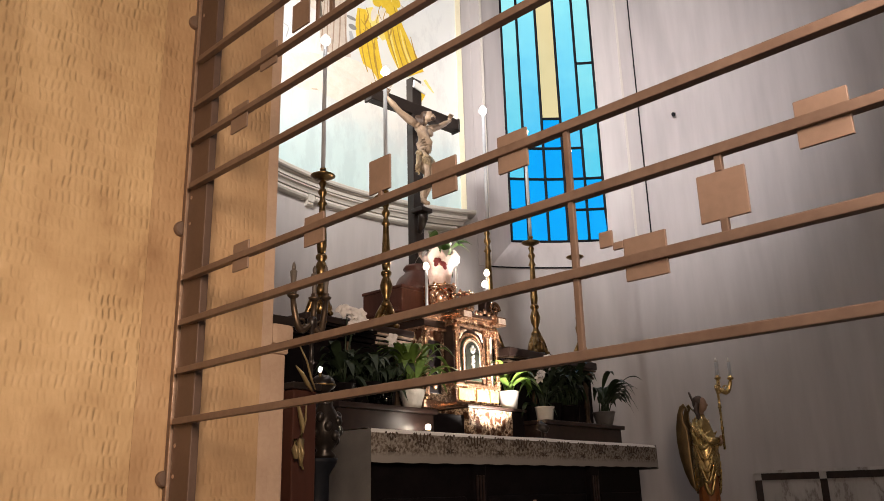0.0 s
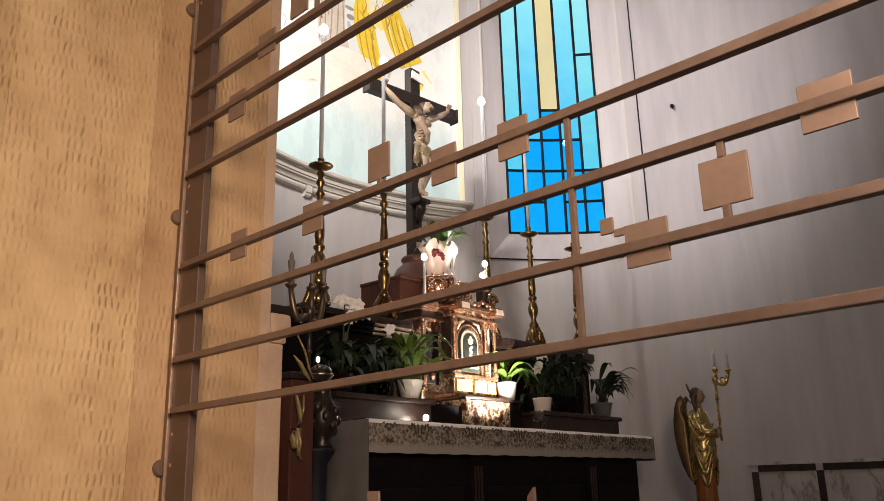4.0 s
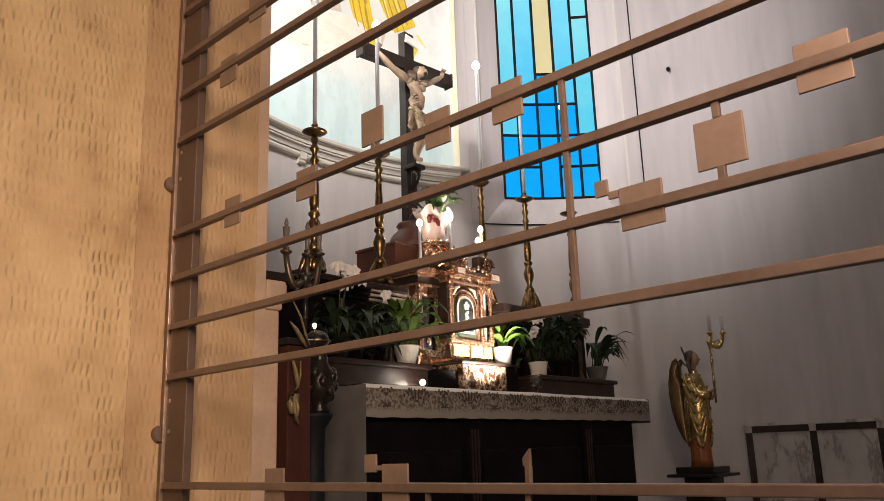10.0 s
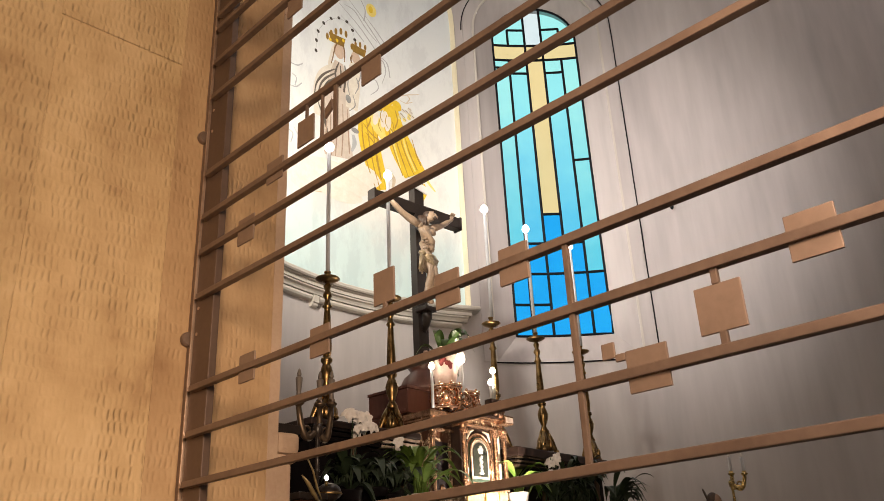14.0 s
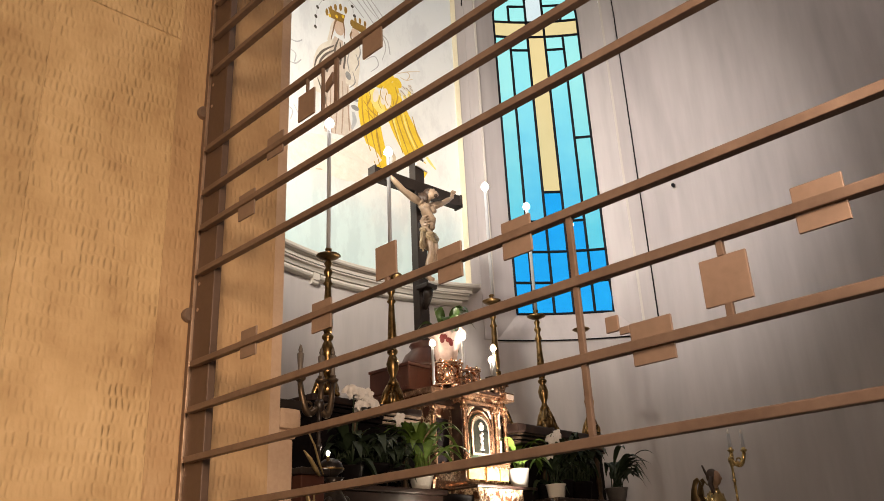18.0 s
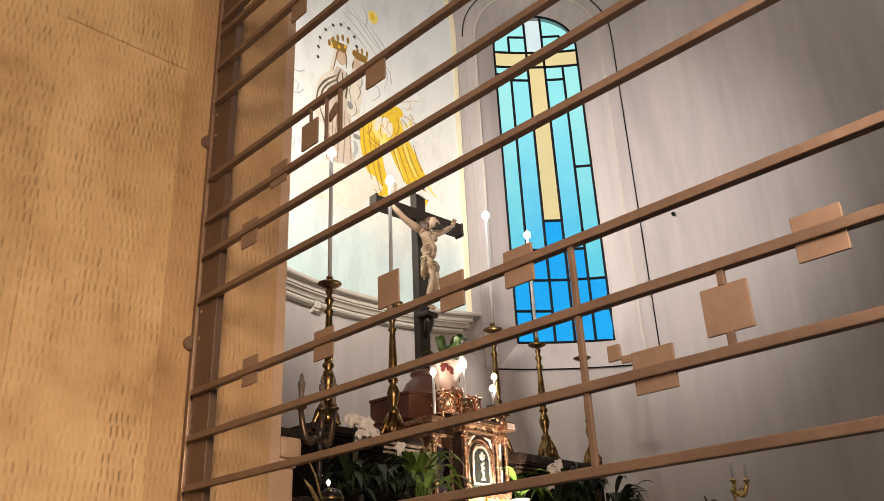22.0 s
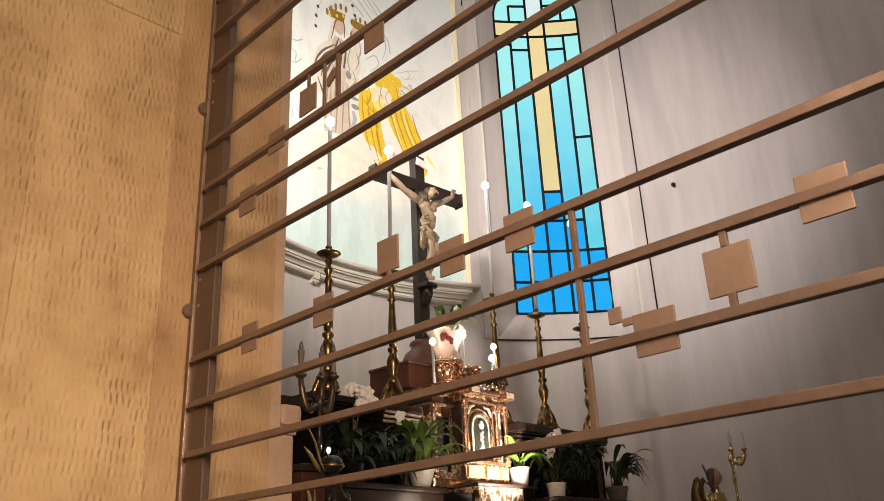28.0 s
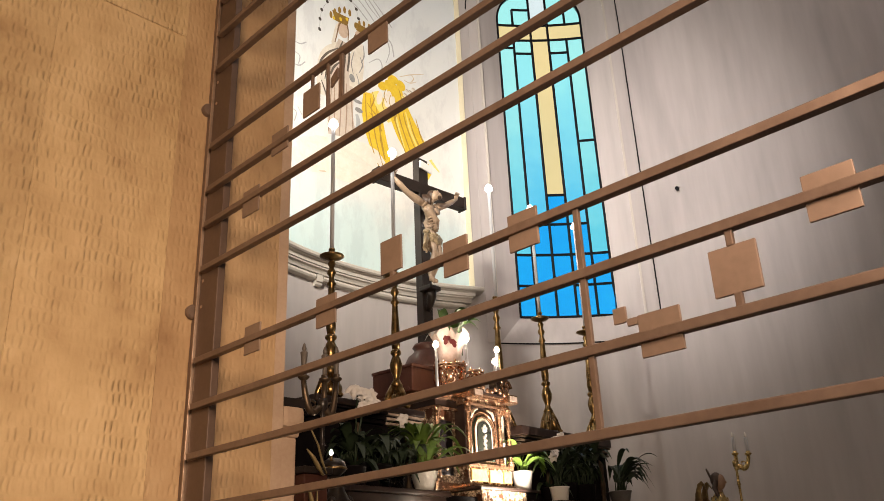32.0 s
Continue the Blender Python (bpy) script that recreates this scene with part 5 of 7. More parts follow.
# upper gradine with gilded mouldings
ug = thing("upper_shelf", AXIS, 3.2, 1.55, "dark marble upper shelf with gilded mouldings", "shelf")
M_PALEGILT = plain("pale_rosy_gilding", (0.36, 0.25, 0.19), (0.80, 0.66, 0.56), 0.32, 0.3, scale=24, bumps=0.5, dist=0.003)
for x0, x1 in ((2.45, 3.20), (4.07, 5.10)):
    left = x0 < 4
    apart("riser", box(B(), x0 + 0.03 if left else 4.20, x1, 3.06, 3.42, 1.45, 1.93, 0.005), M_DARKMARBLE, ug)
    # Gilding paled near the lamp, darker elsewhere: the light is in the tones.
    for z0, z1, y, m in ((1.930, 1.944, 3.030, M_PALEGILT), (1.945, 1.953, 3.038, M_DARKMARBLE), (1.954, 1.968, 3.022, M_PALEGILT), (1.969, 1.978, 3.034, M_DARKMARBLE), (1.979, 1.990, 3.012, M_PALEGILT)):
        if left:
            apart("moulding", box(B(), x0, 2.93, y, 3.43, z0, z1, 0.003), M_DARKMARBLE, ug)
            apart("moulding", box(B(), 2.931, x1, y - 0.003, 3.43, z0, z1, 0.003), m, ug, "narrow gilded moulding, lamplight in its pale tone" if m == M_PALEGILT else "")
        else:
            apart("moulding", box(B(), x0, x1, y, 3.43, z0, z1, 0.003), M_OLDBRONZE if m == M_PALEGILT else m, ug)
    apart("moulding", box(B(), x0 - 0.01, x1, 3.00, 3.44, 1.991, 2.026 if left else 2.046, 0.008), M_REDMARBLE, ug, "upper moulding")
    for k in range(2):
        x = x0 + 0.30 + (x1 - x0 - 0.4) * k
        apart("baluster", lathe(B(), [(0.018, 0), (0.024, 0.02), (0.014, 0.06), (0.022, 0.14), (0.014, 0.22), (0.020, 0.28), (0.012, 0.33)], 10, Matrix.Translation((x, 3.045, 1.592))), M_OLDBRONZE, ug)

# ---------------------------------------------------------------- tabernacle
TX, TY = 3.832, 3.08
M_YELLOW = plain("yellow_marble", (0.50, 0.28, 0.06), (0.72, 0.48, 0.16), 0.2, scale=14, bumps=0.02)
tab = thing("tabernacle", TX, TY + 0.15, 1.66, "gilded tabernacle with a small arched door and columns", "tabernacle")
apart("plinth", box(B(), TX - 0.212, TX + 0.212, TY - 0.02, TY + 0.26, 1.660, 1.682, 0.005), M_GOLD, tab)
apart("base", box(B(), TX - 0.200, TX + 0.200, TY, TY + 0.25, 1.682, 1.775, 0.004), M_AMBER, tab)
for x0, x1 in ((-0.185, -0.045), (-0.02, 0.085), (0.11, 0.19)):
    apart("base_panel", box(B(), TX + x0, TX + x1, TY - 0.010, TY + 0.001, 1.695, 1.765, 0.004), M_YELLOW, tab, "yellow marble inlay")
apart("base_moulding", box(B(), TX - 0.210, TX + 0.210, TY - 0.014, TY + 0.26, 1.775, 1.797, 0.006), M_GOLD, tab)
apart("body", box(B(), TX - 0.190, TX + 0.190, TY + 0.02, TY + 0.25, 1.797, 2.135, 0.004), M_REDMARBLE, tab)


def column(x, y, z0, z1, r, m=M_GOLD):
    b = B()
    h = z1 - z0
    lathe(b, [(r * 1.5, 0), (r * 1.5, 0.012), (r * 1.15, 0.018), (r * 1.35, 0.028), (r, 0.036), (r * 0.95, h * 0.5), (r * 0.85, h - 0.05), (r * 1.2, h - 0.046), (r * 0.95, h - 0.038), (r * 1.5, h - 0.012), (r * 1.6, h)], 14, Matrix.Translation((x, y, z0)))
    for k in range(6):
        a = k * math.pi / 3
        ball(b, (x + r * 1.25 * math.cos(a), y + r * 1.25 * math.sin(a), z1 - 0.026), r * 0.38, r * 0.38, r * 0.6, 6, 4)
    return b


for dx, dy in ((-0.190, -0.006), (0.108, -0.002), (0.184, -0.010), (-0.190, 0.225), (0.182, 0.225)):
    apart("column", column(TX + dx, TY + dy, 1.797, 2.135, 0.015), M_GOLD, tab)
# door with arched frames
DX = TX - 0.045
for h, z0, z1, y, m, lab in ((0.116, 1.802, 1.992, 0.012, M_GOLD, "gilded outer door frame"), (0.096, 1.818, 1.988, 0.004, plain("green_marble_inlay", (0.02, 0.035, 0.025), (0.06, 0.085, 0.06), 0.25, scale=16), ""),
                             (0.081, 1.836, 1.984, -0.001, plain("ivory_inlay", (0.36, 0.30, 0.23), (0.56, 0.48, 0.38), 0.35, scale=16), "ivory inlaid door band"),
                             (0.064, 1.848, 1.984, -0.005, plain("dark_door_ground", (0.012, 0.014, 0.010), (0.04, 0.045, 0.035), 0.3, scale=16), "")):
    b = B()
    pts = [(-h, z0), (h, z0)] + [(h * math.cos(math.pi * k / 12), z1 + h * math.sin(math.pi * k / 12)) for k in range(13)]
    extrude_outline(b, pts, 0.03, Matrix.Translation((DX, TY + y, 0)))
    apart("door", b, m, tab, lab)
b = B()
for dx, z, r1, r2 in ((0, 1.868, 0.024, 0.008), (0, 1.882, 0.016, 0.014), (0.004, 1.905, 0.012, 0.012), (-0.008, 1.916, 0.010, 0.010), (0.003, 1.934, 0.017, 0.012), (-0.006, 1.950, 0.012, 0.012), (0.008, 1.962, 0.010, 0.010),
                      (0, 1.992, 0.022, 0.014), (-0.014, 2.004, 0.012, 0.010), (0.014, 2.006, 0.012, 0.010), (0, 2.020, 0.013, 0.010)):
    ball(b, (DX + dx, TY - 0.007, z), r1, 0.008, r2, 10, 6)
apart("door_relief", b, plain("silver_relief", (0.52, 0.50, 0.46), (0.68, 0.66, 0.62), 0.35, 0.6, scale=20), tab, "pale metal relief of a chalice shape", True)
# raised pale beads round the arches, and corner pilasters
M_BEAD = plain("ivory_bead", (0.42, 0.34, 0.26), (0.66, 0.57, 0.48), 0.35, scale=18)
for h, z0, z1, y, r in ((0.111, 1.806, 1.990, 0.006, 0.0055), (0.086, 1.828, 1.987, -0.002, 0.004)):
    pts = [(DX - h, TY + y, z0)] + [(DX + h * math.cos(math.pi * (1 - k / 14)), TY + y, z1 + h * math.sin(math.pi * k / 14)) for k in range(15)] + [(DX + h, TY + y, z0)]
    apart("arch_bead", tube(B(), pts, r, 6), M_GOLD, tab, "gilded bead of the arch", True)
for x0, x1, y, m in ((-0.174, -0.158, 0.006, M_BEAD), (0.074, 0.090, 0.004, M_GOLD), (0.128, 0.160, 0.004, M_BEAD)):
    apart("pilaster", box(B(), TX + x0, TX + x1, TY + y, TY + 0.03, 1.798, 2.105, 0.003), m, tab)
    apart("capital", box(B(), TX + x0 - 0.005, TX + x1 + 0.005, TY + y - 0.008, TY + 0.03, 2.105, 2.133, 0.006), M_GOLD, tab)
    for k in range(3):
        apart("capital_leaf", ball(B(), (TX + x0 + (x1 - x0) * k / 2, TY + y - 0.010, 2.102 + 0.012 * (k % 2)), 0.007, 0.006, 0.012, 8, 6), M_GOLD, tab, smooth=True)
# carved drops in the corners over the arch
for sg in (-1, 1):
    b = B()
    tube(b, [(DX + sg * 0.045, TY + 0.004, 2.118), (DX + sg * 0.085, TY - 0.002, 2.105), (DX + sg * 0.108, TY + 0.002, 2.06)], [0.006, 0.010, 0.004], 8)
    apart("spandrel_scroll", b, M_BEAD, tab, smooth=True)
# entablature
for h, dz0, dz1, m in ((0.200, 2.135, 2.150, M_GOLD), (0.190, 2.150, 2.180, M_AMBER), (0.206, 2.180, 2.190, M_GOLD), (0.216, 2.191, 2.204, M_GOLD), (0.226, 2.205, 2.216, M_REDMARBLE)):
    apart("cornice", box(B(), TX - h, TX + h, TY - (h - 0.185), TY + 0.065 + h, dz0, dz1, 0.005), m, tab)
for x in (-0.165, 0.17):
    apart("cornice_block", box(B(), TX + x - 0.045, TX + x + 0.045, TY - 0.075, TY + 0.02, 2.168, 2.222, 0.006), M_GOLD, tab)
    apart("block_face", box(B(), TX + x - 0.036, TX + x + 0.036, TY - 0.079, TY - 0.0752, 2.178, 2.212, 0.003), M_PALEGILT, tab, "pale polished face")
# set-back wing beside the door bay, with its own column
apart("wing", box(B(), TX - 0.385, TX - 0.195, TY + 0.09, TY + 0.27, 1.642, 2.10, 0.004), M_AMBER, tab)
apart("wing_base", box(B(), TX - 0.402, TX - 0.206, TY + 0.075, TY + 0.271, 1.642, 1.690, 0.005), M_GOLD, tab)
apart("wing_panel", box(B(), TX - 0.340, TX - 0.235, TY + 0.082, TY + 0.091, 1.73, 2.04, 0.004), M_DARKMARBLE, tab)
apart("column", column(TX - 0.372, TY + 0.075, 1.690, 2.10, 0.016), M_GOLD, tab)
apart("wing_knob", ball(B(), (TX - 0.30, TY + 0.078, 1.775), 0.020, 0.012, 0.024, 10, 8), M_GOLD, tab, smooth=True)
for h, dz0, dz1, m in ((0.0, 2.10, 2.118, M_GOLD), (-0.008, 2.118, 2.160, M_REDMARBLE), (0.010, 2.160, 2.176, M_GOLD), (0.020, 2.177, 2.214, M_GOLD)):
    apart("wing_cornice", box(B(), TX - 0.392 - h, TX - 0.19, TY + 0.068 - h, TY + 0.28, dz0, dz1, 0.005), m, tab)
# hanging leaf ornament on the other side
b = B()
for k in range(6):
    a = k / 5
    tube(b, [(TX + 0.205, TY + 0.04, 2.12 - 0.05 * a), (TX + 0.235 + 0.02 * a, TY + 0.02, 2.11 - 0.07 * a), (TX + 0.250 + 0.035 * math.sin(3 * a), TY + 0.01, 2.08 - 0.09 * a)], [0.010, 0.014, 0.004], 8)
apart("side_leaf", b, M_GOLD, tab, smooth=True)
# scrolls and finials on top
for x, sg in ((0.17, 1), (-0.17, -1)):
    b = B()
    pts = []
    for k in range(22):
        a = k * 0.42
        r = 0.055 - 0.0022 * k
        pts.append((TX + x + sg * r * math.cos(a), TY - 0.02, 2.275 + r * math.sin(a)))
    tube(b, pts, 0.010, 8)
    apart("scroll", b, M_GOLD, tab, smooth=True)
    b = lathe(B(), [(0.02, 0), (0.026, 0.012), (0.012, 0.03), (0.024, 0.055), (0.01, 0.085), (0.014, 0.095), (0, 0.12)], 12, Matrix.Translation((TX + x * 1.18, TY + 0.0, 2.218)))
    apart("finial", b, M_GOLD, tab, smooth=True)
for k in range(7):
    b = ball(B(), (TX - 0.12 + 0.04 * k, TY - 0.045, 2.232 + 0.012 * math.sin(k * 1.9)), 0.016, 0.012, 0.016, 8, 6)
    apart("leaf_boss", b, M_GOLD, tab, smooth=True)

# ---------------------------------------------------------------- gilded crown stand with flowers on the tabernacle
M_GILT = plain("worn_gilding", (0.34, 0.23, 0.085), (0.64, 0.47, 0.20), 0.27, 0.85, scale=10, bumps=0.15)
M_COPPER = plain("rosy_gilt_metal", (0.74, 0.40, 0.25), (0.94, 0.66, 0.48), 0.24, 1.0, scale=20, bumps=0.25)
CX, CY, CZ = 3.612, 3.17, 2.216


def drum(x, y, r, h, n, name, label, kind):
    """Open metal drum: solid inner cup, pairs of crossing ribs, rings, bosses and small feet."""
    st = thing(name, x, y, CZ, label, kind)
    hoop = lambda rr, z, w: tube(B(), [(rr * math.cos(2 * math.pi * k / 28), rr * math.sin(2 * math.pi * k / 28), z) for k in range(29)], w, 6)
    part("cup", lathe(B(), [(r * 0.55, 0.018), (r * 0.80, 0.024), (r * 0.86, h * 0.5), (r * 0.88, h - 0.012), (r * 0.82, h - 0.010), (r * 0.78, 0.05), (0.0, 0.04)], 28), M_COPPER, st, "inner gilded cup", True)
    for z, rr, w in ((0.022, r * 0.97, 0.0075), (0.036, r * 0.94, 0.0045), (h - 0.026, r * 0.97, 0.0045), (h - 0.010, r, 0.0085)):
        part("ring", hoop(rr, z, w), M_COPPER, st, smooth=True)
    for k in range(n):
        a = 2 * math.pi * k / n
        w = math.pi / n
        for sg in (-1, 1):
            pts = [((r * (0.94 + 0.05 * math.sin(math.pi * t))) * math.cos(a + sg * w * (0.95 - 1.5 * math.sin(math.pi * t))), (r * (0.94 + 0.05 * math.sin(math.pi * t))) * math.sin(a + sg * w * (0.95 - 1.5 * math.sin(math.pi * t))), 0.03 + (h - 0.05) * t) for t in (0, 0.15, 0.3, 0.5, 0.7, 0.85, 1)]
            part("openwork_rib", tube(B(), pts, [0.004, 0.005, 0.0055, 0.0045, 0.0055, 0.005, 0.004], 6), M_COPPER, st, smooth=True)
        part("boss", ball(B(), (r * 1.0 * math.cos(a), r * 1.0 * math.sin(a), h * 0.5), 0.009, 0.009, 0.012, 8, 6), M_COPPER, st, smooth=True)
        part("rim_point", ball(B(), (r * math.cos(a), r * math.sin(a), h + 0.002), 0.008, 0.008, 0.010, 8, 6), M_COPPER, st, smooth=True)
        part("foot", ball(B(), (r * 0.95 * math.cos(a), r * 0.95 * math.sin(a), 0.009), 0.012, 0.012, 0.009, 8, 6), M_COPPER, st, smooth=True)
    return st


drum(CX, CY, 0.097, 0.165, 9, "gilded_crown_stand", "openwork rosy gilded metal drum carrying flowers", "stand")
drum(3.812, 3.185, 0.084, 0.155, 8, "gilt_ornament", "smaller openwork rosy gilded metal drum", "ornament")

# ---------------------------------------------------------------- lit candles and their flames
def glow(name, rgb, power):
    m, nt, b = mat(name)
    em = nd(nt, "Emission", Strength=power)
    em.inputs[0].default_value = (*rgb, 1)
    nt.links.new(em.outputs[0], nt.nodes["Material Output"].inputs[0])
    return m


M_FLAME = glow("warm_candle_bulb", (1.0, 0.86, 0.68), 75)
M_TIP = glow("white_candle_bulb", (0.97, 0.96, 1.0), 22)


def lit_candle(x, y, z, h, r, label, flame=0.016, m=M_FLAME, watts=1.2, rgb=(1.0, 0.78, 0.5), group=""):
    c = thing("candle", x, y, z, label, "candle", group)
    part("wax_tube", lathe(B(), [(r, 0), (r, h * 0.5), (r * 0.96, h), (r * 0.5, h + 0.004), (0, h + 0.004)], 14), M_CANDLE, c, smooth=True)
    part("flame_bulb", lathe(B(), [(flame * 0.5, h + 0.004), (flame * 0.92, h + 0.004 + flame * 0.4), (flame, h + 0.004 + flame * 0.9), (flame * 0.8, h + 0.004 + flame * 1.5), (flame * 0.35, h + 0.004 + flame * 2.0), (0, h + 0.004 + flame * 2.3)], 12), m, c, "glowing bulb", True)
    return c


lit_candle(3.425, 3.11, 2.217, 0.225, 0.0085, "slim lit electric candle beside the gilded drum", 0.018)
lit_candle(3.672, 3.085, 2.217, 0.30, 0.0085, "slim lit electric candle beside the gilded drum", 0.019)
lit_candle(3.962, 3.10, 2.336, 0.09, 0.010, "short lit electric candle beside the tabernacle", 0.017)
lit_candle(3.992, 3.10, 2.336, 0.17, 0.010, "short lit electric candle beside the tabernacle", 0.018)
ob = link_mesh("candle_block", box(B(), 3.925, 4.02, 3.07, 3.13, 2.217, 2.335, 0.006), M_REDMARBLE)
tagged(ob, "dark marble block carrying two candles", "block")

# ---------------------------------------------------------------- wooden pedestal and crucifix
XX, XY = 3.795, 3.50
wp = thing("wooden_pedestal", XX, XY, 2.0, "dark brown wooden pedestal with a domed top", "pedestal")
apart("box", box(B(), 3.61, 3.95, 3.42, 3.60, 1.6, 2.42, 0.008), M_BROWNWOOD, wp)
apart("dome", lathe(B(), [(0.165, 0), (0.165, 0.03), (0.15, 0.06), (0.13, 0.10), (0.095, 0.13), (0.085, 0.15), (0.10, 0.165), (0.09, 0.185), (0.0, 0.19)], 24, Matrix.Translation((XX - 0.02, XY, 2.42))), M_BROWNWOOD, wp, smooth=True)
apart("band", lathe(B(), [(0.17, 0), (0.174, 0.01), (0.17, 0.022)], 24, Matrix.Translation((XX - 0.02, XY, 2.425)), False), M_BROWNWOOD, wp, smooth=True)
side = thing("wooden_case", 3.49, 3.45, 1.9, "dark brown wooden case behind the candlesticks", "case")
apart("case_body", box(B(), 3.392, 3.602, 3.280, 3.616, 2.218, 2.362, 0.006), M_BROWNWOOD, side)
apart("case_lid", box(B(), 3.386, 3.606, 3.274, 3.622, 2.362, 2.382, 0.005), M_BROWNWOOD, side)
apart("case_foot", box(B(), 3.392, 3.600, 3.365, 3.610, 1.6, 2.217, 0.006), M_BROWNWOOD, side)
apart("case_rail", box(B(), 3.386, 3.391, 3.300, 3.600, 2.226, 2.244, 0.002), M_BROWNWOOD, side)

cx = thing("cross", XX, XY, 2.6, "tall black wooden altar cross on a pedestal", "cross")
apart("upright", box(B(), XX - 0.047, XX + 0.047, XY + 0.0, XY + 0.06, 2.55, 3.990, 0.004), M_BLACK, cx)
YAW = Matrix.Translation((XX, XY + 0.03, 3.750)) @ pose(0, 0, 0, 0, 0, -6)
apart("crossbar", box(B(), -0.392, 0.392, -0.034, 0.034, -0.044, 0.044, 0.004, YAW), M_BLACK, cx)
for x in (-0.399, 0.399):
    apart("crossbar_end", box(B(), x - 0.008, x + 0.008, -0.040, 0.040, -0.052, 0.052, 0.004, YAW), M_BLACK, cx)
apart("foot_rest", box(B(), XX - 0.085, XX + 0.020, XY - 0.105, XY, 2.962, 2.992, 0.006), M_BLACK, cx)
b = B()
tube(b, [(XX - 0.030, XY - 0.060, 2.965), (XX - 0.026, XY - 0.058, 2.925), (XX - 0.016, XY - 0.036, 2.885), (XX - 0.004, XY - 0.008, 2.842)], [0.036, 0.034, 0.026, 0.014], 12)
apart("bracket", b, M_BLACK, cx, smooth=True)
b = box(B(), -0.062, 0.062, -0.006, 0.006, -0.030, 0.030, 0.004, Matrix.Translation((XX + 0.012, XY - 0.012, 3.925)) @ pose(0, 0, 0, 0, 7, 0))
apart("title_plate", b, M_CLOTH, cx, "pale title scroll")
# carved figure, one plain shape
b = B()
y = XY - 0.062
# trunk, bent towards the hips, chest and ribs
tube(b, [(3.772, y + 0.010, 3.606), (3.770, y, 3.572), (3.770, y - 0.014, 3.525), (3.778, y - 0.012, 3.470), (3.790, y - 0.004, 3.425), (3.790, y, 3.385), (3.784, y + 0.004, 3.345), (3.776, y + 0.006, 3.310)],
     [0.030, 0.062, 0.067, 0.060, 0.047, 0.049, 0.054, 0.045], 18, 0.62)
for sx in (-0.030, 0.032):
    ball(b, (3.770 + sx, y - 0.044, 3.540), 0.034, 0.016, 0.026, 10, 8)
    ball(b, (3.770 + 1.75 * sx, y - 0.004, 3.585), 0.028, 0.026, 0.026, 10, 8)
for k in range(4):
    for sx in (-1, 1):
        tube(b, [(3.778, y - 0.046, 3.492 - 0.020 * k), (3.778 + sx * 0.034, y - 0.042, 3.482 - 0.022 * k), (3.778 + sx * 0.052, y - 0.016, 3.472 - 0.022 * k)], [0.003, 0.006, 0.003], 6)
ball(b, (3.788, y - 0.030, 3.425), 0.030, 0.022, 0.034, 10, 8)
# neck, and the head turned up to one side
tube(b, [(3.774, y, 3.598), (3.784, y - 0.022, 3.640)], [0.025, 0.023], 10)
HEAD = Matrix.Translation((3.796, y - 0.036, 3.664)) @ pose(0, 0, 0, -24, 30, 22)
ball(b, (0, 0, 0), 0.034, 0.039, 0.045, 14, 10, HEAD)
ball(b, (0.0, -0.036, -0.004), 0.006, 0.009, 0.013, 8, 6, HEAD)
ball(b, (0.0, -0.030, -0.036), 0.020, 0.017, 0.018, 10, 8, HEAD)
for sx in (-0.014, 0.014):
    ball(b, (sx, -0.030, 0.014), 0.010, 0.008, 0.005, 8, 6, HEAD)
# arms, with the muscle of the upper arm, and open hands nailed to the bar
for pts, rad in (([(3.712, y, 3.590), (3.655, y + 0.006, 3.606), (3.572, y + 0.014, 3.636), (3.510, y + 0.024, 3.680), (3.462, y + 0.036, 3.722)], [0.026, 0.029, 0.021, 0.021, 0.011]),
                 ([(3.828, y, 3.592), (3.872, y - 0.006, 3.610), (3.932, y - 0.012, 3.640), (3.990, y - 0.014, 3.682), (4.046, y - 0.014, 3.722)], [0.026, 0.028, 0.020, 0.020, 0.011])):
    tube(b, pts, rad, 10)
    hx, hy, hz = pts[-1]
    ball(b, (hx, hy - 0.004, hz + 0.012), 0.019, 0.010, 0.022, 10, 6)
    for q in range(4):
        tube(b, [(hx - 0.014 + 0.009 * q, hy - 0.006, hz + 0.024), (hx - 0.018 + 0.012 * q, hy - 0.016, hz + 0.040), (hx - 0.016 + 0.011 * q, hy - 0.026, hz + 0.048)], [0.0052, 0.0045, 0.0035], 6)
# legs with bent knees, one foot over the other
for sx, kx in ((-0.026, -0.004), (0.026, 0.004)):
    tube(b, [(3.778 + sx, y + 0.004, 3.320), (3.786 + 0.8 * sx, y - 0.030, 3.262), (3.788 + 0.6 * sx + kx, y - 0.048, 3.208), (3.770 + 0.45 * sx, y - 0.032, 3.140), (3.746 + 0.35 * sx, y - 0.026, 3.070), (3.734 + 0.2 * sx, y - 0.036, 3.028), (3.730 + 0.2 * sx, y - 0.075 - 0.2 * sx, 3.002)],
         [0.040, 0.036, 0.031, 0.029, 0.020, 0.017, 0.013], 12)
fig = link_mesh("carved_figure", b, M_IVORY, True)
tagged(fig, "painted carved wooden figure, plain shape, on the cross", "statue")
b = B()
for k in range(9):
    a = -0.060 + 0.0145 * k
    dip = 0.030 * math.sin(math.pi * k / 8)
    tube(b, [(3.780 + a, y - 0.036 + 0.35 * abs(a), 3.376 - 0.3 * dip), (3.782 + a * 1.1, y - 0.056 + 0.4 * abs(a), 3.335 - dip), (3.784 + a * 1.05, y - 0.046 + 0.4 * abs(a), 3.285 - dip + 0.018 * (k % 2))], [0.012, 0.016, 0.009], 8)
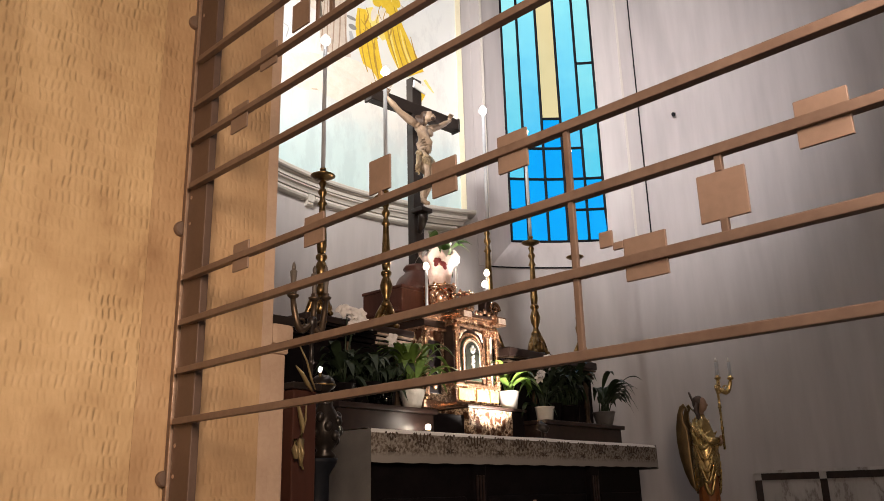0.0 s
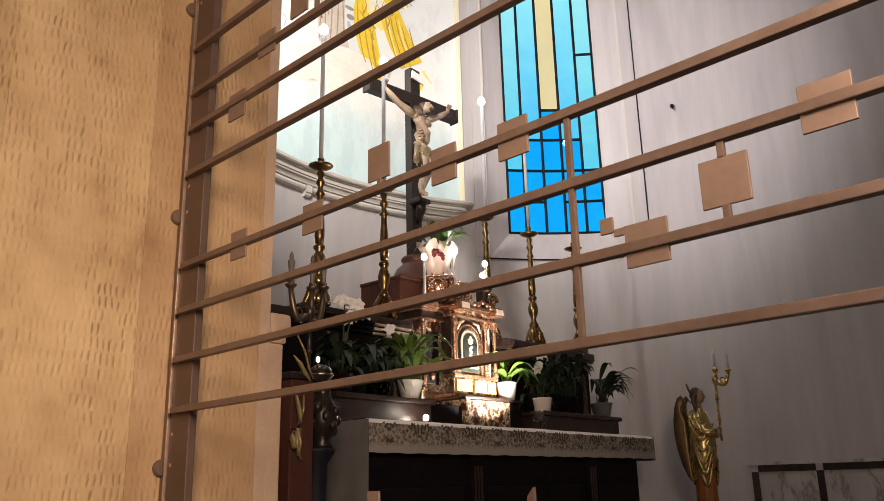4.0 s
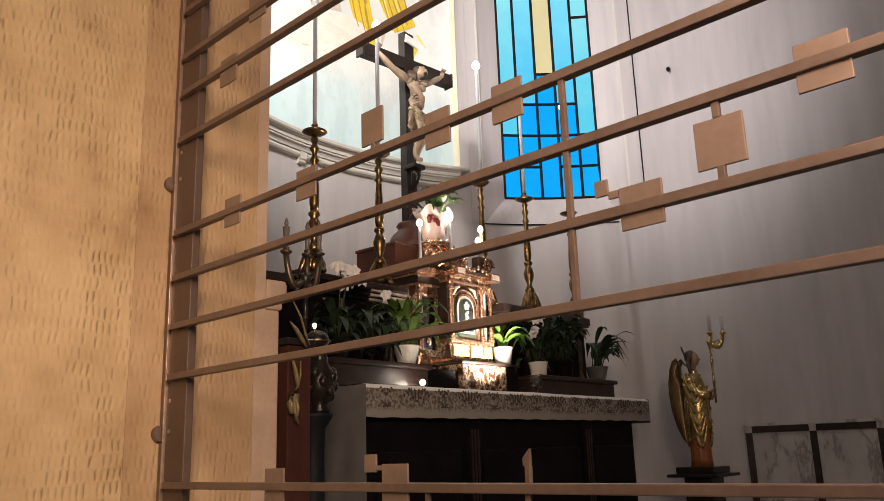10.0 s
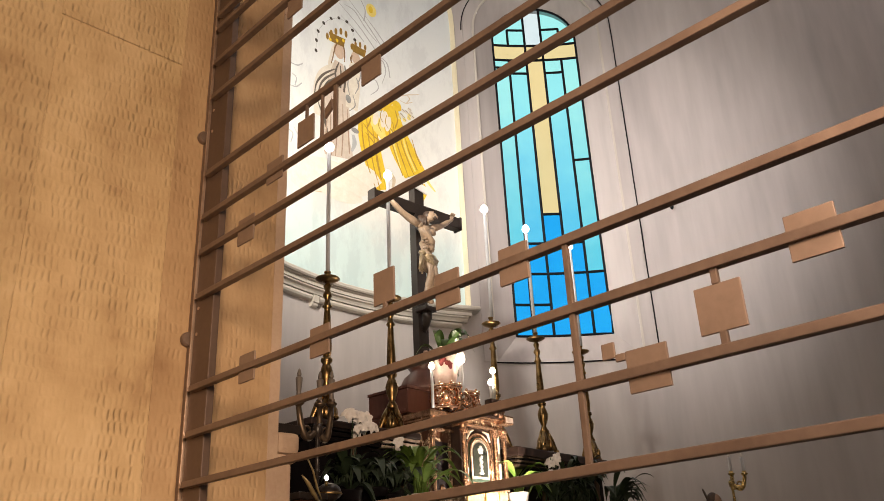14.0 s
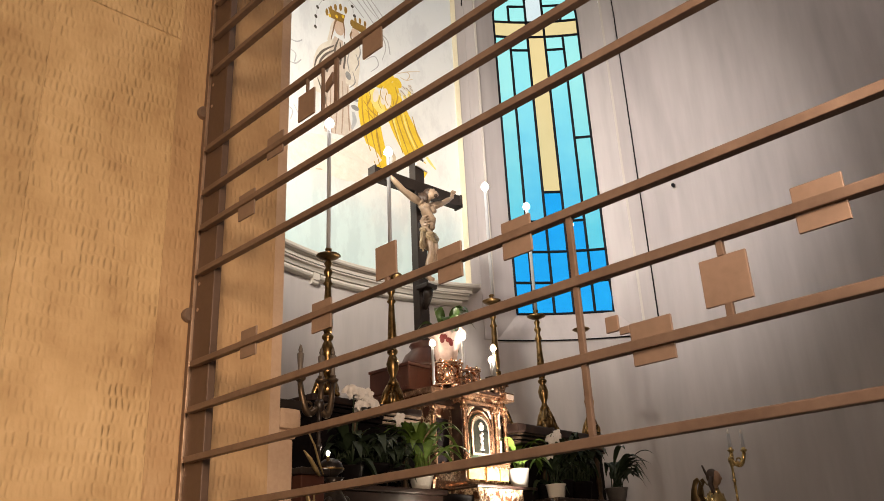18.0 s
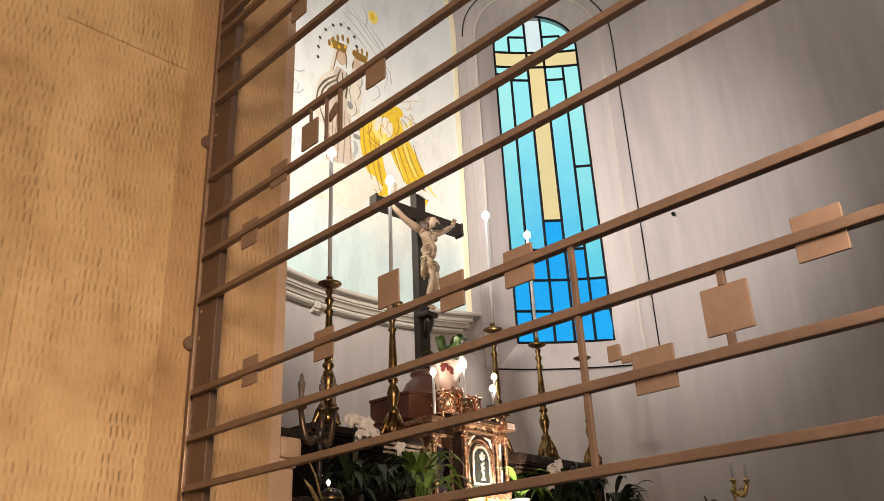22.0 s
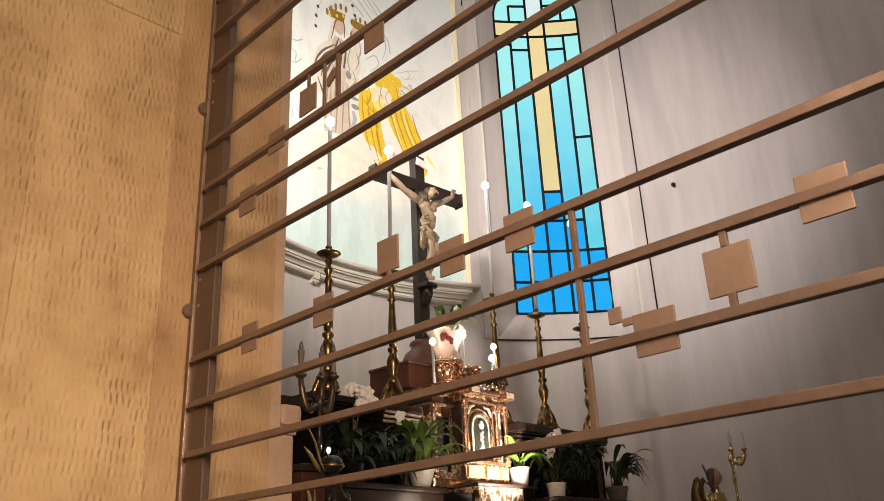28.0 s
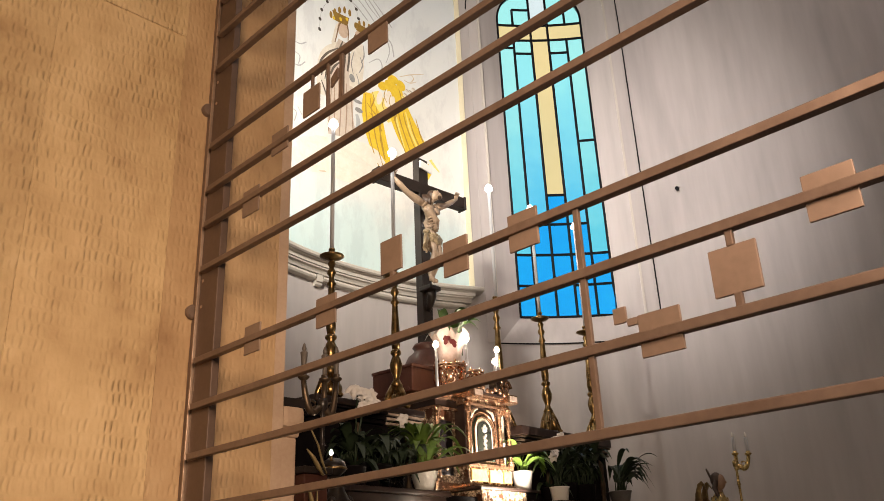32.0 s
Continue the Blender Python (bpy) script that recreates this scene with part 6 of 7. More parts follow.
for k in range(3):
    tube(b, [(3.720, y - 0.020 - 0.012 * k, 3.366 - 0.016 * k), (3.776, y - 0.058, 3.352 - 0.020 * k), (3.838, y - 0.018 - 0.01 * k, 3.360 - 0.022 * k)], [0.010, 0.011, 0.008], 8)
ball(b, (3.704, y - 0.030, 3.366), 0.026, 0.024, 0.020, 10, 8)
for k in range(5):
    tube(b, [(3.702, y - 0.026, 3.362), (3.692 - 0.010 * k + 0.016, y - 0.036 - 0.004 * k, 3.310), (3.680 - 0.013 * k + 0.026, y - 0.030 - 0.008 * k, 3.262), (3.668 - 0.014 * k + 0.034, y - 0.026 - 0.006 * k, 3.212 + 0.010 * (k % 3))], [0.010, 0.014, 0.012, 0.006], 8)
ob = link_mesh("loincloth", b, plain("gilded_cloth", (0.16, 0.11, 0.055), (0.50, 0.40, 0.26), 0.36, 0.35, scale=22), True)
tagged(ob, "gilded carved cloth of the wooden figure", "carving")
b = B()
ball(b, (0.0, 0.016, 0.012), 0.040, 0.036, 0.044, 12, 8, HEAD)
for k in range(5):
    tube(b, [(3.774 - 0.008 * k, y - 0.016 + 0.008 * k, 3.668), (3.756 - 0.004 * k, y - 0.026 + 0.010 * k, 3.630), (3.748 - 0.002 * k, y - 0.034 + 0.012 * k, 3.582 + 0.006 * (k % 2))], [0.014, 0.013, 0.005], 8)
ball(b, (0.0, -0.024, -0.050), 0.018, 0.014, 0.012, 8, 6, HEAD)
ob = link_mesh("carved_hair", b, M_HAIR, True)
tagged(ob, "dark painted carved hair and beard of the figure", "carving")

# ---------------------------------------------------------------- candlesticks
def candlestick(x, y, z, label):
    c = thing("candlestick", x, y, z, label, "candlestick", "altar candlesticks")
    b = B()
    for k in range(3):
        a = 2 * math.pi * k / 3 + 0.5
        tube(b, [(0.02 * math.cos(a), 0.02 * math.sin(a), 0.12), (0.06 * math.cos(a), 0.06 * math.sin(a), 0.07), (0.085 * math.cos(a), 0.085 * math.sin(a), 0.025), (0.10 * math.cos(a), 0.10 * math.sin(a), 0.006)], [0.022, 0.022, 0.018, 0.012], 8)
        ball(b, (0.10 * math.cos(a), 0.10 * math.sin(a), 0.012), 0.02, 0.02, 0.012, 8, 6)
        ball(b, (0.055 * math.cos(a + 1), 0.055 * math.sin(a + 1), 0.045), 0.022, 0.022, 0.03, 8, 6)
    lathe(b, [(0.07, 0.015), (0.055, 0.06), (0.03, 0.10), (0.022, 0.125)], 14)
    bmesh.ops.scale(b, vec=(0.78, 0.78, 1.12), verts=b.verts)
    part("foot", b, M_BRASS, c, smooth=True)
    part("knop", lathe(B(), [(0.018, 0.12), (0.034, 0.14), (0.020, 0.165), (0.016, 0.18), (0.030, 0.215), (0.036, 0.25), (0.026, 0.285), (0.018, 0.30), (0.030, 0.315), (0.030, 0.328), (0.018, 0.34)], 16), M_BRASS, c, smooth=True)
    part("shaft", lathe(B(), [(0.020, 0.34), (0.026, 0.38), (0.024, 0.45), (0.017, 0.58), (0.016, 0.60), (0.026, 0.61), (0.018, 0.625), (0.013, 0.65), (0.024, 0.67), (0.024, 0.68), (0.012, 0.70), (0.022, 0.725), (0.012, 0.745)], 16), M_BRASS, c, smooth=True)
    part("drip_pan", lathe(B(), [(0.012, 0.745), (0.05, 0.758), (0.066, 0.768), (0.064, 0.772), (0.045, 0.766), (0.014, 0.762), (0.014, 0.80), (0.018, 0.802), (0.018, 0.81), (0.0, 0.81)], 20), M_BRASS, c, smooth=True)
    return c


cs = candlestick(2.607, 3.09, 2.027, "tall polished brass candlestick with three scroll feet")
STICKS = ((2.607, 3.09, 2.027, 1.0, 3.60, 0), (3.073, 3.09, 2.027, 1.0, 3.59, 0), (4.128, 3.19, 2.047, 1.10, 3.75, 0.012), (4.492, 3.09, 2.047, 1.026, 3.67, 0), (5.058, 3.09, 2.047, 1.04, 3.70, 0.014))
for x, y, z, tall, top, lean in STICKS:
    if x > 2.7:
        copy_thing(cs, pose(x, y, z, 0, 0, 40 * x) @ Matrix.Diagonal((1, 1, tall, 1)))
    foot = z + 0.81 * tall
    # Tip bulb oversized: the glare round it is put into its shape.
    lit_candle(x + lean, y, foot, top - foot - 0.02, 0.0115, "tall white candle tube with a lit electric tip", 0.027, M_TIP, 0.8, (1.0, 0.93, 0.85), "altar candles")

# ---------------------------------------------------------------- angels with candelabra on pedestals
M_GILTDARK = plain("dull_dark_gilding", (0.10, 0.065, 0.03), (0.24, 0.16, 0.07), 0.4, 0.7, scale=10, bumps=0.15)


M_FACE = plain("dark_painted_face", (0.22, 0.13, 0.085), (0.32, 0.20, 0.13), 0.45, scale=12, bumps=0.1)


def multi(bm_list, name, mats):
    """One mesh from several shaped pieces, each with its own paint."""
    whole = B()
    for i, piece in enumerate(bm_list):
        for f in piece.faces:
            f.material_index = i
        me = bpy.data.meshes.new("piece")
        piece.to_mesh(me)
        whole.from_mesh(me)
        bpy.data.meshes.remove(me)
        piece.free()
    me = bpy.data.meshes.new(name)
    whole.to_mesh(me)
    whole.free()
    for m in mats:
        me.materials.append(m)
    me.polygons.foreach_set("use_smooth", [True] * len(me.polygons))
    return new(name, me)


def angel(x, y, z, h, label, gilt, under, feathers=None, skin_m=M_FACE, turn=0):
    """Standing robed figure facing -y, one plain mesh; h: height in metres."""
    k = h / 0.84
    robe, skirt, skin, hair, wing = B(), B(), B(), B(), B()
    # under-robe with folds
    seg = 28
    rings = []
    for zz, rx, ry, oy in ((0.0, 0.095, 0.085, 0.0), (0.05, 0.092, 0.080, 0.0), (0.15, 0.088, 0.078, 0.0), (0.26, 0.085, 0.078, 0.0)):
        rings.append([skirt.verts.new((k * rx * (1 + 0.07 * math.cos(9 * a)) * math.cos(a), k * (oy + ry * (1 + 0.07 * math.cos(9 * a)) * math.sin(a)), k * zz)) for a in (2 * math.pi * i / seg for i in range(seg))])
    for p, q in zip(rings, rings[1:]):
        for i in range(seg):
            skirt.faces.new((p[i], p[(i + 1) % seg], q[(i + 1) % seg], q[i]))
    skirt.faces.new(rings[0][::-1])
    # gilded mantle: body, hanging to a slanting hem, swagged folds
    rings = []
    for zz, rx, ry, oy, sl in ((0.20, 0.100, 0.098, 0.0, 1.0), (0.27, 0.106, 0.104, 0.0, 0.7), (0.37, 0.110, 0.105, -0.005, 0.3), (0.47, 0.108, 0.100, -0.008, 0), (0.55, 0.104, 0.088, -0.004, 0), (0.62, 0.092, 0.070, 0.006, 0), (0.665, 0.055, 0.048, 0.01, 0), (0.69, 0.03, 0.03, 0.005, 0)):
        ring = []
        for i in range(seg):
            a = 2 * math.pi * i / seg
            f = 1 + 0.035 * math.cos(8 * a + zz * 9) + 0.025 * math.cos(13 * a - zz * 20)
            ring.append(robe.verts.new((k * rx * f * math.cos(a), k * (oy + ry * f * math.sin(a)), k * (zz - sl * 0.06 * math.sin(a)))))
        rings.append(ring)
    for p, q in zip(rings, rings[1:]):
        for i in range(seg):
            robe.faces.new((p[i], p[(i + 1) % seg], q[(i + 1) % seg], q[i]))
    robe.faces.new(rings[-1])
    for sx in (-1, 1):                       # nested folds that hang on both sides, from the shoulder to the hands
        for j in range(6):
            pts, rad = [], []
            for i in range(13):
                t = i / 12
                py = 0.075 - 0.008 * j - (0.170 - 0.006 * j) * t
                zz = 0.640 - 0.052 * j - 0.075 * t - (0.070 + 0.026 * j) * math.sin(math.pi * t ** 1.15) ** 1.4
                px = (0.104 + 0.006 * math.sin(j * 2.1)) * math.sqrt(max(0.03, 1 - (py / 0.125) ** 2))
                pts.append((sx * k * px, k * py, k * zz))
                rad.append(k * (0.005 + 0.013 * math.sin(math.pi * t)))
            tube(robe, pts, rad, 8)
        for j in range(3):                   # upright pleats from the shoulder
            tube(robe, [(sx * k * (0.060 + 0.010 * j), k * (0.045 - 0.035 * j), 0.655 * k), (sx * k * 0.096, k * (0.050 - 0.040 * j), 0.58 * k), (sx * k * 0.106, k * (0.045 - 0.050 * j), 0.49 * k)], [0.010 * k, 0.016 * k, 0.006 * k], 8)
    # sleeves towards the staff
    for sx in (-1, 1):
        tube(robe, [(sx * 0.075 * k, 0.0, 0.60 * k), (sx * 0.095 * k, -0.05 * k, 0.50 * k), (sx * 0.06 * k, -0.115 * k, 0.49 * k), (sx * 0.02 * k, -0.135 * k, 0.505 * k)], [0.036 * k, 0.036 * k, 0.030 * k, 0.022 * k], 10)
        ball(skin, (sx * 0.012 * k, -0.150 * k, (0.505 + 0.012 * sx) * k), 0.018 * k, 0.020 * k, 0.022 * k, 10, 6)
    tube(skin, [(0, 0.005 * k, 0.67 * k), (0, -0.005 * k, 0.72 * k)], [0.026 * k, 0.024 * k], 10)
    ball(skin, (0, -0.018 * k, 0.760 * k), 0.040 * k, 0.046 * k, 0.055 * k, 14, 10)
    ball(skin, (0, -0.064 * k, 0.755 * k), 0.008 * k, 0.010 * k, 0.010 * k, 8, 6)
    ball(hair, (0, 0.010 * k, 0.775 * k), 0.047 * k, 0.052 * k, 0.054 * k, 14, 10)
    tube(hair, [(-0.038 * k, 0.0, 0.77 * k), (-0.050 * k, 0.016 * k, 0.72 * k), (-0.056 * k, 0.0, 0.665 * k), (-0.060 * k, -0.035 * k, 0.60 * k)], [0.020 * k, 0.024 * k, 0.018 * k, 0.008 * k], 8)
    tube(hair, [(0.038 * k, 0.0, 0.77 * k), (0.050 * k, 0.016 * k, 0.72 * k), (0.056 * k, 0.0, 0.665 * k), (0.060 * k, -0.035 * k, 0.60 * k)], [0.020 * k, 0.024 * k, 0.018 * k, 0.008 * k], 8)
    lathe(hair, [(0.0, 0.0), (0.046 * k, 0.0), (0.048 * k, 0.004 * k), (0.046 * k, 0.009 * k), (0.0, 0.009 * k)], 18, pose(0.0, 0.070 * k, 0.815 * k, 70, 0, 12))
    # wings: one curved blade each, with shallow feather ridges
    outer = [(0.085, 0.73), (0.115, 0.775), (0.150, 0.755), (0.178, 0.69), (0.196, 0.60), (0.200, 0.51), (0.188, 0.40), (0.160, 0.29), (0.122, 0.20), (0.085, 0.16)]
    inner = [(0.085, 0.72), (0.105, 0.745), (0.128, 0.715), (0.130, 0.65), (0.10, 0.585), (0.095, 0.51), (0.095, 0.40), (0.09, 0.30), (0.085, 0.21), (0.08, 0.16)]
    for sx in (-1, 1):
        front, back = [], []
        for i, ((oy, oz), (iy, iz)) in enumerate(zip(outer, inner)):
            rf, rb = [], []
            for j in range(7):
                t = j / 6
                py, pz = iy + (oy - iy) * t, iz + (oz - iz) * t
                px = 0.05 + 0.03 * py / 0.23 + 0.012 * math.sin(t * 3.1) - 0.008 * t + 0.004 * math.cos(j * math.pi)
                rf.append(wing.verts.new((sx * k * (px + 0.010), k * py, k * pz)))
                rb.append(wing.verts.new((sx * k * (px - 0.010), k * py, k * pz)))
            front.append(rf)
            back.append(rb)
        for grid in (front, back):
            for p, q in zip(grid, grid[1:]):
                for j in range(6):
                    wing.faces.new((p[j], q[j], q[j + 1], p[j + 1]))
        for i in range(len(outer) - 1):
            for j in (0, 6):
                wing.faces.new((front[i][j], front[i + 1][j], back[i + 1][j], back[i][j]))
    bmesh.ops.recalc_face_normals(wing, faces=wing.faces)
    for piece in (robe, skirt, skin, hair, wing):
        bmesh.ops.scale(piece, vec=(0.72, 0.88, 1.0), verts=piece.verts)
    ob = multi([robe, skirt, skin, hair, wing], "statue", [gilt, under, skin_m, M_HAIR, feathers or gilt])
    ob.matrix_world = pose(x, y, z, 0, 0, turn)
    return tagged(ob, label, "statue")


mg, nt, bs = mat("clear_glass")
bs.inputs["Transmission Weight"].default_value, bs.inputs["Roughness"].default_value, bs.inputs["IOR"].default_value = 1.0, 0.03, 1.45
bs.inputs["Base Color"].default_value = (0.86, 0.88, 0.86, 1)
M_STUB = plain("grey_brown_wax", (0.085, 0.070, 0.058), (0.16, 0.135, 0.115), 0.5, scale=14, bumps=0.2)


def candelabrum(x, y, z, hs, label, m, arms, lit=True, stick=0.1, fat=1.0):
    """Staff with curved arms and electric candle stubs; z: foot of the staff."""
    c = thing("candelabrum", x, y, z, label, "candelabrum", "angels' candelabra")
    # Staff blackened when not lit, so that it vanishes into the shade.
    part("staff", lathe(B(), [(0.008, 0), (0.008, hs * 0.3), (0.013, hs * 0.32), (0.008, hs * 0.35), (0.008, hs * 0.62), (0.014, hs * 0.64), (0.009, hs * 0.67), (0.008, hs - 0.05), (0.018, hs - 0.04), (0.021, hs - 0.015), (0.015, hs), (0.0, hs)], 12), m if lit else M_BLACK, c, smooth=True)
    for a, r, up in arms:
        dx, dy = math.cos(a), math.sin(a)
        b = B()
        bend = [k / 10 for k in range(11)]
        tube(b, [(dx * r * t ** 0.75, dy * r * t ** 0.75, hs - 0.026 - 0.034 * math.sin(math.pi * t) + (up + 0.026) * t ** 4) for t in bend], [(0.0085 + 0.0035 * math.sin(math.pi * t)) * fat for t in bend], 8)
        curl = [k * 0.5 for k in range(11)]
        tube(b, [(dx * (r * 0.52 + (0.020 - 0.0022 * q) * math.cos(q)), dy * (r * 0.52 + (0.020 - 0.0022 * q) * math.cos(q)), hs - 0.030 + (0.020 - 0.0022 * q) * math.sin(q)) for q in curl], 0.004 * fat, 6)
        lathe(b, [(0.008 * fat, 0), (0.022, 0.010), (0.023, 0.016), (0.012, 0.02), (0.014, 0.03)], 12, Matrix.Translation((dx * r, dy * r, hs + up)))
        arm = part("arm", b, m, c, smooth=True)
        part("candle_sleeve", lathe(B(), [(0.010, 0.02), (0.011 if lit else 0.009, stick * 0.5), (0.011 if lit else 0.0145, stick - 0.004), (0.011, stick), (0.0, stick)], 12, Matrix.Translation((dx * r, dy * r, hs + up))), M_CANDLE if lit else M_STUB, arm, smooth=True)
        part("bulb", lathe(B(), [(0.006, stick), (0.009, stick + 0.012), (0.005, stick + 0.028), (0.0, stick + 0.036)], 10, Matrix.Translation((dx * r, dy * r, hs + up))), M_POT if lit else M_STUB, arm, "unlit bulb", True)
    return c


def pedestal(x, y, z0, z1, w, label, m):
    p = thing("pedestal", x, y, z0, label, "pedestal", "angels' pedestals")
    h = z1 - z0
    part("shaft", box(B(), -w * 0.62, w * 0.62, -w * 0.62, w * 0.62, 0, h - 0.065, 0.006), m, p)
    part("top_plate", box(B(), -w * 1.15, w * 1.15, -w * 1.15, w * 1.15, h - 0.065, h - 0.045, 0.004), m, p)
    part("block", box(B(), -w * 0.85, w * 0.85, -w * 0.85, w * 0.85, h - 0.045, h, 0.005), M_BLACK, p)
    return p


RX, RY = 5.405, 2.405
pedestal(RX, RY, DAIS, 1.0, 0.155, "black wooden pedestal with a projecting plate", M_BLACK)
angel(RX, RY, 1.0, 0.79, "gilded carved angel in an orange under-robe, plain shape", M_GILT, M_ORANGE, M_GILTDARK)
candelabrum(RX + 0.0, RY - 0.142, 1.41, 0.43, "gilded candelabrum with two curved arms and white candles", M_GILT, ((-0.35, 0.012, 0.03), (-1.40, 0.092, 0.02)), True, 0.12, 1.4)
M_DRYGILT = plain("worn_pale_gilding", (0.20, 0.145, 0.065), (0.36, 0.28, 0.14), 0.45, 0.3, scale=14, bumps=0.3)
M_REDWOOD = plain("red_brown_wood", (0.045, 0.016, 0.010), (0.080, 0.029, 0.019), 0.4, scale=5, bumps=0.15, stretch=(1, 1, 0.2))
# Post put here in place of the twin angel's shaded under-robe.
post = thing("wooden_post", 1.945, 2.45, DAIS, "dark red-brown post standing in for the twin angel's robe", "post")
part("shaft", box(B(), -0.058, 0.052, -0.07, 0.07, 0, 1.10, 0.006), M_REDWOOD, post)
part("top_plate", box(B(), -0.07, 0.065, -0.085, 0.085, 1.10, 1.125, 0.005), M_BLACK, post)
# Folds put here in place of the twin angel's gilded mantle and wing.
carving = thing("gilded_carving", 1.91, 2.36, 1.26, "gilded folds standing in for the twin angel's mantle", "carving")
for rows in (((1.889, 1.705, 0.003), (1.924, 1.652, 0.005), (1.946, 1.591, 0.006), (1.967, 1.550, 0.003)), ((1.874, 1.630, 0.003), (1.903, 1.604, 0.010), (1.930, 1.568, 0.011), (1.953, 1.542, 0.005)),
             ((1.885, 1.500, 0.004), (1.900, 1.455, 0.011), (1.911, 1.415, 0.012), (1.905, 1.375, 0.009)), ((1.925, 1.49, 0.003), (1.924, 1.44, 0.006), (1.914, 1.39, 0.003)),
             ((1.880, 1.368, 0.012), (1.878, 1.335, 0.016), (1.886, 1.300, 0.012)), ((1.908, 1.370, 0.013), (1.908, 1.320, 0.015), (1.906, 1.275, 0.007)), ((1.894, 1.36, 0.006), (1.898, 1.31, 0.009), (1.918, 1.262, 0.005))):
    b = B()
    tube(b, [(x, 2.352, z) for x, z, w in rows], [w for x, z, w in rows], 8, 0.6)
    apart("fold", b, M_DRYGILT, carving, smooth=True)
candelabrum(1.976, 2.39, 1.576, 0.256, "old bronze candelabrum with curved arms and dark candle stubs", M_OLDBRONZE, ((3.1, 0.092, 0.058), (0.6, 0.022, 0.066), (-0.05, 0.064, 0.072)), False, 0.112, 1.25)
# dark pedestal with a vase, an oil lamp before it
M_NIGHT = plain("dark_blue_wood", (0.004, 0.005, 0.008), (0.012, 0.014, 0.020), 0.6, scale=9, spec=0.2)
M_UMBER = plain("dark_umber_bronze", (0.008, 0.006, 0.005), (0.035, 0.027, 0.022), 0.32, 0.4, scale=18, bumps=0.4, dist=0.004)
js = thing("dark_pedestal", 2.11, 2.50, DAIS, "dark blue-black turned pedestal", "pedestal")
part("shaft", lathe(B(), [(0.075, 0), (0.075, 0.05), (0.048, 0.10), (0.044, 0.70), (0.046, 0.80), (0.075, 0.845), (0.078, 0.86), (0.0, 0.86)], 20), M_NIGHT, js, smooth=True)
vase = thing("bronze_vase", 2.13, 2.485, DAIS + 0.86, "dark lumpy bronze vase on a dark pedestal", "vase")
b = lathe(B(), [(0.04, 0), (0.045, 0.012), (0.03, 0.03), (0.05, 0.06), (0.062, 0.11), (0.055, 0.16), (0.032, 0.20), (0.028, 0.23), (0.042, 0.25), (0.036, 0.25), (0.0, 0.22)], 20)
for k in range(14):
    ball(b, (0.055 * math.cos(k * 2.4), 0.055 * math.sin(k * 2.4), 0.07 + 0.007 * k), 0.018, 0.018, 0.022, 8, 6)
part("body", b, M_UMBER, vase, smooth=True)
lampo = thing("oil_lamp", 2.115, 2.485, DAIS + 1.111, "small oil lamp with a shiny domed bowl on the vase", "lamp")
part("bowl", lathe(B(), [(0.0, 0.0), (0.026, 0.0), (0.030, 0.008), (0.048, 0.022), (0.050, 0.036), (0.042, 0.056), (0.026, 0.068), (0.010, 0.072), (0.0, 0.072)], 24), M_UMBER, lampo, smooth=True)
part("rim", lathe(B(), [(0.051, 0.026), (0.054, 0.030), (0.051, 0.034)], 24, None, False), M_BRASS, lampo, "worn metal rim", True)
part("flame", ball(B(), (-0.03, -0.02, 0.088), 0.0075, 0.0075, 0.011), M_FLAME, lampo, "small bright flame", True)
part("wick_holder", lathe(B(), [(0.006, 0.050), (0.007, 0.074), (0.003, 0.078)], 10, Matrix.Translation((-0.03, -0.02, 0.0))), M_BRASS, lampo, smooth=True)

# ---------------------------------------------------------------- plants
def blade(bm, base, head, reach, rise, width, droop=0.5, n=7, fold=0.25, tipw=0.0):
    """One leaf: from base along heading, arching up by rise and drooping."""
    dx, dy = math.cos(head), math.sin(head)
    rows = []
    for k in range(n + 1):
        t = k / n
        r = reach * t
        z = rise * (t * (2 - t)) - droop * reach * t * t * t
        w = width * (math.sin(math.pi * min(1, t * 0.93 + 0.07)) ** 0.8) * (1 - 0.25 * t) + 0.0015
        p = Vector(base) + Vector((dx * r, dy * r, z))
        side = Vector((-dy, dx, 0))
        rows.append([bm.verts.new(p - side * w / 2 + Vector((0, 0, fold * w / 2))), bm.verts.new(p), bm.verts.new(p + side * w / 2 + Vector((0, 0, fold * w / 2)))])
    for a, b2 in zip(rows, rows[1:]):
        for j in range(2):
            bm.faces.new((a[j], b2[j], b2[j + 1], a[j + 1]))
    return bm


def pot(parent, r0, r1, h, m, soil=True):
    part("pot", lathe(B(), [(r0 * 0.9, 0), (r0, 0.006), (r1, h * 0.92), (r1 * 1.05, h * 0.94), (r1 * 1.05, h), (r1 * 0.95, h), (r1 * 0.92, h * 0.9), (0, h * 0.88)], 20), m, parent, smooth=True)


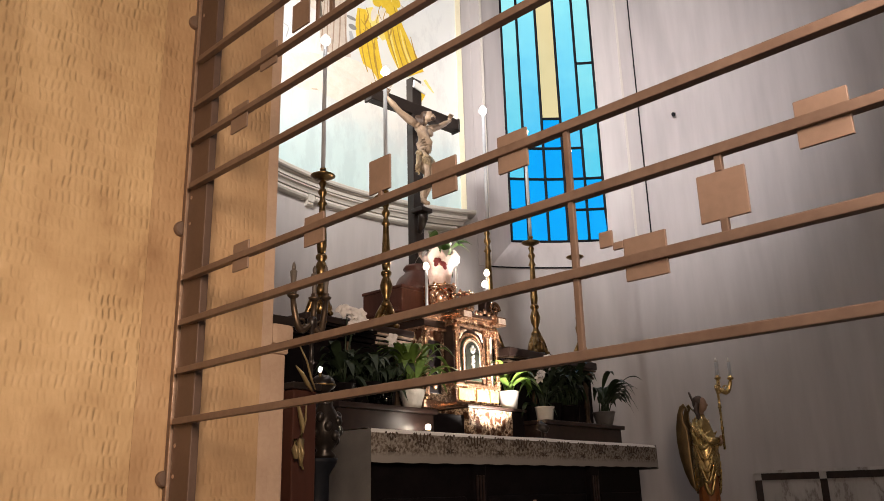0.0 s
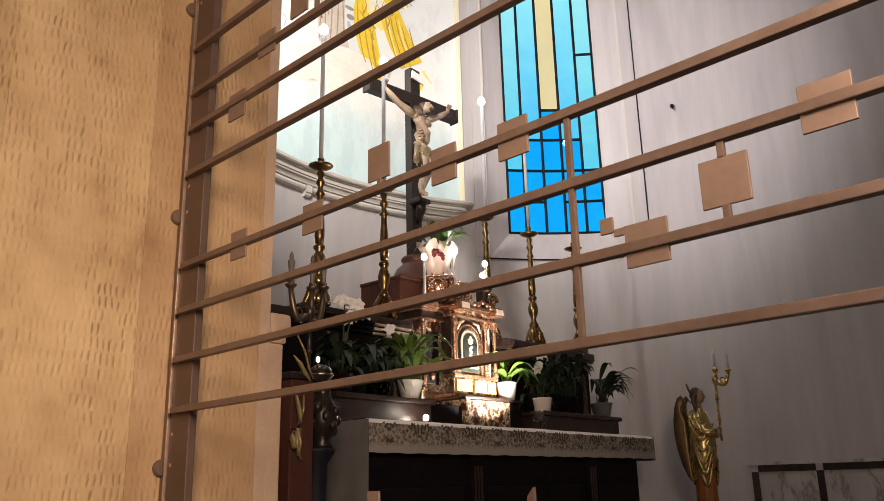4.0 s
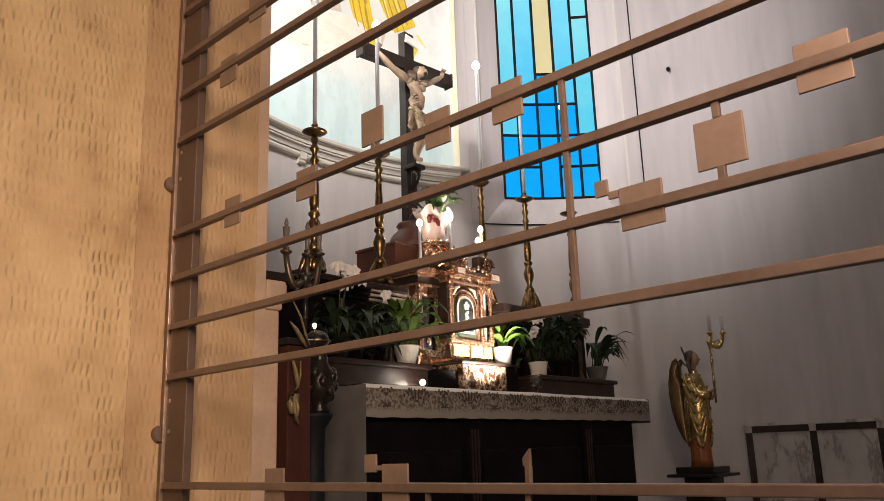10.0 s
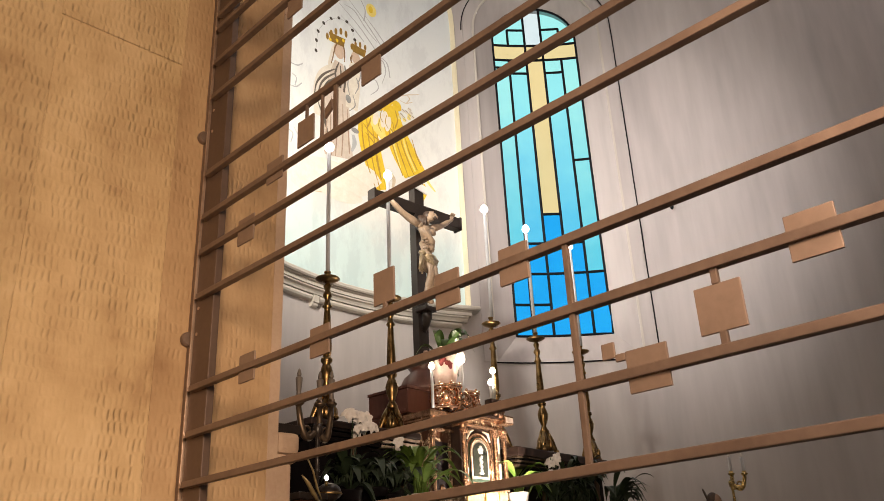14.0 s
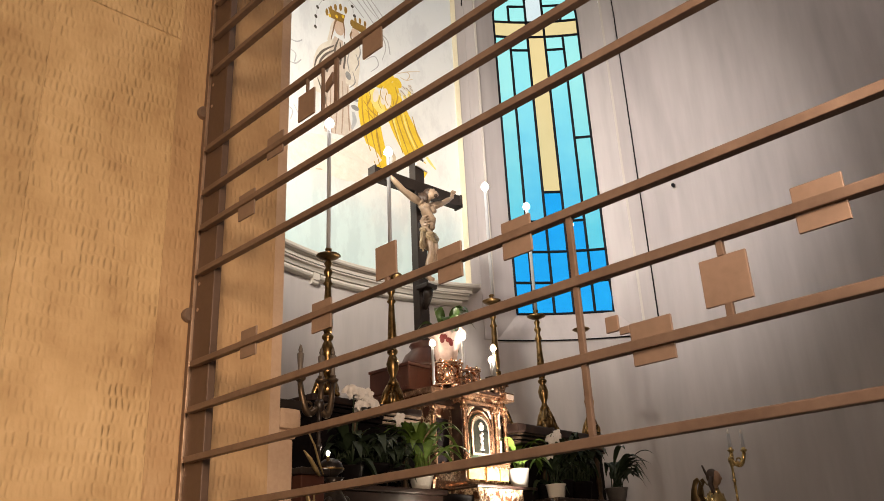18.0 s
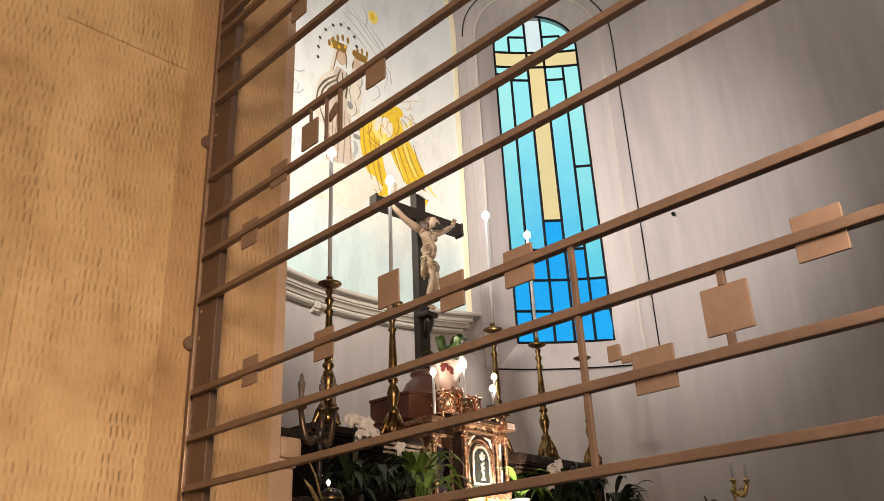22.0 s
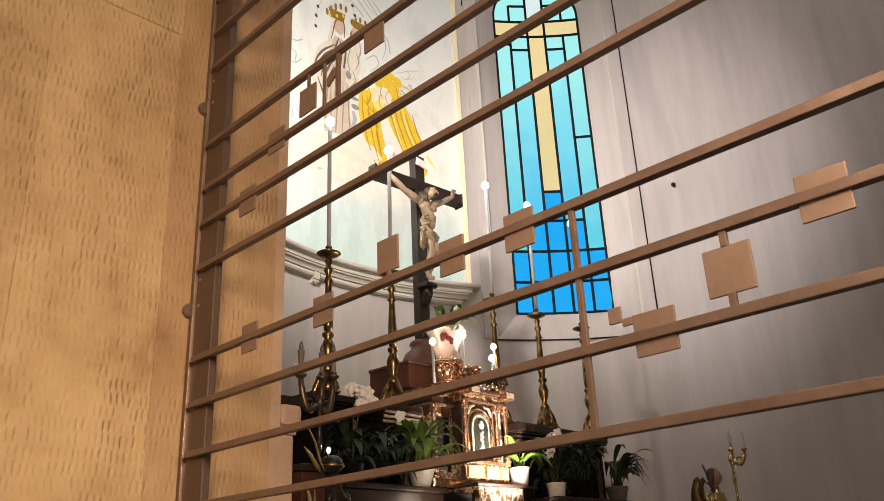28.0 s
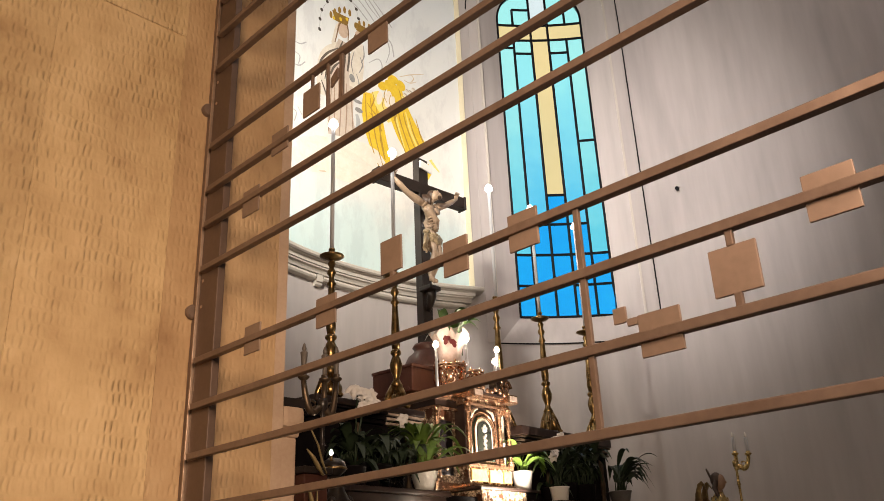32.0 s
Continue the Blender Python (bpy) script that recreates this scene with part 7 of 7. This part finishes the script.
def leafy(name, x, y, z, label, seed, count, reach, rise, width, m, pot_m=None, r0=0.05, r1=0.065, h=0.1, spread=0.02, stems=True, heads=None, group="potted plants", split=True, droop=(0.2, 0.9)):
    rng = random.Random(seed)
    p = thing(name, x, y, z, label, "plant", group)
    if pot_m:
        pot(p, r0, r1, h, pot_m)
    top = h * 0.9 if pot_m else 0.0
    mass = B()
    for k in range(count):
        a = heads(k, rng) if heads else rng.uniform(0, 2 * math.pi)
        L = reach * rng.uniform(0.6, 1.15)
        up = rise * rng.uniform(0.55, 1.15)
        s = rng.uniform(0.2, 0.5)
        base = Vector((rng.uniform(-spread, spread), rng.uniform(-spread, spread), top))
        b = B() if split else mass
        if stems:
            q = base + Vector((math.cos(a) * L * s * 0.5, math.sin(a) * L * s * 0.5, up * rng.uniform(0.35, 0.7)))
            tube(b, [base, (base + q) / 2 + Vector((0, 0, 0.02)), q], [0.0035, 0.003, 0.0025], 5)
        else:
            q = base
        blade(b, q, a, L * (1 - 0.3 * s), up * 0.55, width * rng.uniform(0.75, 1.2), rng.uniform(*droop))
        if split:
            part("leaf", b, m, p, smooth=True)
    if not split:
        part("foliage", mass, m, p, smooth=True)
    else:
        mass.free()
    return p


M_LILY = plain("fresh_green_leaf", (0.075, 0.145, 0.024), (0.18, 0.29, 0.062), 0.36, scale=12, bumps=0.15)
M_FOIL = plain("white_wrapping", (0.60, 0.58, 0.55), (0.74, 0.72, 0.68), 0.4, scale=18, bumps=0.5, dist=0.006)
SH = 1.592
leafy("peace_lily", 3.10, 2.93, SH, "bright green leafy plant in a white wrapped pot", 11, 34, 0.25, 0.24, 0.052, M_LILY, M_FOIL, 0.045, 0.07, 0.10, 0.03, droop=(0.1, 0.75))
leafy("potted_plant", 4.13, 3.075, 1.661, "green plant hanging over a white pot on the marble", 17, 24, 0.19, 0.17, 0.075, M_LILY, M_POT, 0.050, 0.064, 0.115, 0.02, droop=(0.3, 0.85))
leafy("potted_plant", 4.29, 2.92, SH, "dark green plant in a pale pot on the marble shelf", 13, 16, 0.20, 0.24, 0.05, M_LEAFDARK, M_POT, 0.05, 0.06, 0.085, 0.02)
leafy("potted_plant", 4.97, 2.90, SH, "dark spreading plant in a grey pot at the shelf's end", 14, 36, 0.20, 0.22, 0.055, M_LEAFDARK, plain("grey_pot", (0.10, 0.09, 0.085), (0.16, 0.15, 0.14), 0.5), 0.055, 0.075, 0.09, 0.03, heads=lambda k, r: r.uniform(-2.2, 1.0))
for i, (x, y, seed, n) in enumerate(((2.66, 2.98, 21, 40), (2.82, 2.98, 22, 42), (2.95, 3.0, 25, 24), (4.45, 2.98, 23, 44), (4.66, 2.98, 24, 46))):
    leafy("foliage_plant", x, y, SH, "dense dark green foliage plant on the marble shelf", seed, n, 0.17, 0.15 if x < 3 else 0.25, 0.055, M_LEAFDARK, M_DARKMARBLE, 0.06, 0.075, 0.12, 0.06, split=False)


def orchid(x, y, z, label, seed, sprays):
    rng = random.Random(seed)
    p = thing("orchid", x, y, z, label, "plant", "orchids")
    pot(p, 0.045, 0.055, 0.09, M_DARKMARBLE)
    for k in range(4):
        part("leaf", blade(B(), (0, 0, 0.085), k * 1.6, 0.16, 0.06, 0.05, 0.8), M_LEAFDARK, p, smooth=True)
    for dx, dy, h, n in sprays:
        b = B()
        tube(b, [(0, 0, 0.085), (dx * 0.3, dy * 0.3, h * 0.6), (dx * 0.8, dy * 0.8, h), (dx * 1.3, dy * 1.3, h - 0.02)], [0.004, 0.0035, 0.003, 0.002], 6)
        part("stem", b, M_LEAFDARK, p, smooth=True)
        for j in range(n):
            t = 0.35 + 0.65 * j / max(1, n - 1)
            cpos = Vector((dx * (0.5 + 0.8 * t) + rng.uniform(-0.03, 0.03), dy * (0.5 + 0.8 * t) + rng.uniform(-0.03, 0.03), h - 0.05 + 0.05 * t + rng.uniform(-0.03, 0.03)))
            b = B()
            a0 = rng.uniform(0, 6.28)
            tilt = Euler((rng.uniform(0.9, 1.5), rng.uniform(-0.5, 0.5), rng.uniform(-1.2, 0.4))).to_matrix().to_4x4()
            for q in range(5):
                a = a0 + q * 1.2566
                pet = B()
                blade(pet, (0, 0, 0), a, 0.032 + 0.010 * (q % 2), 0.010, 0.030, 0.5, 4, 0.25)
                bmesh.ops.transform(pet, matrix=Matrix.Translation(cpos) @ tilt, verts=pet.verts)
                me = bpy.data.meshes.new("petal")
                pet.to_mesh(me)
                pet.free()
                b.from_mesh(me)
                bpy.data.meshes.remove(me)
            part("blossom", b, M_PETAL, p, smooth=True)
    return p


orchid(2.60, 2.90, SH, "white orchid with full blossoms among dark leaves", 31, ((0.06, -0.02, 0.41, 7), (0.11, 0.02, 0.43, 8), (0.02, 0.0, 0.45, 6)))
orchid(4.30, 3.0, SH, "white orchid spray among dark leaves", 32, ((0.06, -0.05, 0.40, 6), (-0.02, -0.06, 0.30, 3)))
orchid(2.92, 2.96, SH, "small white orchid above the marble shelf", 33, ((0.02, -0.05, 0.34, 2),))

# flower arrangement on the gilded stand
fl = thing("flower_arrangement", CX, CY, CZ + 0.17, "white paper-wrapped flowers with red hearts and leaves", "flowers")
b = B()
rings = []
for zz, r in ((0.0, 0.062), (0.06, 0.068), (0.13, 0.078), (0.19, 0.112)):
    rings.append([b.verts.new((r * (1 + 0.16 * (zz / 0.19) * math.sin(6 * a)) * math.cos(a), r * (1 + 0.16 * (zz / 0.19) * math.sin(6 * a)) * math.sin(a), zz + 0.03 * (zz / 0.19) * math.cos(5 * a))) for a in (2 * math.pi * i / 36 for i in range(36))])
for p, q in zip(rings, rings[1:]):
    for i in range(36):
        b.faces.new((p[i], p[(i + 1) % 36], q[(i + 1) % 36], q[i]))
b.faces.new(rings[0][::-1])
part("wrapping", b, plain("pink_white_paper", (0.62, 0.46, 0.42), (0.78, 0.66, 0.62), 0.6, scale=16, bumps=0.3), fl, "pinkish white paper wrapping", True)
M_HEART = plain("dark_red_paper", (0.11, 0.008, 0.010), (0.20, 0.018, 0.018), 0.5, scale=16)
for k, (az, dz, tip) in enumerate(((-150, 0.132, 12), (-118, 0.112, -14))):
    out = pose(0.084 * math.cos(radians(az)), 0.084 * math.sin(radians(az)), dz, 0, 0, az + 90) @ pose(0, 0, 0, 0, tip, 0)
    b = B()
    for sx in (-1, 1):
        ball(b, (sx * 0.011, 0, 0.010), 0.017, 0.007, 0.016, 10, 8, out)
    ball(b, (0, 0, -0.010), 0.014, 0.006, 0.022, 10, 8, out)
    part("red_heart", b, M_HEART, fl, "dark red heart", True)
rng = random.Random(41)
for k in range(11):
    a = rng.uniform(0, 6.28)
    part("leaf", blade(B(), (0.03 * math.cos(a), 0.03 * math.sin(a), 0.16), a, rng.uniform(0.13, 0.24), rng.uniform(0.12, 0.24), 0.065, rng.uniform(0.2, 0.9)), M_LEAF, fl, smooth=True)
for k in range(5):
    a = rng.uniform(0, 6.28)
    part("petal", blade(B(), (0.05 * math.cos(a), 0.05 * math.sin(a), 0.17), a, 0.10, 0.05, 0.07, 0.8), M_PETAL, fl, smooth=True)

# small bulb lamp on the altar cloth, and small glass ornaments
lamp = thing("small_lamp", 3.065, 2.79, ALT_Z, "small glowing lamp on the altar cloth", "lamp")
part("holder", lathe(B(), [(0.022, 0), (0.024, 0.008), (0.012, 0.014), (0.012, 0.024)], 14), M_BRASS, lamp, smooth=True)
part("bulb", ball(B(), (0, 0, 0.036), 0.014, 0.014, 0.016, 12, 8), M_FLAME, lamp, "glowing bulb", True)
bulb("small_lamp_glow", 3.065, 2.72, ALT_Z + 0.085, 0.5, (1.0, 0.87, 0.70))
for x, y, z, lab in ((2.80, 2.90, SH, "small clear glass cup on the marble shelf"), (2.88, 2.90, SH, "small clear glass cup on the marble shelf"), (3.935, 2.70, ALT_Z, "small black spotlight standing on the altar cloth")):
    if "glass" in lab:
        ob = link_mesh("glass_cup", lathe(B(), [(0.0, 0), (0.028, 0), (0.034, 0.07), (0.031, 0.07), (0.025, 0.006), (0, 0.006)], 16, None, False), mg, True)
        cat = "cup"
    else:
        bb = B()
        lathe(bb, [(0.0, 0), (0.032, 0.0), (0.030, 0.008), (0.008, 0.012), (0.008, 0.05)], 16)
        lathe(bb, [(0.0, -0.04), (0.018, -0.036), (0.024, -0.01), (0.030, 0.028), (0.026, 0.028), (0.018, -0.012), (0.0, -0.02)], 16, pose(0.0, 0.0, 0.068, -60, 0, 20))
        ob = link_mesh("spotlight", bb, M_BLACK, True)
        cat = "spotlight"
    ob.matrix_world = pose(x, y, z)
    tagged(ob, lab, cat)
